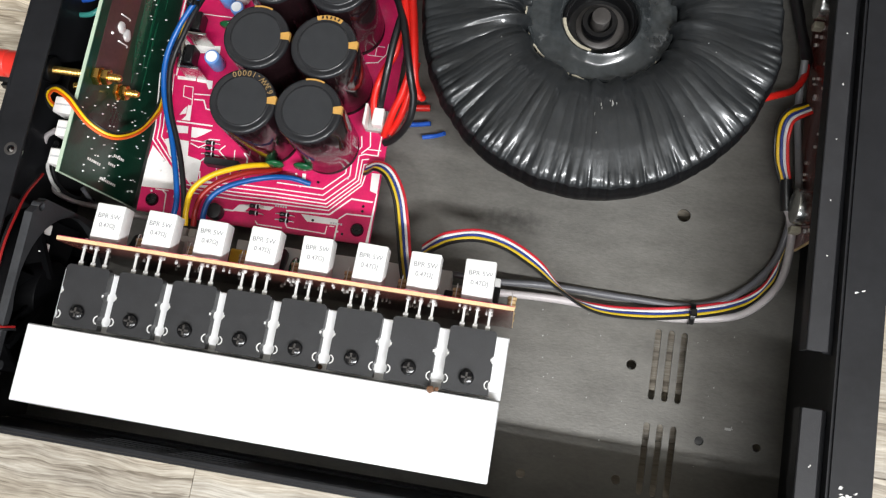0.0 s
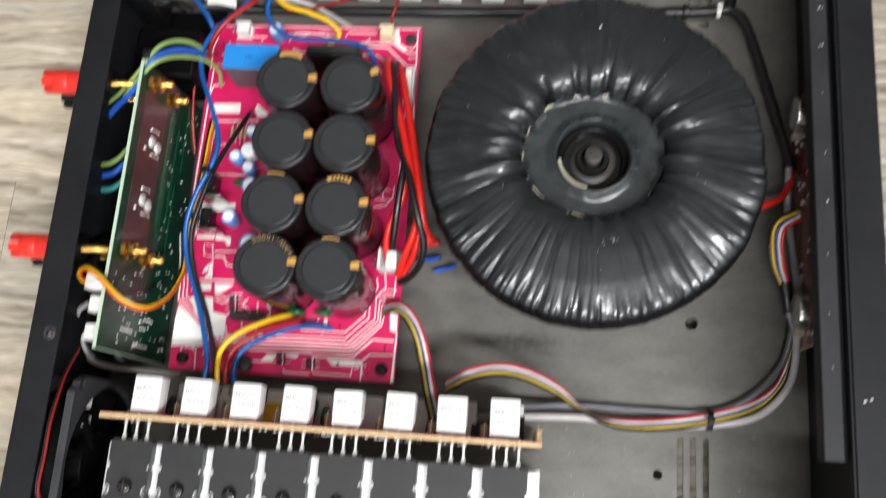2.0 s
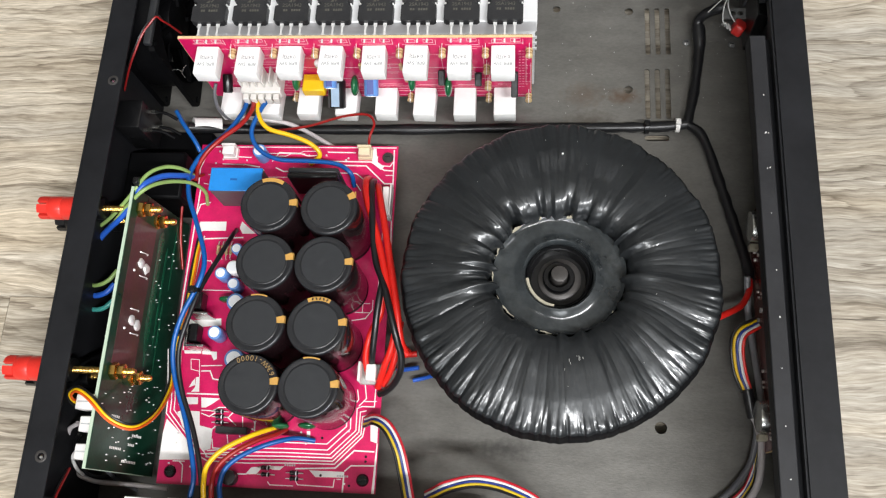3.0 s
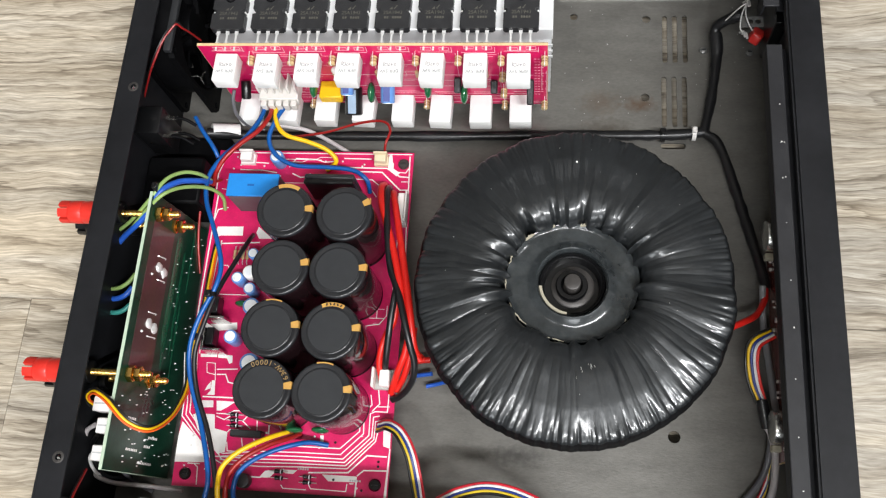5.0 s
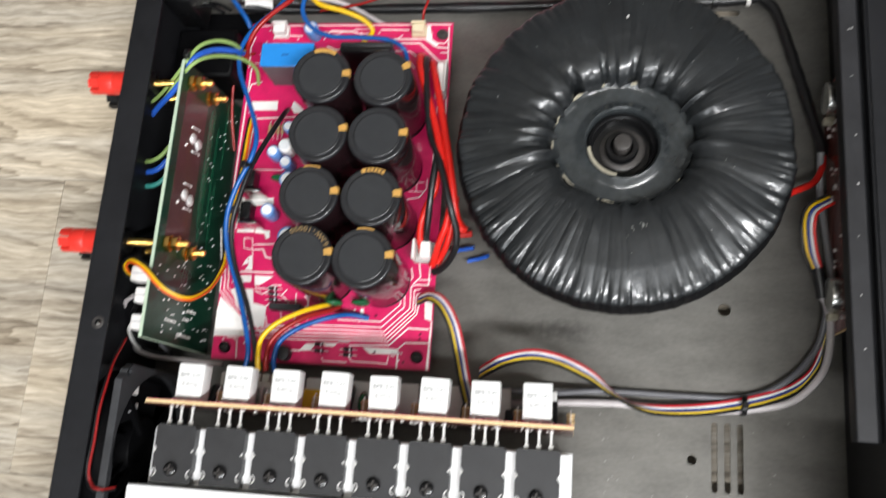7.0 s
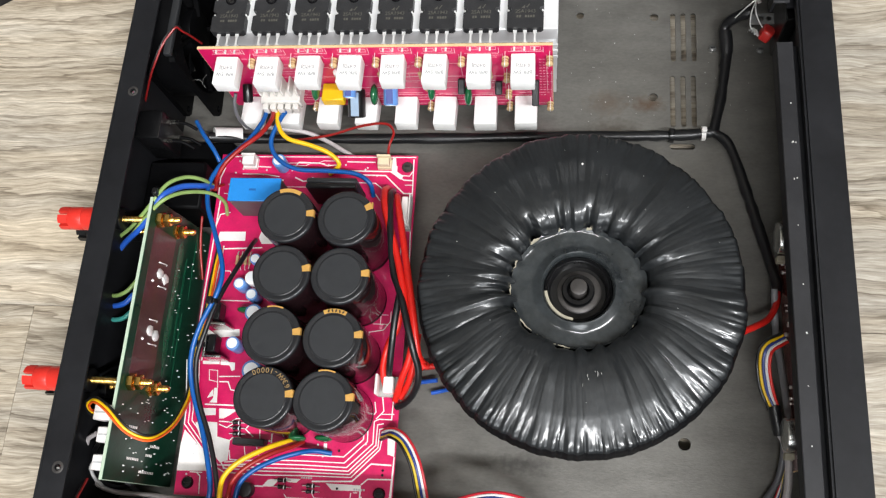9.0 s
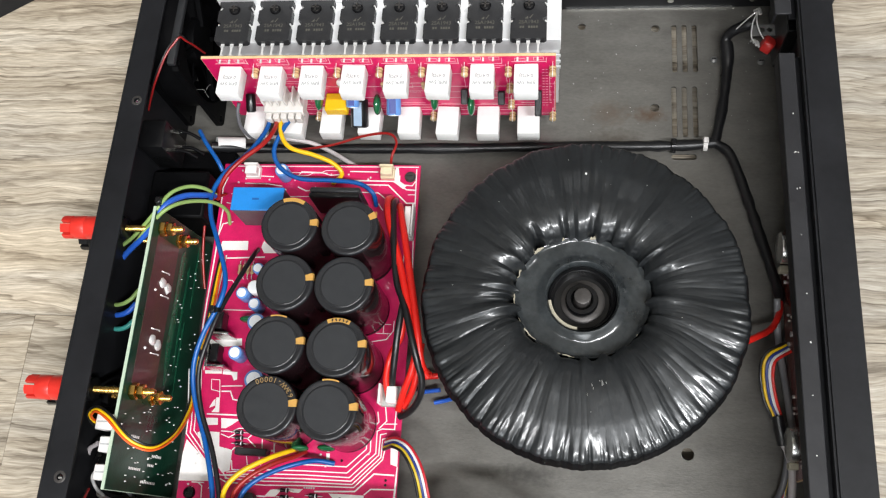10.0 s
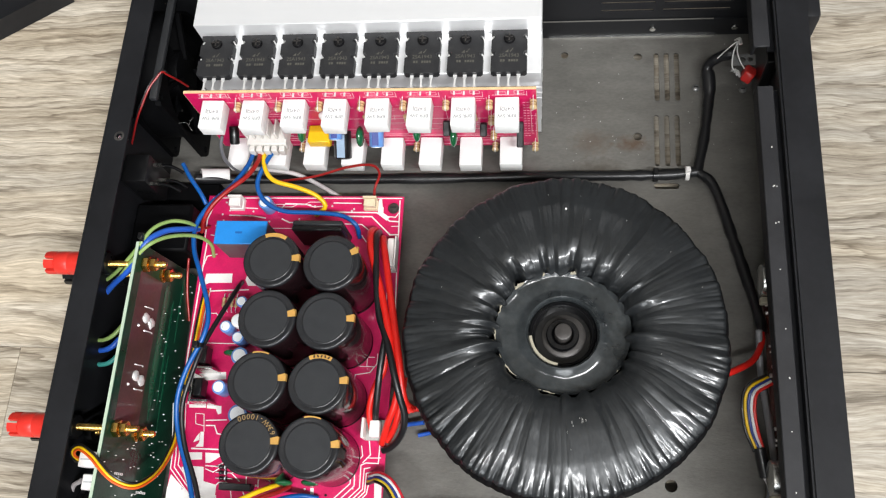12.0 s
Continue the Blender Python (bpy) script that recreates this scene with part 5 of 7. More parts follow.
strip(white, [(-0.0918, 0.2805), (-0.0813, 0.2802), (-0.0725, 0.2734), (-0.0628, 0.2635)], 0.0006, E0 + 0.000008)
strip(white, [(-0.0633, 0.2792), (-0.0586, 0.2793), (-0.0583, 0.2757)], 0.0005, E0 + 0.000012)
strip(white, [(-0.0691, 0.2916), (-0.069, 0.2857), (-0.061, 0.2851), (-0.0592, 0.288)], 0.0006, E0 + 0.000016)
strip(white, [(-0.1768, 0.2896), (-0.179, 0.2825), (-0.1785, 0.2695)], 0.0007, E0 + 0.000020)
strip(white, [(-0.1653, 0.2855), (-0.1508, 0.2853), (-0.1416, 0.2838)], 0.0007, E0 + 0.000024)
strip(white, [(-0.1569, 0.2905), (-0.1475, 0.2901)], 0.0006, E0 + 0.000028)
strip(white, [(-0.1342, 0.2876), (-0.1303, 0.2936), (-0.1178, 0.2932), (-0.1119, 0.2914), (-0.1035, 0.2922)], 0.0006, E0 + 0.000032)
strip(white, [(-0.1316, 0.2835), (-0.1263, 0.281), (-0.1165, 0.2818)], 0.0008, E0 + 0.000036)
strip(white, [(-0.1734, 0.2365), (-0.1462, 0.238)], 0.0008, E0 + 0.000040)
strip(white, [(-0.1771, 0.2513), (-0.1754, 0.2586), (-0.1691, 0.2601)], 0.0007, E0 + 0.000044)
strip(white, [(-0.0591, 0.296), (-0.0577, 0.2496), (-0.0564, 0.2224)], 0.0007, E0 + 0.000048)
strip(white, [(-0.0807, 0.2733), (-0.0776, 0.269)], 0.0006, E0 + 0.000052)
strip(white, [(-0.1733, 0.2784), (-0.1446, 0.2794)], 0.0005, E0 + 0.000056)
strip(white, [(-0.1753, 0.2725), (-0.1709, 0.2718)], 0.0005, E0 + 0.000004)
prism(white, [(-0.1692, 0.1868), (-0.153, 0.1883), (-0.1524, 0.1841), (-0.1638, 0.183)], E0, E1)
for k, line_ in enumerate(([(-0.1777, 0.1690), (-0.1777, 0.2021), (-0.1770, 0.2579), (-0.1768, 0.2690)], [(-0.1757, 0.1690), (-0.1757, 0.2022), (-0.1735, 0.2347)], [(-0.1730, 0.1690), (-0.1728, 0.2023), (-0.1701, 0.2386)])):
    strip(white, line_, 0.0008, E0 + 0.00006 + 0.000004 * k)
strip(white, [(-0.0788, 0.1673), (-0.0753, 0.1739), (-0.0768, 0.1892), (-0.0686, 0.1907), (-0.0649, 0.1958), (-0.0649, 0.2017)], 0.0005, E0 + 0.00001)
for yv in (0.1941, 0.1995):
    strip(white, [(-0.0748, yv), (-0.0664, yv)], 0.0004, E0 + 0.00002)
strip(white, [(-0.0706, 0.1943), (-0.0706, 0.1993)], 0.0004, E0 + 0.00003)
strip(white, [(-0.0583, 0.1440), (-0.0652, 0.1437)], 0.0005, E0 + 0.00001)
for yv, xe in ((0.2930, -0.118), (0.2912, -0.126), (0.2772, -0.1240)):
    strip(white, [(-0.1440, yv), (xe, yv), (xe + 0.003, yv + 0.0016), (xe + 0.012, yv + 0.0016)], 0.0004, E0 + 0.000036)
strip(white, [(-0.0625, 0.2500), (-0.0625, 0.1700)], 0.0005, E0 + 0.00007)
strip(white, [(-0.1690, 0.2230), (-0.1640, 0.2230), (-0.1620, 0.2200)], 0.0005, E0)
strip(white, [(-0.1690, 0.2050), (-0.1500, 0.2050), (-0.1480, 0.2070)], 0.0005, E0)
part("white_print", white, M_WHITE, brd, "white gaps and legend of the board")
for x, y, n in ((-0.0770, 0.1028, 5), (-0.1065, 0.1073, 5)):
    bars = bmesh.new()
    for k in range(n):
        box(x + k * 0.0013, y, E1, x + k * 0.0013 + 0.0009, y + 0.0010, E1 + 0.00008, bm=bars)
    part("legend", bars, M_INK, brd)
dots = bmesh.new()
for x, y in ((-0.0860, 0.1032), (-0.0620, 0.1140), (-0.0620, 0.1115), (-0.0870, 0.1230), (-0.0700, 0.0985)):
    cyl((x, y, E1 + 0.0001), 0.0007, 0.0003, seg=10, bm=dots)
part("drill_hole", dots, M_BLACKPL, brd)
pads = bmesh.new()
r3 = random.Random(5)
for k in range(36):
    cyl((r3.choice([r3.uniform(-0.172, -0.150), r3.uniform(-0.14, -0.06)]), r3.choice([r3.uniform(0.098, 0.128), r3.uniform(0.276, 0.296)]), E1 + 0.0002), 0.0006, 0.0005, seg=8, bm=pads)
tagged(part("solder_pads", pads, M_TIN, brd, "small bright solder points"), kind="stuff")


def power_cap(x, y, lean, gold):
    """A tall snap-in capacitor: dark sleeve, vent plate and gold print."""
    z0, z1, r = BZ + 0.0004, 0.0703, 0.0154
    cap = part("capacitor", lathe([(0, z0), (r - 0.0006, z0), (r, z0 + 0.0006), (r, z0 + 0.0020), (r - 0.0006, z0 + 0.0030), (r, z0 + 0.0042), (r, z1 - 0.0012), (r - 0.0004, z1 - 0.0003), (r - 0.0012, z1), (r - 0.0019, z1 + 0.0001), (r - 0.0024, z1 - 0.0005), (0, z1 - 0.0005)], (x, y, 0), seg=56), M_SLEEVE, psu, "tall black electrolytic capacitor in a glossy sleeve")
    part("top_plate", lathe([(0, z1 - 0.0007), (r - 0.0030, z1 - 0.0007), (r - 0.0036, z1 - 0.0002), (r - 0.0040, z1 + 0.0002), (0, z1 + 0.0002)], (x, y, 0), seg=48), M_CAPTOP, cap, "matt dark grey top")
    part("rolled_rim", lathe([(r - 0.0040, z1 - 0.0004), (r - 0.0040, z1 + 0.0002), (r - 0.0036, z1 + 0.00022), (r - 0.0033, z1 + 0.0001), (r - 0.0031, z1 - 0.0001), (r - 0.0020, z1 + 0.0001), (r - 0.0012, z1 + 0.0003), (r - 0.0006, z1 + 0.0002), (r - 0.0001, z1 - 0.0003), (r + 0.0001, z1 - 0.0018), (r - 0.0010, z1 - 0.0018), (r - 0.0040, z1 - 0.0004)], (x, y, 0), seg=56), M_RIM, cap, "shrunk glossy sleeve edge")
    print_bm = bmesh.new()

    def arc(a0, a1, r0, r1, n, zz):
        outer = [(x + r1 * math.cos(radians(a0 + (a1 - a0) * k / n)), y + r1 * math.sin(radians(a0 + (a1 - a0) * k / n))) for k in range(n + 1)]
        inner = [(x + r0 * math.cos(radians(a0 + (a1 - a0) * k / n)), y + r0 * math.sin(radians(a0 + (a1 - a0) * k / n))) for k in range(n + 1)]
        prism(print_bm, outer + inner[::-1], zz, zz + 0.00012)

    arc(lean - 7.5, lean + 7.5, r - 0.0038, r + 0.0001, 5, z1 + 0.0004)
    box(x + r * math.cos(radians(lean)) - 0.0001, y - 0.0018 + r * math.sin(radians(lean)), z1 - 0.0022, x + r * math.cos(radians(lean)) + 0.00030, y + 0.0018 + r * math.sin(radians(lean)), z1 + 0.0003, bm=print_bm)
    if gold == "patch":
        arc(lean + 55, lean + 105, r - 0.0026, r - 0.0005, 12, z1 + 0.0004)
    if gold == "thin":
        arc(lean + 62, lean + 96, r - 0.0009, r - 0.0002, 8, z1 + 0.0003)
    part("gold_print", print_bm, M_GOLD, cap, "gold printed mark")
    if gold == "patch" and x > -0.1:
        ink = bmesh.new()
        for k in range(5):
            a0 = radians(lean + 62 + k * 8)
            dash = box(-0.0007, -0.0004, 0, 0.0007, 0.0004, 0.0001)
            dash.transform(pose(x + (r - 0.0015) * math.cos(a0), y + (r - 0.0015) * math.sin(a0), z1 + 0.00054, 0, 0, math.degrees(a0) + (25 if k % 2 else -20)))
            join(ink, dash)
        part("maker_mark", ink, M_BLACKPL, cap, "dark maker's mark")
    if gold == "text":
        for k, ch in enumerate("63WV-10000"):
            a = lean + 17 + k * 10.2
            print_on(word(ch, 0.0038), M_DULLGOLD, pose(x + (r - 0.0020) * math.cos(radians(a)), y + (r - 0.0020) * math.sin(radians(a)), z1 + 0.00045, 0, 0, a + 90), cap)
    return cap


CAPS = [(-0.1163, 0.2400, 4, "patch"), (-0.0831, 0.2388, 28, ""), (-0.1147, 0.2076, 12, ""), (-0.0832, 0.2071, 6, ""), (-0.1158, 0.1747, 8, "thin"), (-0.0836, 0.1743, 8, "patch"), (-0.1157, 0.1431, 8, "text"), (-0.0848, 0.1427, 8, "thin")]
for x, y, lean, gold in CAPS:
    power_cap(x, y, lean, gold)

# relay, rectifier, connectors
relay = part("relay", box(-0.1612, 0.2578, BZ, -0.1308, 0.2718, 0.0438, 0.0005), M_SMOKE, psu, "dark grey relay body below its blue top")
lid = part("lid", box(-0.1614, 0.2576, 0.0439, -0.1306, 0.2720, 0.0450, 0.0004), M_BLUEPL, relay, "blue relay top")
part("marking", box(-0.1490, 0.2640, 0.04502, -0.1450, 0.2652, 0.0451), M_BLUEINK, lid)
bridge = part("bridge_rectifier", box(-0.1152, 0.2655, BZ + 0.002, -0.0858, 0.2688, 0.0470, 0.0008), M_BLACKPL, psu, "upright black bridge rectifier")
part("rectifier_step", box(-0.1152, 0.2690, BZ + 0.002, -0.0858, 0.2722, 0.0462, 0.0008), M_DARKPL, bridge)


def header(x, y, w, d, h, label, mat_=M_WHITE):
    c = part("header", box(x - w / 2, y - d / 2, BZ, x + w / 2, y + d / 2, BZ + 0.003), mat_, psu, label)
    part("header_wall", box(x - w / 2, y + d / 2 - 0.0012, BZ + 0.003, x + w / 2, y + d / 2, BZ + h), mat_, c)
    part("plug", box(x - w / 2 + 0.0006, y - d / 2 + 0.0004, BZ + 0.0031, x + w / 2 - 0.0006, y + d / 2 - 0.0014, BZ + h - 0.001, 0.0004), mat_, c)
    return c


header(-0.0762, 0.2922, 0.0082, 0.0064, 0.0085, "small cream two-pin header", M_CREAM)
header(-0.1600, 0.2920, 0.0085, 0.0070, 0.0090, "small white two-pin header")
for y0, y1 in ((0.2500, 0.2690), (0.1530, 0.1640)):
    h = part("power_header", box(-0.0680 if y0 < 0.2 else -0.0640, y0, BZ, -0.0575, y1, BZ + 0.0035), M_GREYPL, psu, "white power plug with tab")
    part("plug", box(-0.0640 if y0 < 0.2 else -0.0625, y0 + 0.001, BZ + 0.0036, -0.0585, y1 - 0.001, BZ + 0.0105, 0.0005), M_WHITE, h)
    part("tab", box(-0.0682 if y0 < 0.2 else -0.0580, y0, BZ + 0.0036, -0.0668 if y0 < 0.2 else -0.0570, y1, BZ + 0.0120, 0.0003), M_WHITE, h)

for x, y, r, h, m_ in ((-0.1455, 0.2277, 0.0033, 0.0110, M_PALEBL), (-0.1462, 0.2164, 0.0040, 0.0110, M_WHITE), (-0.1532, 0.2128, 0.0036, 0.0105, M_PALEBL), (-0.1448, 0.2064, 0.0036, 0.0110, M_PALEBL),
                       (-0.1417, 0.1955, 0.0050, 0.0125, M_PALEBL), (-0.1517, 0.1776, 0.0040, 0.0115, M_PALEBL), (-0.1382, 0.1628, 0.0056, 0.0125, M_PALEBL), (-0.1395, 0.2900, 0.0042, 0.0110, M_PALEBL)):
    c = part("small_capacitor", cyl((x, y, BZ + h / 2), r, h, seg=24, b=0.0007), m_, psu, "small pale blue electrolytic capacitor" if m_ is M_PALEBL else "small white capacitor")
    part("can_top", cyl((x, y, BZ + h + 0.0001), r * 0.74, 0.0005, seg=22), M_CANTOP, c, "bright metal top")
for y in (0.1957, 0.1771):
    sink = box(-0.1672, y - 0.0085, BZ, -0.1658, y + 0.0075, 0.0335, 0.0002)
    box(-0.1657, y - 0.0085, BZ, -0.1560, y - 0.0072, 0.0335, 0.0002, bm=sink)
    hs = part("regulator_heatsink", sink, M_STEEL, psu, "small folded aluminium heatsink")
    part("regulator", box(-0.1656, y - 0.0050, BZ + 0.004, -0.1610, y + 0.0050, 0.0320, 0.0005), M_BLACKPL, psu, "black voltage regulator")
for x, y, a in ((-0.1462, 0.1350, 0), (-0.1458, 0.1320, 0), (-0.1454, 0.1289, 0), (-0.1166, 0.1057, 0), (-0.1162, 0.1022, 0), (-0.1004, 0.1037, 0), (-0.1002, 0.1007, 0)):
    d = part("diode", axial(bmesh.new(), (x - 0.0024, y, BZ + 0.0015), (x + 0.0024, y, BZ + 0.0015), 0.0012), M_BLACKPL, psu, "small black diode")
    legs = sweep([Vector((x - 0.0048, y, BZ + 0.0004)), Vector((x - 0.0044, y, BZ + 0.0014)), Vector((x + 0.0044, y, BZ + 0.0014)), Vector((x + 0.0048, y, BZ + 0.0004))], 0.00028, 6)
    part("lead", legs, M_TIN, d)
    part("cathode_band", cyl((x + 0.0013, y, BZ + 0.0015), 0.00126, 0.0006, "x", 10), M_CANTOP, d)
part("flat_module", box(-0.1455, 0.1226, BZ, -0.1275, 0.1264, BZ + 0.0070, 0.0005), M_DARKPL, psu, "flat dark grey resistor network")
for x, y in ((-0.1100, 0.1282), (-0.0951, 0.1288), (-0.1490, 0.1985)):
    bm = bmesh.new()
    bmesh.ops.create_uvsphere(bm, u_segments=16, v_segments=10, radius=1)
    bmesh.ops.transform(bm, matrix=pose(x, y, BZ + 0.0045) @ Matrix.Diagonal((0.0052, 0.0020, 0.0045, 1)), verts=bm.verts)
    part("dipped_capacitor", bm, M_GREENCAP, psu, "dark green dipped film capacitor")
for k in range(4):
    x = -0.1600 + k * 0.0026
    bm = axial(bmesh.new(), (x, 0.2325, BZ + 0.0016), (x, 0.2265, BZ + 0.0016), 0.0010)
    rs = part("film_resistor", bm, M_BEIGE, psu, "small beige resistor")
    part("lead", sweep([Vector((x, 0.2352, BZ + 0.0003)), Vector((x, 0.2345, BZ + 0.0015)), Vector((x, 0.2245, BZ + 0.0015)), Vector((x, 0.2238, BZ + 0.0003))], 0.0003, 6), M_TIN, rs)
part("radial_inductor", cyl((-0.1352, 0.0995, BZ + 0.0032), 0.0040, 0.0064, seg=24, b=0.0007), M_EPOXY, psu, "small black round inductor")

# ---------------------------------------------------------------- green board with binding posts
GX, GY0, GY1, GZ0, GZ1 = -0.1940, 0.0985, 0.2500, 0.0040, 0.0680
prot = thing("speaker_protection_board", "upright dark green circuit board behind the rear panel", "circuit board", (GX, 0.175, 0))
gb = part("board", box(GX - 0.0016, GY0, GZ0, GX, GY1, GZ1), M_GEDGE, prot, "pale board edge")
part("mask", box(GX, GY0 + 0.0003, GZ0 + 0.0003, GX + 0.0004, GY1 - 0.0003, GZ1 - 0.0003), M_GREEN, gb, "dark green solder side")
cu = bmesh.new()
box(GX + 0.00042, 0.153, 0.040, GX + 0.0006, 0.235, 0.062, bm=cu)
part("copper_plane", cu, M_CU, gb, "brownish copper plane under lacquer")
M_GTRACK = mat("green_track", (0.008, 0.075, 0.038), 0.2, 0, 0.3, 80, coat=0.3)
for y0, y1, z, w in ((0.157, 0.236, 0.0330, 0.0052), (0.166, 0.228, 0.0255, 0.0016), (0.152, 0.196, 0.0215, 0.0012), (0.205, 0.246, 0.0180, 0.0012)):
    part("track", prism_yz(GX + 0.00042, GX + 0.0006, [(y0, z - w * 0.25), (y0 + 0.012, z - w / 2), (y1 - 0.004, z - w / 2), (y1, z), (y1 - 0.004, z + w / 2), (y0 + 0.020, z + w / 2)]), M_GTRACK, gb)
sold = bmesh.new()
r4 = random.Random(9)
for k in range(105):
    y = r4.choice([r4.uniform(0.102, 0.150), r4.uniform(0.102, 0.150), r4.uniform(0.15, 0.246)])
    z = r4.uniform(0.008, 0.064) if y < 0.15 else r4.uniform(0.006, 0.036)
    cyl((GX + 0.0008, y, z), r4.uniform(0.0002, 0.00045), 0.0008, "x", 7, r2=0.0002, bm=sold)
part("solder_joints", sold, M_TIN, gb, "bright solder joints")
for y in (0.2105, 0.1780):
    for dy, z, rr in ((0.0006, 0.0505, 0.0030), (-0.0010, 0.0448, 0.0031)):
        blob = bmesh.new()
        bmesh.ops.create_icosphere(blob, subdivisions=2, radius=rr)
        for v in blob.verts:
            v.co *= 1 + 0.28 * noise.noise(v.co * 700 + Vector((y * 90, z * 60, 1)))
            v.co.x *= 0.45
        bmesh.ops.translate(blob, vec=(GX + 0.0008, y + dy, z), verts=blob.verts)
        part("solder_blob", blob, M_TIN, gb, "large bright solder blob")
    for dy, z in ((0.0066, 0.0490), (-0.0064, 0.0462)):
        part("wire_link", tube([(GX + 0.0004, y + dy, z - 0.0038), (GX + 0.0014, y + dy + 0.0003, z - 0.0026), (GX + 0.0014, y + dy - 0.0002, z + 0.0026), (GX + 0.0004, y + dy, z + 0.0038)], 0.00035, 6, 3), M_TIN, gb, "bent wire end")
    part("solder_dot", cyl((GX + 0.0009, y - 0.0050, 0.0560), 0.0010, 0.0010, "x", 10, r2=0.0004), M_TIN, gb)
txt = bmesh.new()
for y, z, n in ((0.104, 0.024, 9), (0.110, 0.040, 7), (0.118, 0.022, 6), (0.126, 0.046, 5), (0.113, 0.028, 4)):
    for k in range(n):
        box(GX + 0.00042, y, z + k * 0.0016, GX + 0.0005, y + 0.0013, z + k * 0.0016 + 0.0011, bm=txt)
part("legend", txt, M_WHITE, gb, "small white legend")
for k, (y, ln) in enumerate(((0.1325, 0.0165), (0.1212, 0.0125), (0.1072, 0.0125))):
    c = part("side_connector", box(GX - ln, y - 0.0040, 0.0500, GX - 0.0018, y + 0.0040, 0.0600, 0.0005), M_WHITE, prot, "white plug-in connector")
    part("connector_slot", box(GX - ln + 0.001, y - 0.0004, 0.06001, GX - 0.0040, y + 0.0004, 0.0601), M_INK, c)
for y in (0.170, 0.205):
    part("relay_can", cyl((GX - 0.0115, y, 0.033), 0.0090, 0.030, "y", 28, b=0.001), M_BLACKPL, prot, "black round inductor")
for child in prot.children_recursive:
    for v in child.data.vertices:
        v.co.x += (0.068 - v.co.z) * 0.11
for n, y in enumerate((0.2393, 0.1488)):
    for z, dy, red in ((0.0605, 0.0, True), (0.0405, 0.0, False)):
        post = thing("binding_post", ("red" if red else "black") + " screw-down speaker terminal on the rear panel", "speaker terminal", (-0.2320, y + dy, z), "speaker terminals")
        yy = y + dy
        cap_m = M_REDPL if red else M_BLACKPL
        knob = part("knob", lathe([(0, -0.2440), (0.0040, -0.2440), (0.0062, -0.2440), (0.0066, -0.2434), (0.0066, -0.2366), (0.0063, -0.2360), (0.0066, -0.2354), (0.0068, -0.2218), (0.0064, -0.2212), (0, -0.2212)], (0, yy, z), "x", 36), cap_m, post, "smooth plastic knob with a notched end")
        for k in range(6):
            a0 = 6.28318 * k / 6 + 0.25
            tooth = bmesh.new()
            prism(tooth, [(r * math.cos(a0 + d), r * math.sin(a0 + d)) for r, d in ((0.0038, 0), (0.0065, 0), (0.0066, 0.38), (0.0065, 0.76), (0.0038, 0.76), (0.0038, 0.38))], 0.0, 0.0056)
            tooth.transform(Matrix.Translation((-0.2439, yy, z)) @ Matrix.Rotation(radians(-90), 4, "Y"))
            part("tooth", tooth, cap_m, knob)
        part("bush", cyl((-0.2150, yy, z), 0.0062, 0.0040, "x", 24, b=0.0005), M_BLACKPL, post)
        thread = bmesh.new()
        prof = [(0, -0.2175)]
        for k in range(46):
            prof += [(0.00205, -0.2170 + k * 0.0008), (0.00188, -0.2166 + k * 0.0008)]
        prof += [(0.0012, -0.1795), (0, -0.1792)]
        part("threaded_rod", lathe(prof, (0, yy, z), "x", 14, bm=thread), M_BRASS, post, "gilt threaded rod")
        part("nut", cyl((-0.1910, yy, z), 0.0046, 0.0036, "x", 6, b=0.0004), M_BRASS, post, "gilt hexagonal nut")
        part("nut", cyl((-0.1868, yy, z), 0.0040, 0.0034, "x", 6, b=0.0004), M_BRASS, post, "gilt hexagonal nut")


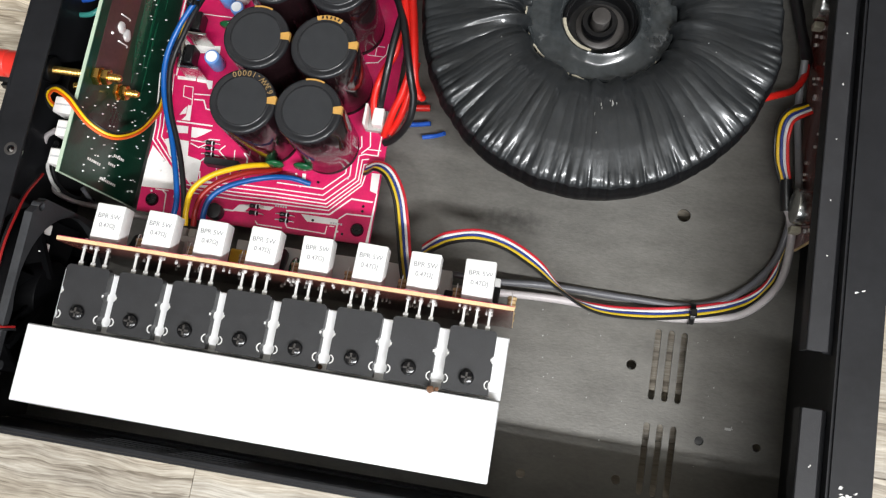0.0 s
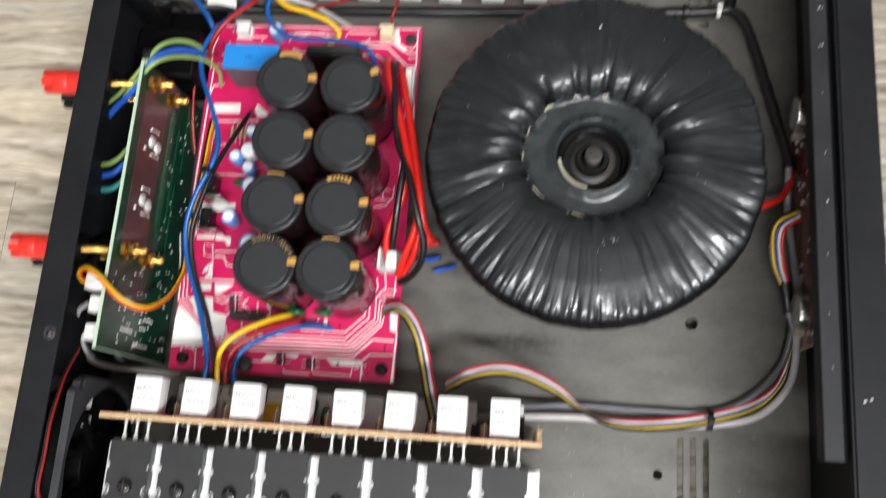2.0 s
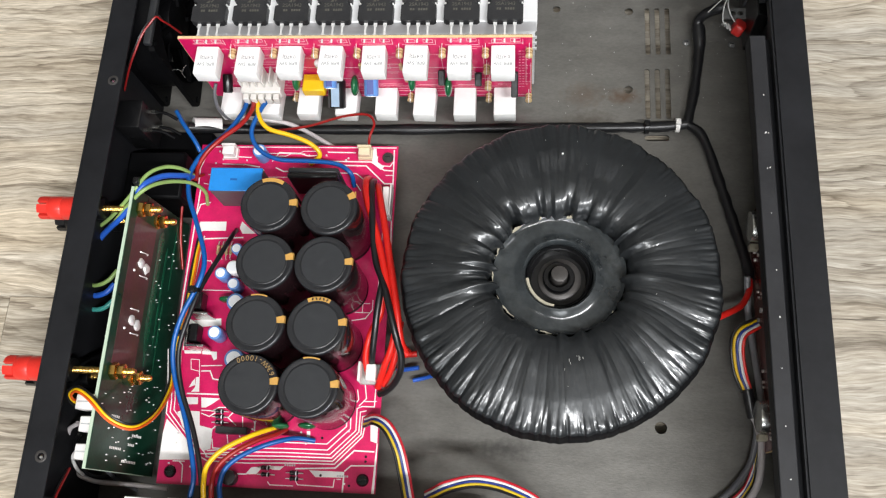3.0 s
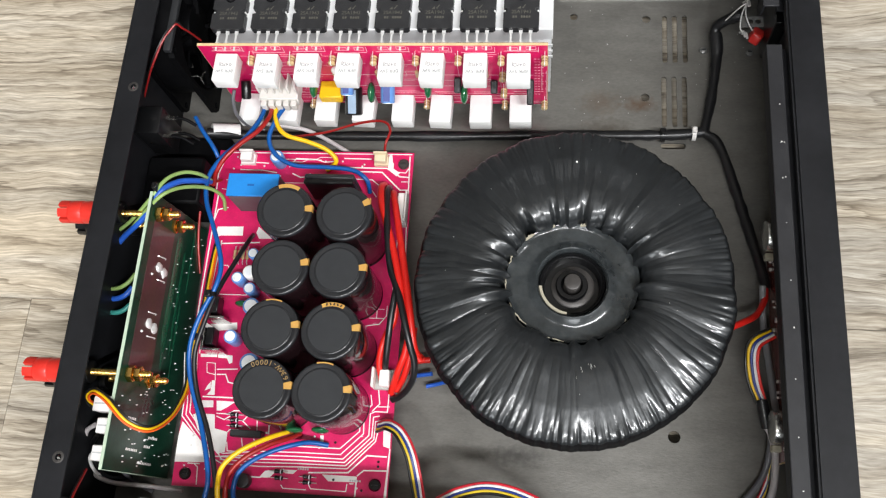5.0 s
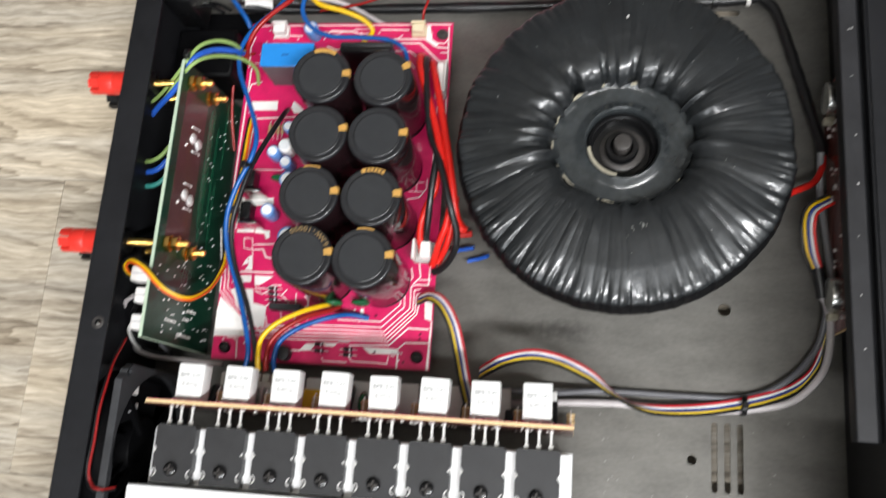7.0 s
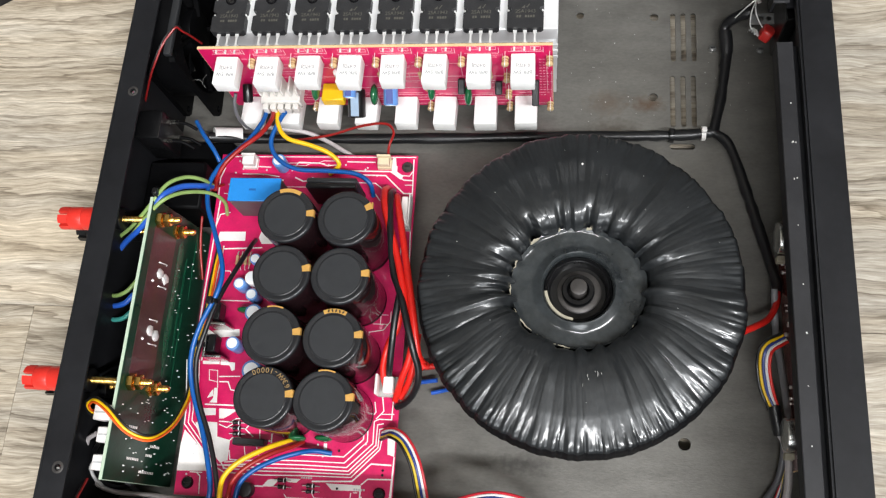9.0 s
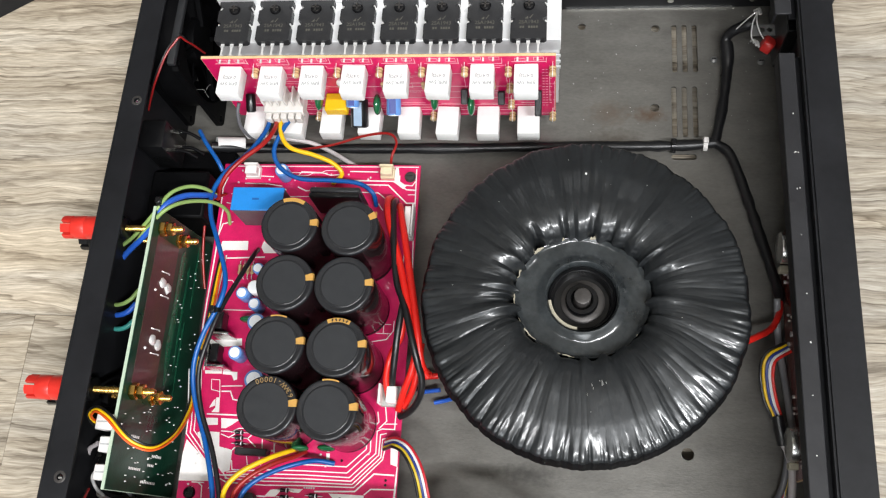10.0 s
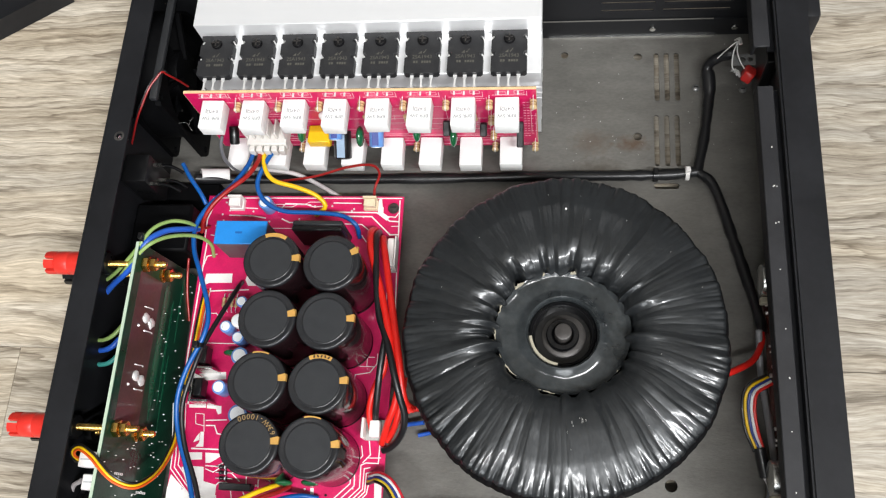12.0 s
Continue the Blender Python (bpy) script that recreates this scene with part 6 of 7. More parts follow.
# ---------------------------------------------------------------- fans
def fan(yc):
    ob = thing("cooling_fan", "square black plastic cooling fan on the rear panel", "fan", (-0.206, yc, 0.0005))
    zc, h = 0.0398, 0.0396
    for n, x in enumerate((-0.2184, -0.1978)):
        sq = [(yc - h, zc - h + 0.003), (yc - h + 0.003, zc - h), (yc + h - 0.003, zc - h), (yc + h, zc - h + 0.003), (yc + h, zc + h - 0.008), (yc + h - 0.008, zc + h), (yc - h + 0.008, zc + h), (yc - h, zc + h - 0.008)]
        fl = plate(sq, [ring(yc, zc, 0.0375, 40)] + [ring(yc + a * 0.0357, zc + b * 0.0340, 0.0022, 12) for a in (-1, 1) for b in (-1, 1)], lambda u, v, w: (x + w, u, v), 0.0038)
        # same plastic on both fans: lit tone near, unlit black far
        part("flange", fl, M_FLANGE if yc < 0.2 else M_FANPL, ob)
    # light on the far flange's upper edge is put into a greyer colour
    if yc > 0.2:
        part("lit_flange_edge", box(-0.1982, yc - h, zc + h - 0.0030, -0.1936, yc + h, zc + h + 0.0006, 0.0010, 2), M_DARKPL, ob, "upper edge of the flange, painted lighter as lit")
    part("duct", lathe([(0.0375, -0.2146), (0.0392, -0.2146), (0.0392, -0.1978), (0.0375, -0.1978), (0.0375, -0.2146)], (0, yc, zc), "x", 48), M_FANPL, ob)
    hub = part("hub", cyl((-0.2060, yc, zc), 0.0155, 0.016, "x", 32, b=0.001), M_FANPL, ob)
    for k in range(7):
        bl = box(-0.2125, -0.006, 0.0150, -0.2005, 0.006, 0.0360)
        for v in bl.verts:
            v.co.x = -0.2065 + (0.0055 if v.co.y > 0 else -0.0055) + (0.0006 if v.co.x > -0.2065 else -0.0006)
            v.co.y += 0.05 * (v.co.z - 0.015)
        bmesh.ops.rotate(bl, cent=(0, 0, 0), matrix=Matrix.Rotation(6.28318 * k / 7, 3, "X"), verts=bl.verts)
        bmesh.ops.translate(bl, vec=(0, yc, zc), verts=bl.verts)
        part("blade", bl, M_FANPL, ob)
    for a in range(4):
        bm = box(-0.1990, -0.0013, 0.010, -0.1960, 0.0013, 0.0385)
        bmesh.ops.rotate(bm, cent=(0, 0, 0), matrix=Matrix.Rotation(0.785 + 1.5708 * a, 3, "X"), verts=bm.verts)
        bmesh.ops.translate(bm, vec=(0, yc, zc), verts=bm.verts)
        part("strut", bm, M_FANPL, ob)


fan(0.0447)
fan(0.3726)
fluff = thing("dust_thread", "fine pale threads of dust hanging by the fan", "dust", (-0.188, 0.33, 0.05))
for pts in ([(-0.1925, 0.3330, 0.050), (-0.1895, 0.3322, 0.052), (-0.1875, 0.3326, 0.051), (-0.1860, 0.3315, 0.050)], [(-0.1860, 0.3315, 0.050), (-0.1845, 0.3335, 0.052), (-0.1835, 0.3360, 0.051)], [(-0.1862, 0.3312, 0.050), (-0.1850, 0.3295, 0.047)],
            [(-0.1800, 0.3900, 0.058), (-0.1788, 0.3860, 0.060), (-0.1795, 0.3820, 0.058)], [(-0.1795, 0.3820, 0.058), (-0.1770, 0.3812, 0.060)]):
    part("thread", tube(pts, 0.00005, 5, 4), M_GREYPL, fluff)
# two small white patches in the near fan's opening
clip = thing("white_patches", "two small white patches in the fan opening", "clip", (-0.193, 0.066, 0.06))
for y, zc_ in ((0.0728, 0.0580), (0.0641, 0.0562)):
    part("clip", box(-0.1992, y - 0.0024, zc_ - 0.004, -0.1980, y + 0.0024, zc_ + 0.003, 0.0003), M_WHITE, clip)

# ---------------------------------------------------------------- mains inlet, switch, front boards
inlet = thing("mains_inlet", "black moulded mains inlet with silver tabs", "mains socket", (-0.208, 0.300, 0.04))
part("body", box(-0.2170, 0.2900, 0.0300, -0.2020, 0.3075, 0.0600, 0.001, 2), M_BLACKPL, inlet)
for y, z in ((0.303, 0.054), (0.297, 0.046), (0.291, 0.054)):
    tab = part("tab", box(-0.2018, y - 0.0010, z - 0.0004, -0.1945, y + 0.0010, z + 0.0004), M_STEEL, inlet, "silver solder tab")
    part("tab_sleeve", tube([(-0.1962, y, z), (-0.1900, y - 0.0006, z - 0.001), (-0.1840, y - 0.0030, z - 0.004)], 0.0010, 10, 4), M_FANPL, tab, "black heat-shrink sleeve")
for y in (0.284, 0.277):
    part("fuse_clip", box(-0.2000, y - 0.0012, 0.034, -0.1950, y + 0.0012, 0.0350), M_STEEL, inlet, "silver fuse clip")
# blocks widened east to black out the base towards the power board
part("fuse_holder", box(-0.2175, 0.2560, 0.0010, -0.1815, 0.2862, 0.0360, 0.0015), M_FANPL, inlet, "black fuse holder block")
part("base_cover_block", box(-0.2170, 0.2866, 0.0010, -0.1760, 0.3100, 0.0130, 0.0015), M_FANPL, inlet, "added low black block covering the base")

sw = thing("power_switch", "black power switch with silver tags behind the front panel", "switch", (0.147, 0.383, 0.03))
part("body", box(0.1500, 0.3650, 0.0180, 0.1567, 0.4020, 0.0560, 0.0006), M_BLACKPL, sw)
plate_b = plate(rect(0.1370, 0.3790, 0.1500, 0.3862), [ring(0.1425, 0.3828, 0.0019, 12), ring(0.1470, 0.3828, 0.0017, 12)], lambda u, v, w: (u, v, 0.030 + w), 0.0008)
part("bracket", plate_b, M_ZINC, sw, "perforated plated bracket")
for x, y, z in ((0.1392, 0.3965, 0.036), (0.1402, 0.3975, 0.035), (0.1378, 0.3800, 0.029), (0.1392, 0.3790, 0.029)):
    part("tag", tube([(x, y, z - 0.006), (x + 0.0008, y - 0.003, z), (x + 0.001, y - 0.008, z + 0.002)], 0.0007, 6, 4), M_TIN, sw, "bent silver tag")
boot = box(-0.0040, -0.0036, -0.0052, 0.0040, 0.0036, 0.0052, 0.0016, 3)
for v in boot.verts:
    v.co.x *= 1.05 - 28.0 * (v.co.z + 0.0052)
bmesh.ops.transform(boot, matrix=pose(0.1458, 0.3735, 0.0290, 58, 12, -30), verts=boot.verts)
part("rubber_boot", boot, M_BOOT, sw, "red insulating boot")
part("boot_lead", tube([(0.1432, 0.3765, 0.031), (0.1405, 0.3795, 0.034), (0.1388, 0.3850, 0.036), (0.1398, 0.3925, 0.035)], 0.0004, 8), M_TIN, sw)
part("boot_lead", tube([(0.1398, 0.3925, 0.035), (0.1372, 0.3860, 0.033), (0.1366, 0.3790, 0.030), (0.1385, 0.3760, 0.028)], 0.0004, 8), M_TIN, sw)
part("boot_lead", tube([(0.1300, 0.3893, 0.022), (0.1340, 0.3900, 0.030), (0.1375, 0.3915, 0.034), (0.1398, 0.3925, 0.035)], 0.0004, 8), M_TIN, sw)

tone = thing("front_control_board", "dark red-brown circuit board upright behind the front panel", "circuit board", (0.1462, 0.19, 0.0))
tb = part("board", box(0.1505, 0.1260, 0.0080, 0.1519, 0.2600, 0.0560), M_TAN, tone)
for y in (0.132, 0.193, 0.254):
    part("spacer", box(0.1520, y - 0.003, 0.0300, 0.1567, y + 0.003, 0.0360), M_DARKPL, tone)
part("solder_side", box(0.1501, 0.1263, 0.0083, 0.1505, 0.2597, 0.0557), M_BROWN, tb, "glossy brown solder side")
tj = bmesh.new()
for k in range(46):
    cyl((0.1496, r4.uniform(0.130, 0.256), r4.uniform(0.016, 0.054)), r4.uniform(0.0006, 0.0012), 0.0010, "x", 8, bm=tj)
part("solder_joints", tj, M_TIN, tb, "bright solder joints")
for y, z in ((0.2440, 0.0370), (0.1425, 0.0300)):
    pot = part("potentiometer", cyl((0.1462, y, z), 0.0085, 0.0078, "x", 32, b=0.001), M_STEEL, tone, "round silver potentiometer can")
    part("terminal", box(0.1430, y - 0.0120, z - 0.008, 0.1480, y - 0.0085, z - 0.003, 0.0005), M_PAPER, pot, "cream terminal strip")

# ---------------------------------------------------------------- cables
loom = ["black", "mustard", "navy", "white", "crimson"]
cable("mains_cable", "sleeve", 0.0031, [(-0.1907,0.3098,0.02), (-0.1575,0.3153,0.006), (-0.0877,0.3164,0.0045), (-0.0303,0.3171,0.0045), (0.0221,0.3186,0.0045), (0.0731,0.319,0.0045), (0.1032,0.32,0.0045), (0.1178,0.3212,0.006)], "thick black sleeved cable run along the base", "mains loom", rough=0.25)
cable("mains_cable", "sleeve", 0.0031, [(0.1178,0.3212,0.006), (0.1219,0.3392,0.006), (0.1251,0.3583,0.006), (0.1269,0.3767,0.008), (0.1255,0.3883,0.012), (0.13,0.3912,0.018), (0.1396,0.3924,0.024)], "black sleeved cable branch to the power switch", "mains loom", rough=0.3)
cable("mains_cable", "sleeve", 0.0029, [(0.1178,0.3212,0.006), (0.1272,0.3112,0.006), (0.1366,0.2774,0.006), (0.1438,0.2462,0.008), (0.1472,0.2272,0.012), (0.1469,0.2203,0.014)], "black sleeved cable branch with frayed grey sleeve", "mains loom", rough=0.3)
cable("tape_wrap", "black", 0.0035, [(0.1259,0.3660,0.0062), (0.1268,0.3735,0.0075), (0.1266,0.3810,0.0096), (0.1258,0.3868,0.0114)], "black tape wound round the cable branch", rough=0.22)
cable("primary_lead", "red", 0.0018, [(0.147,0.2219,0.014), (0.1452,0.213,0.018), (0.1397,0.2036,0.022), (0.1309,0.1975,0.028), (0.1232,0.1936,0.03)], "bright red lead into the transformer")
ribbon("signal_ribbon", loom[::-1], 0.00075, 0.00138, [(-0.0274,0.0941,0.03), (-0.0222,0.0959,0.04), (-0.0142,0.0994,0.046), (-0.0011,0.1025,0.046), (0.0126,0.1011,0.042), (0.0274,0.0961,0.03), (0.0387,0.0893,0.019), (0.0498,0.0841,0.0115), (0.0644,0.0826,0.008), (0.084,0.0842,0.0072), (0.1045,0.0882,0.0068), (0.1222,0.0937,0.0050), (0.1335,0.0995,0.0032), (0.1420,0.1085,0.0030), (0.1458,0.1195,0.0040), (0.1466,0.1300,0.0065)], "flat five-colour cable arching from the module and along the base", spread=lambda t: 1.0 if t < 0.74 else max(0.35, 1.0 - 4.0 * (t - 0.74)), twist=lambda t: 18 + 58 * math.exp(-((t - 0.435) / 0.08) ** 2))
ribbon("supply_ribbon", loom[::-1], 0.00075, 0.00138, [(-0.0637,0.1324,0.0215), (-0.0566,0.1329,0.03), (-0.0493,0.1288,0.034), (-0.0428,0.1183,0.034), (-0.0388,0.1046,0.032), (-0.0353,0.0905,0.032), (-0.0314,0.0779,0.033)], "flat five-colour cable from the power board to the module", twist=lambda t: 22)
ribbon("control_ribbon", ["black", "yellow", "navy", "white", "red"], 0.00082, 0.0016, [(0.1402,0.1571,0.02), (0.1363,0.1667,0.024), (0.1346,0.1784,0.028), (0.1368,0.1865,0.03), (0.1457,0.1921,0.03)], "fanned five-colour cable into the front board", spread=lambda t: 0.8 + 0.2 * math.sin(math.pi * t))
cable("screened_lead", "darkgrey", 0.0017, [(-0.0161,0.087,0.02), (0.0096,0.088,0.012), (0.0298,0.0906,0.006), (0.0502,0.0914,0.003), (0.0758,0.0912,0.003), (0.1066,0.0922,0.003), (0.1266,0.1008,0.004), (0.142,0.118,0.005), (0.1461,0.1334,0.01), (0.146,0.1427,0.014)], "dark grey screened lead along the base", "screened leads")
cable("screened_lead", "grey", 0.0020, [(-0.0156,0.0806,0.012), (0.0132,0.0836,0.006), (0.042,0.085,0.004), (0.065,0.0843,0.003), (0.0876,0.0841,0.003), (0.1097,0.0862,0.003), (0.1311,0.0921,0.004), (0.1456,0.1079,0.006), (0.1487,0.1279,0.01), (0.1464,0.1398,0.014), (0.1436,0.1448,0.016)], "light grey screened lead along the base", "screened leads")
cable("screened_lead", "midgrey", 0.0018, [(0.1442,0.2209,0.02), (0.1455,0.1995,0.012), (0.1477,0.175,0.012), (0.1481,0.1471,0.02)], "dark grey screened lead behind the front panel", "screened leads")
cable("screened_lead", "grey", 0.0014, [(-0.1595,0.3166,0.022), (-0.1433,0.3174,0.016), (-0.1297,0.3169,0.012), (-0.1169,0.312,0.01), (-0.1037,0.3047,0.009), (-0.0958,0.2998,0.01)], "pale grey lead passing under the yellow one", "screened leads")
cable("feedback_lead", "darkgrey", 0.0011, [(-0.1662,0.3268,0.045), (-0.1681,0.3221,0.04), (-0.1683,0.3175,0.03), (-0.1654,0.3175,0.016), (-0.156,0.317,0.011)], "thin dark lead dropping from the module", "feedback leads")
cable("cable_sleeve", "white", 0.0046, [(-0.188,0.3124,0.0185), (-0.1807,0.3145,0.014), (-0.1729,0.3161,0.0105)], "short white sleeve round the mains loom")
cable("heat_shrink", "black", 0.0031, [(0.1436,0.1439,0.016), (0.1422,0.15,0.018), (0.1407,0.1581,0.02)], "short black heat-shrink sleeve round the loom")
cable("output_lead", "yellow", 0.0014, [(-0.1431,0.0879,0.036), (-0.1435,0.0956,0.038), (-0.1412,0.1044,0.042), (-0.134,0.1127,0.042), (-0.1232,0.1201,0.037), (-0.1155,0.125,0.029), (-0.1114,0.1275,0.0205)], "thick yellow lead curving onto the power board", "module leads")
cable("output_lead", "darkred", 0.0014, [(-0.1389,0.0881,0.036), (-0.1393,0.0953,0.037), (-0.1364,0.1034,0.04), (-0.1294,0.1111,0.04), (-0.119,0.1185,0.035), (-0.111,0.1229,0.028), (-0.1072,0.1265,0.0205)], "thick red lead curving onto the power board", "module leads")
cable("output_lead", "blue", 0.0014, [(-0.1342,0.0883,0.036), (-0.1354,0.0947,0.036), (-0.1331,0.1026,0.038), (-0.1268,0.1091,0.038), (-0.1174,0.1152,0.034), (-0.107,0.1196,0.03), (-0.0994,0.1217,0.025), (-0.0906,0.1212,0.0205)], "thick blue lead curving onto the power board", "module leads")
cable("output_lead", "blue", 0.0014, [(-0.1513,0.0876,0.034), (-0.1504,0.1011,0.036), (-0.1585,0.127,0.036), (-0.1675,0.1503,0.038), (-0.1693,0.1679,0.042), (-0.1649,0.1841,0.046), (-0.1563,0.2022,0.05), (-0.1559,0.2167,0.05), (-0.165,0.2388,0.048), (-0.1719,0.2541,0.046), (-0.1739,0.2689,0.044), (-0.1684,0.2832,0.042), (-0.1574,0.2963,0.04), (-0.1506,0.3122,0.036), (-0.1496,0.3242,0.033)], "long thick blue lead beside the capacitors", "module leads")
cable("output_lead", "black", 0.0014, [(-0.1505,0.242,0.0205), (-0.1499,0.2356,0.028), (-0.1522,0.217,0.04), (-0.157,0.1986,0.046), (-0.1624,0.1798,0.045), (-0.1658,0.1633,0.042), (-0.1629,0.1444,0.038), (-0.1544,0.1242,0.036), (-0.1475,0.1041,0.036), (-0.1447,0.088,0.034)], "long thick black lead beside the blue one", "module leads")
cable("output_lead", "darkred", 0.0014, [(-0.1461,0.3242,0.033), (-0.1444,0.3143,0.037), (-0.148,0.3016,0.042), (-0.1573,0.2908,0.045), (-0.1651,0.2817,0.045), (-0.1715,0.2744,0.04), (-0.1763,0.2704,0.03)], "thick red lead from the module connector", "module leads")
cable("output_lead", "yellow", 0.0014, [(-0.1433,0.3242,0.033), (-0.1404,0.3104,0.036), (-0.1332,0.3011,0.037), (-0.1192,0.2975,0.035), (-0.1077,0.2936,0.032), (-0.1024,0.2884,0.028), (-0.1095,0.2853,0.0205)], "thick yellow lead from the module connector", "module leads")
cable("output_lead", "blue", 0.0014, [(-0.1361,0.3242,0.033), (-0.1407,0.3129,0.035), (-0.1442,0.3003,0.034), (-0.1395,0.2903,0.032), (-0.1274,0.2842,0.03), (-0.1088,0.2833,0.03), (-0.0919,0.2817,0.03), (-0.0828,0.2767,0.028), (-0.0814,0.2711,0.0205)], "thick blue lead looping over the board edge", "module leads")
cable("mains_lead", "blue", 0.0013, [(-0.1879,0.3081,0.045), (-0.1822,0.2996,0.045), (-0.1747,0.2898,0.043), (-0.1716,0.2841,0.04)], "short blue lead from the mains inlet")
cable("fan_lead", "darkred", 0.0008, [(-0.0745,0.2956,0.0215), (-0.0727,0.2994,0.03), (-0.0707,0.3087,0.03), (-0.0767,0.3153,0.028), (-0.0933,0.3166,0.022), (-0.1152,0.3131,0.016), (-0.1415,0.3122,0.01)], "thin dark red twisted fan lead", "fan leads")
cable("speaker_lead", "lime", 0.0011, [(-0.17,0.2578,0.0215), (-0.1677,0.2613,0.034), (-0.1723,0.2617,0.046), (-0.1806,0.2561,0.06), (-0.1881,0.2481,0.068), (-0.2,0.2394,0.062), (-0.2134,0.2298,0.052), (-0.2256,0.2243,0.045)], "yellow-green lead over the green board", "speaker leads")
cable("speaker_lead", "lime", 0.0011, [(-0.1735,0.2689,0.04), (-0.1758,0.2678,0.052), (-0.1821,0.2653,0.06), (-0.1888,0.2581,0.066), (-0.196,0.246,0.066), (-0.2114,0.2362,0.055), (-0.2239,0.2309,0.048)], "yellow-green lead over the green board", "speaker leads")
cable("speaker_lead", "royal", 0.0017, [(-0.174,0.2682,0.04), (-0.1761,0.2644,0.05), (-0.1838,0.2594,0.06), (-0.1908,0.2504,0.066), (-0.2007,0.2374,0.06), (-0.2159,0.2287,0.05), (-0.2287,0.2196,0.04)], "royal blue lead over the green board", "speaker leads")
cable("loop_lead", "lime", 0.0012, [(-0.2046,0.2069,0.05), (-0.2088,0.201,0.05), (-0.216,0.1984,0.048), (-0.226,0.1995,0.045)], "pale green lead looping behind the green board", "loop leads")
cable("loop_lead", "royal", 0.0016, [(-0.207,0.2,0.046), (-0.2113,0.1948,0.046), (-0.2189,0.1934,0.044), (-0.2301,0.196,0.04)], "blue lead looping behind the green board", "loop leads")
cable("loop_lead", "teal", 0.0014, [(-0.2072,0.1908,0.044), (-0.2124,0.1862,0.044), (-0.2208,0.1861,0.042), (-0.232,0.1902,0.038)], "teal lead looping behind the green board", "loop leads")
cable("thin_lead", "darkred", 0.0008, [(-0.1735,0.2758,0.025), (-0.1801,0.2691,0.03), (-0.1855,0.2574,0.022), (-0.1869,0.2385,0.014), (-0.1861,0.2212,0.006)], "thin dark red lead beside the green board")
ribbon("sense_ribbon", ["black", "yellow", "orange"], 0.00068, 0.0013, [(-0.211,0.1317,0.052), (-0.2128,0.1332,0.058), (-0.2113,0.1362,0.064), (-0.2059,0.1378,0.067), (-0.1967,0.1333,0.07), (-0.1845,0.1229,0.068), (-0.1752,0.1208,0.060), (-0.1712,0.1300,0.046), (-0.1722,0.1440,0.032), (-0.1745,0.1570,0.025), (-0.1750,0.1720,0.024), (-0.1735,0.1880,0.024), (-0.1712,0.2050,0.026), (-0.1708,0.2200,0.026), (-0.1714,0.2361,0.0215)], "yellow, red and black wires drooping over the green board")
cable("input_lead", "grey", 0.0013, [(-0.2114,0.1222,0.05), (-0.2183,0.1191,0.045), (-0.2213,0.1108,0.038), (-0.2205,0.1,0.03), (-0.2116,0.0943,0.022), (-0.1921,0.0936,0.016), (-0.1722,0.0925,0.014)], "grey and white screened input lead", "input leads")
cable("input_lead", "white", 0.0009, [(-0.2044,0.1087,0.055), (-0.2098,0.1079,0.05), (-0.2136,0.1046,0.045), (-0.2154,0.0997,0.035), (-0.2163,0.0971,0.025)], "short white wire into the connector", "input leads")
cable("input_lead", "darkgrey", 0.0011, [(-0.2075,0.1015,0.02), (-0.2059,0.0977,0.012), (-0.2033,0.0947,0.006), (-0.193,0.0912,0.006)], "dark grey lead under the green board", "input leads")
cable("input_lead", "black", 0.0012, [(-0.2115,0.117,0.046), (-0.2172,0.1125,0.038), (-0.2168,0.1016,0.03), (-0.213,0.0967,0.02), (-0.2053,0.0979,0.01)], "thin black input lead behind the rear panel", "input leads")
cable("secondary_lead", "red", 0.0020, [(-0.0727,0.2761,0.0215), (-0.0724,0.2693,0.032), (-0.0689,0.2547,0.04), (-0.0603,0.231,0.046), (-0.0533,0.2076,0.05), (-0.0486,0.1877,0.05), (-0.045,0.1723,0.045), (-0.0402,0.1669,0.04)], "thick red transformer lead along the board edge", "transformer leads")
cable("secondary_lead", "red", 0.0020, [(-0.0667,0.2707,0.0215), (-0.0643,0.2648,0.032), (-0.0577,0.2416,0.044), (-0.051,0.2139,0.05), (-0.0462,0.1918,0.052), (-0.043,0.1722,0.046), (-0.0397,0.1683,0.036)], "thick red transformer lead along the board edge", "transformer leads")
cable("secondary_lead", "black", 0.0019, [(-0.0694,0.2743,0.0215), (-0.068,0.2657,0.034), (-0.0640,0.2412,0.045), (-0.0600,0.2175,0.047), (-0.0558,0.2070,0.05), (-0.0520,0.1974,0.0525), (-0.0482,0.1844,0.0525), (-0.0450,0.1729,0.049), (-0.0430,0.1655,0.043), (-0.0440,0.1582,0.036), (-0.0477,0.1528,0.029), (-0.0531,0.1492,0.023), (-0.0572,0.1478,0.0205)], "thick black transformer lead along the board edge", "transformer leads")
cable("secondary_lead", "red", 0.0019, [(-0.0628,0.1558,0.0235), (-0.0637,0.1603,0.026), (-0.0645,0.1665,0.03), (-0.0631,0.1733,0.034), (-0.0606,0.1812,0.036), (-0.0566,0.1883,0.039), (-0.0549,0.1991,0.042), (-0.0527,0.2073,0.044)], "thick red transformer lead into a plug", "transformer leads")
cable("secondary_lead", "black", 0.0018, [(-0.0617,0.1626,0.026), (-0.0601,0.1681,0.034), (-0.0585,0.1776,0.041), (-0.0573,0.1893,0.045), (-0.0558,0.2009,0.047), (-0.0546,0.2096,0.047)], "thick black transformer lead into a plug", "transformer leads")
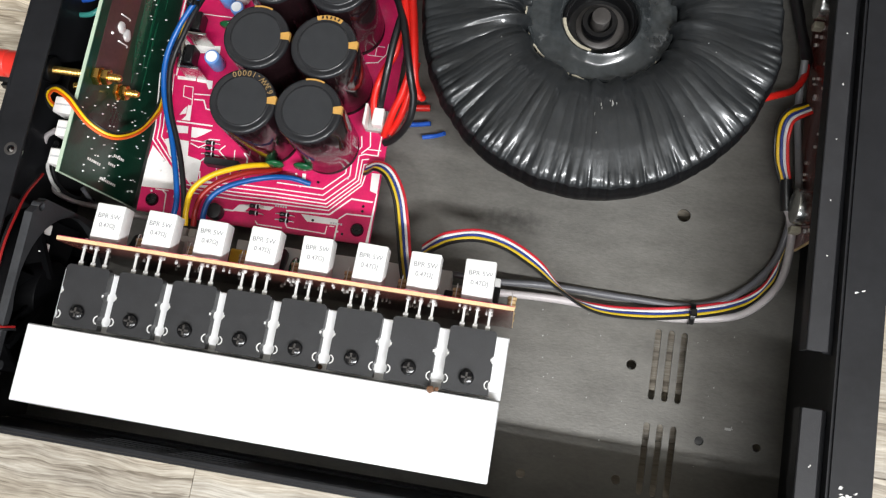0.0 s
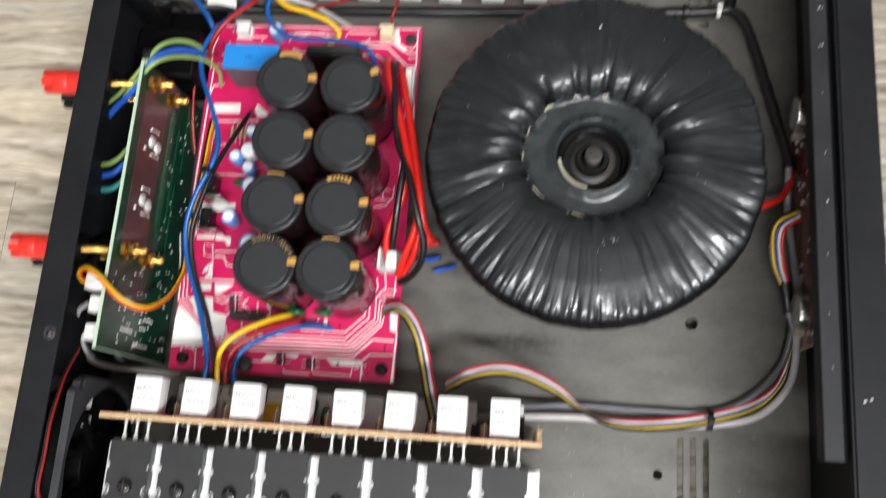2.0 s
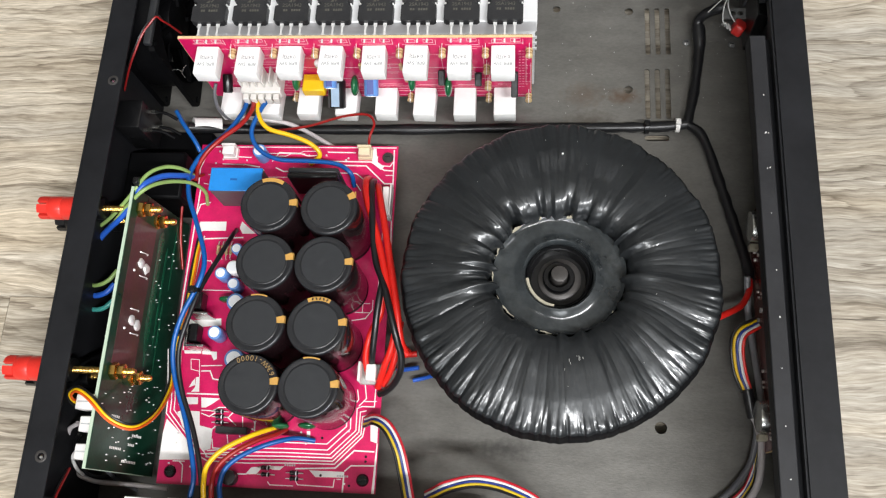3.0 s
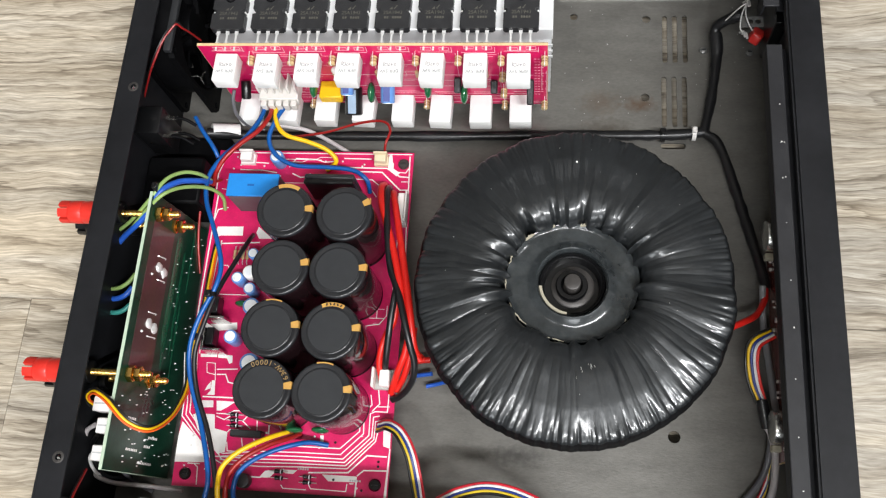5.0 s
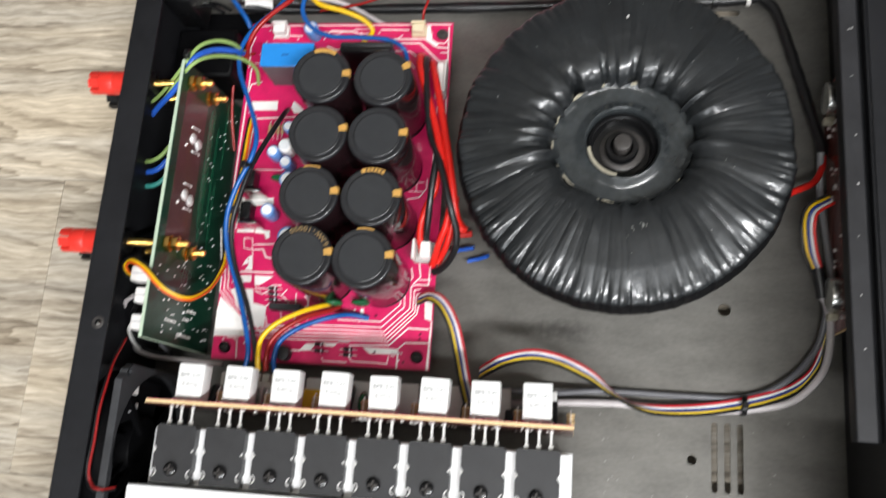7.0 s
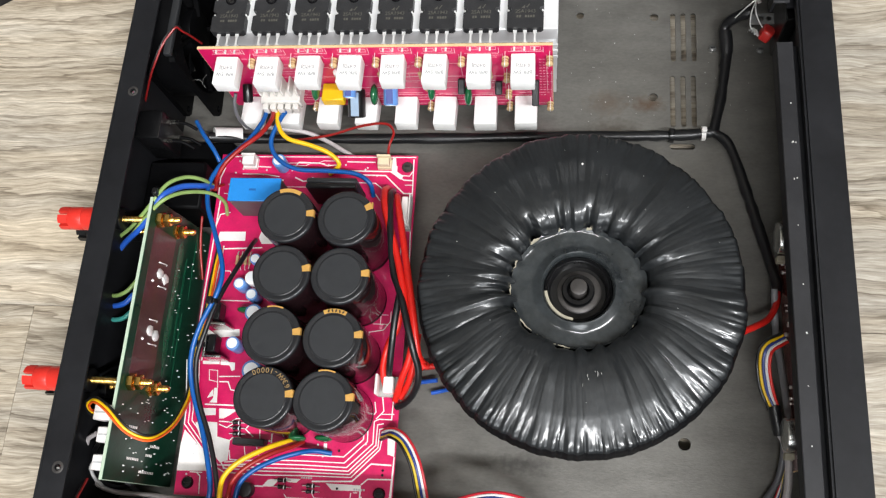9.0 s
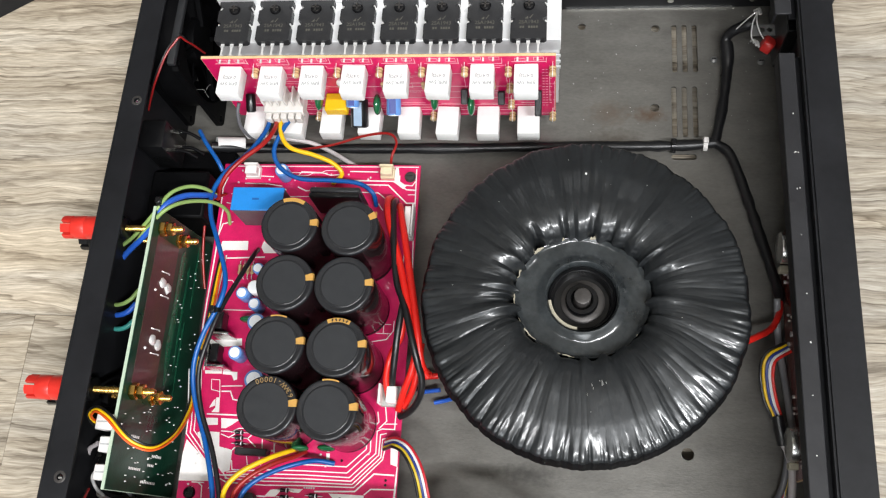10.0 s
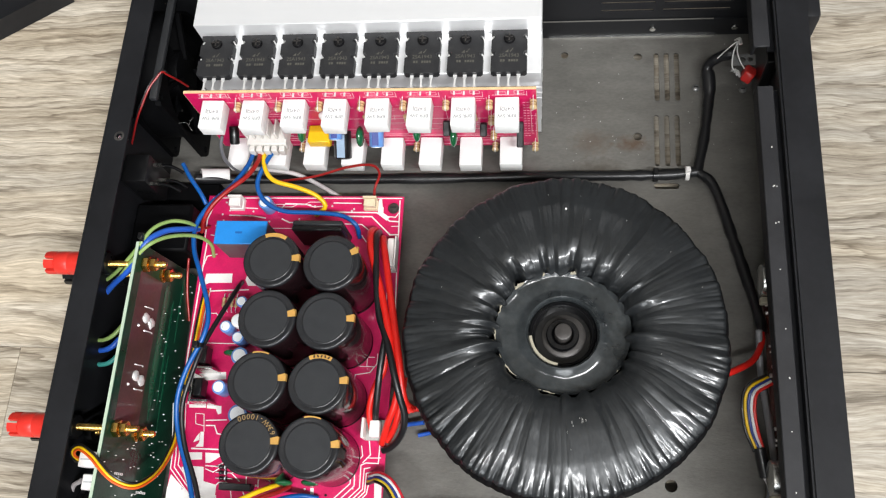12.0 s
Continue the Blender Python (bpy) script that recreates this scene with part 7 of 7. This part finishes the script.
cable("secondary_lead", "red", 0.0019, [(-0.0580,0.1513,0.0215), (-0.0560,0.1557,0.026), (-0.0533,0.1619,0.032), (-0.0496,0.1693,0.038), (-0.0474,0.1772,0.042), (-0.0454,0.1851,0.045)], "thick red transformer lead under the loop", "transformer leads")
cable("secondary_lead", "red", 0.0019, [(-0.0549,0.1527,0.0215), (-0.0528,0.1559,0.024), (-0.0499,0.1604,0.029), (-0.0475,0.1665,0.034), (-0.0457,0.1751,0.038), (-0.0446,0.1842,0.042)], "thick red transformer lead under the loop", "transformer leads")
cable("spare_lead", "royal", 0.0013, [(-0.0506,0.1638,0.006), (-0.0452,0.1647,0.006), (-0.0376,0.1656,0.008)], "short blue spare lead beside the transformer", "spare leads")
cable("spare_lead", "royal", 0.0012, [(-0.0409,0.1589,0.004), (-0.0344,0.1603,0.005), (-0.0293,0.1613,0.008)], "short blue spare lead beside the transformer", "spare leads")
cable("spare_lead", "red", 0.0018, [(-0.0524,0.1707,0.012), (-0.0458,0.1723,0.01), (-0.0388,0.1732,0.01)], "short red lead under the transformer", "spare leads")
ribbon("fan_lead", ["wine", "black"], 0.0006, 0.0011, [(-0.1888,0.3554,0.055), (-0.1904,0.3511,0.074), (-0.1928,0.3502,0.0805), (-0.1975,0.3439,0.08), (-0.2037,0.3334,0.076), (-0.2116,0.3247,0.065), (-0.2239,0.3143,0.045)], "thin red and black fan lead along the fan")
ribbon("fan_lead", ["black", "wine"], 0.0006, 0.0011, [(-0.1916,0.0257,0.074), (-0.195,0.0246,0.0805), (-0.2002,0.0262,0.0805), (-0.203,0.0323,0.0805), (-0.2031,0.0478,0.0805), (-0.2039,0.0668,0.078), (-0.2058,0.0836,0.07), (-0.2095,0.0988,0.055)], "thin red and black fan lead along the fan")


def tie(x, y, z, r, axis, label, m_=M_BLACKPL):
    ob = thing("cable_tie", label, "cable tie", (x, y, z), "cable ties")
    part("band", lathe([(r, -0.0012), (r + 0.0007, -0.0012), (r + 0.0007, 0.0012), (r, 0.0012), (r, -0.0012)], (x, y, z), axis, 20), m_, ob)
    part("head", box(x - 0.0015, y - 0.0018, z + r * 0.6, x + 0.0015, y + 0.0018, z + r + 0.0024, 0.0004), m_, ob)


tie(0.1062, 0.0880, 0.0045, 0.0048, "x", "black cable tie round the flat cable")
tie(0.0935, 0.3196, 0.0048, 0.0038, "x", "black cable tie round the mains loom")
tie(0.1120, 0.3208, 0.0050, 0.0037, "x", "white tape band round the mains loom", M_WHITE)
tie(-0.1928, 0.2528, 0.0655, 0.0030, "x", "black cable tie round the speaker leads")
tie(-0.1690, 0.1750, 0.0370, 0.0032, "y", "black cable tie round the blue and black leads")
tie(-0.1593, 0.1967, 0.0480, 0.0028, "y", "black cable tie round the blue and black leads")

# ---------------------------------------------------------------- cover on the floor beside the case
cover = thing("cover_panel", "black steel cover lying on the floor", "cover", (-0.56, 0.62, GROUND))
cv = prism(bmesh.new(), [(-0.3238, 0.4677), (-0.3754, 0.4358), (-0.90, 0.112), (-1.10, 0.436), (-0.524, 0.792)], GROUND + 0.0005, GROUND + 0.018)
part("sheet", cv, M_BLACK, cover)

# ---------------------------------------------------------------- floor planks, last
PW, PL = 0.1815, 1.22
plank_meshes = {}


def plank(x0, x1, y0, y1):
    """One plank from x0 to x1 and y0 to y1, with a hairline joint all round."""
    ln, wd = round(x1 - x0, 4), round(y1 - y0, 4)
    if (ln, wd) not in plank_meshes:
        plank_meshes[ln, wd] = mesh_of("plank", box(-ln / 2 + 0.0001, -wd / 2 + 0.0001, -0.0032, ln / 2 - 0.0001, wd / 2 - 0.0001, 0, 0.00018), M_PLANK)
    ob = new("plank", plank_meshes[ln, wd])
    ob.parent = floor
    ob.matrix_parent_inverse = Matrix.Translation((0, 0, -GROUND))
    ob.location = ((x0 + x1) / 2, (y0 + y1) / 2, GROUND)


# rows laid with staggered joints; cuts under the case part lighter planks from darker
CUTS = {0: [-2.498, -1.525, -0.305, 0.02, 1.24, 2.498], -1: [-2.498, -1.350, -0.129, 1.090, 2.498], 1: [-2.498, -1.10, -0.02, 1.20, 2.498], 2: [-2.498, -0.70, 0.05, 1.27, 2.498]}
pieces = []
for k in range(-14, 14):
    low, high = max(-2.498, 0.0245 + k * PW), min(2.498, 0.0245 + (k + 1) * PW)
    first = -2.48 + ((k * 0.487) % 1.0) * PL
    joints = CUTS.get(k) or [-2.498] + [first + j * PL for j in range(5) if -2.3 < first + j * PL < 2.3] + [2.498]
    pieces += [(k, x0, x1, low, high) for x0, x1 in zip(joints, joints[1:])]
# creation order picks the prints: dimmer light right and near put into their tone
TONE_SLOTS = {(1, -1.10): 20, (2, -0.70): 21, (0, -0.305): 8, (0, -1.525): 18, (0, 0.02): 14, (1, -0.02): 9, (2, 0.05): 11, (-1, -1.350): 13, (-1, -0.129): 24}
early = {slot_: p for p in pieces for key, slot_ in TONE_SLOTS.items() if p[:2] == key}
rest = [p for p in pieces if p[:2] not in TONE_SLOTS]
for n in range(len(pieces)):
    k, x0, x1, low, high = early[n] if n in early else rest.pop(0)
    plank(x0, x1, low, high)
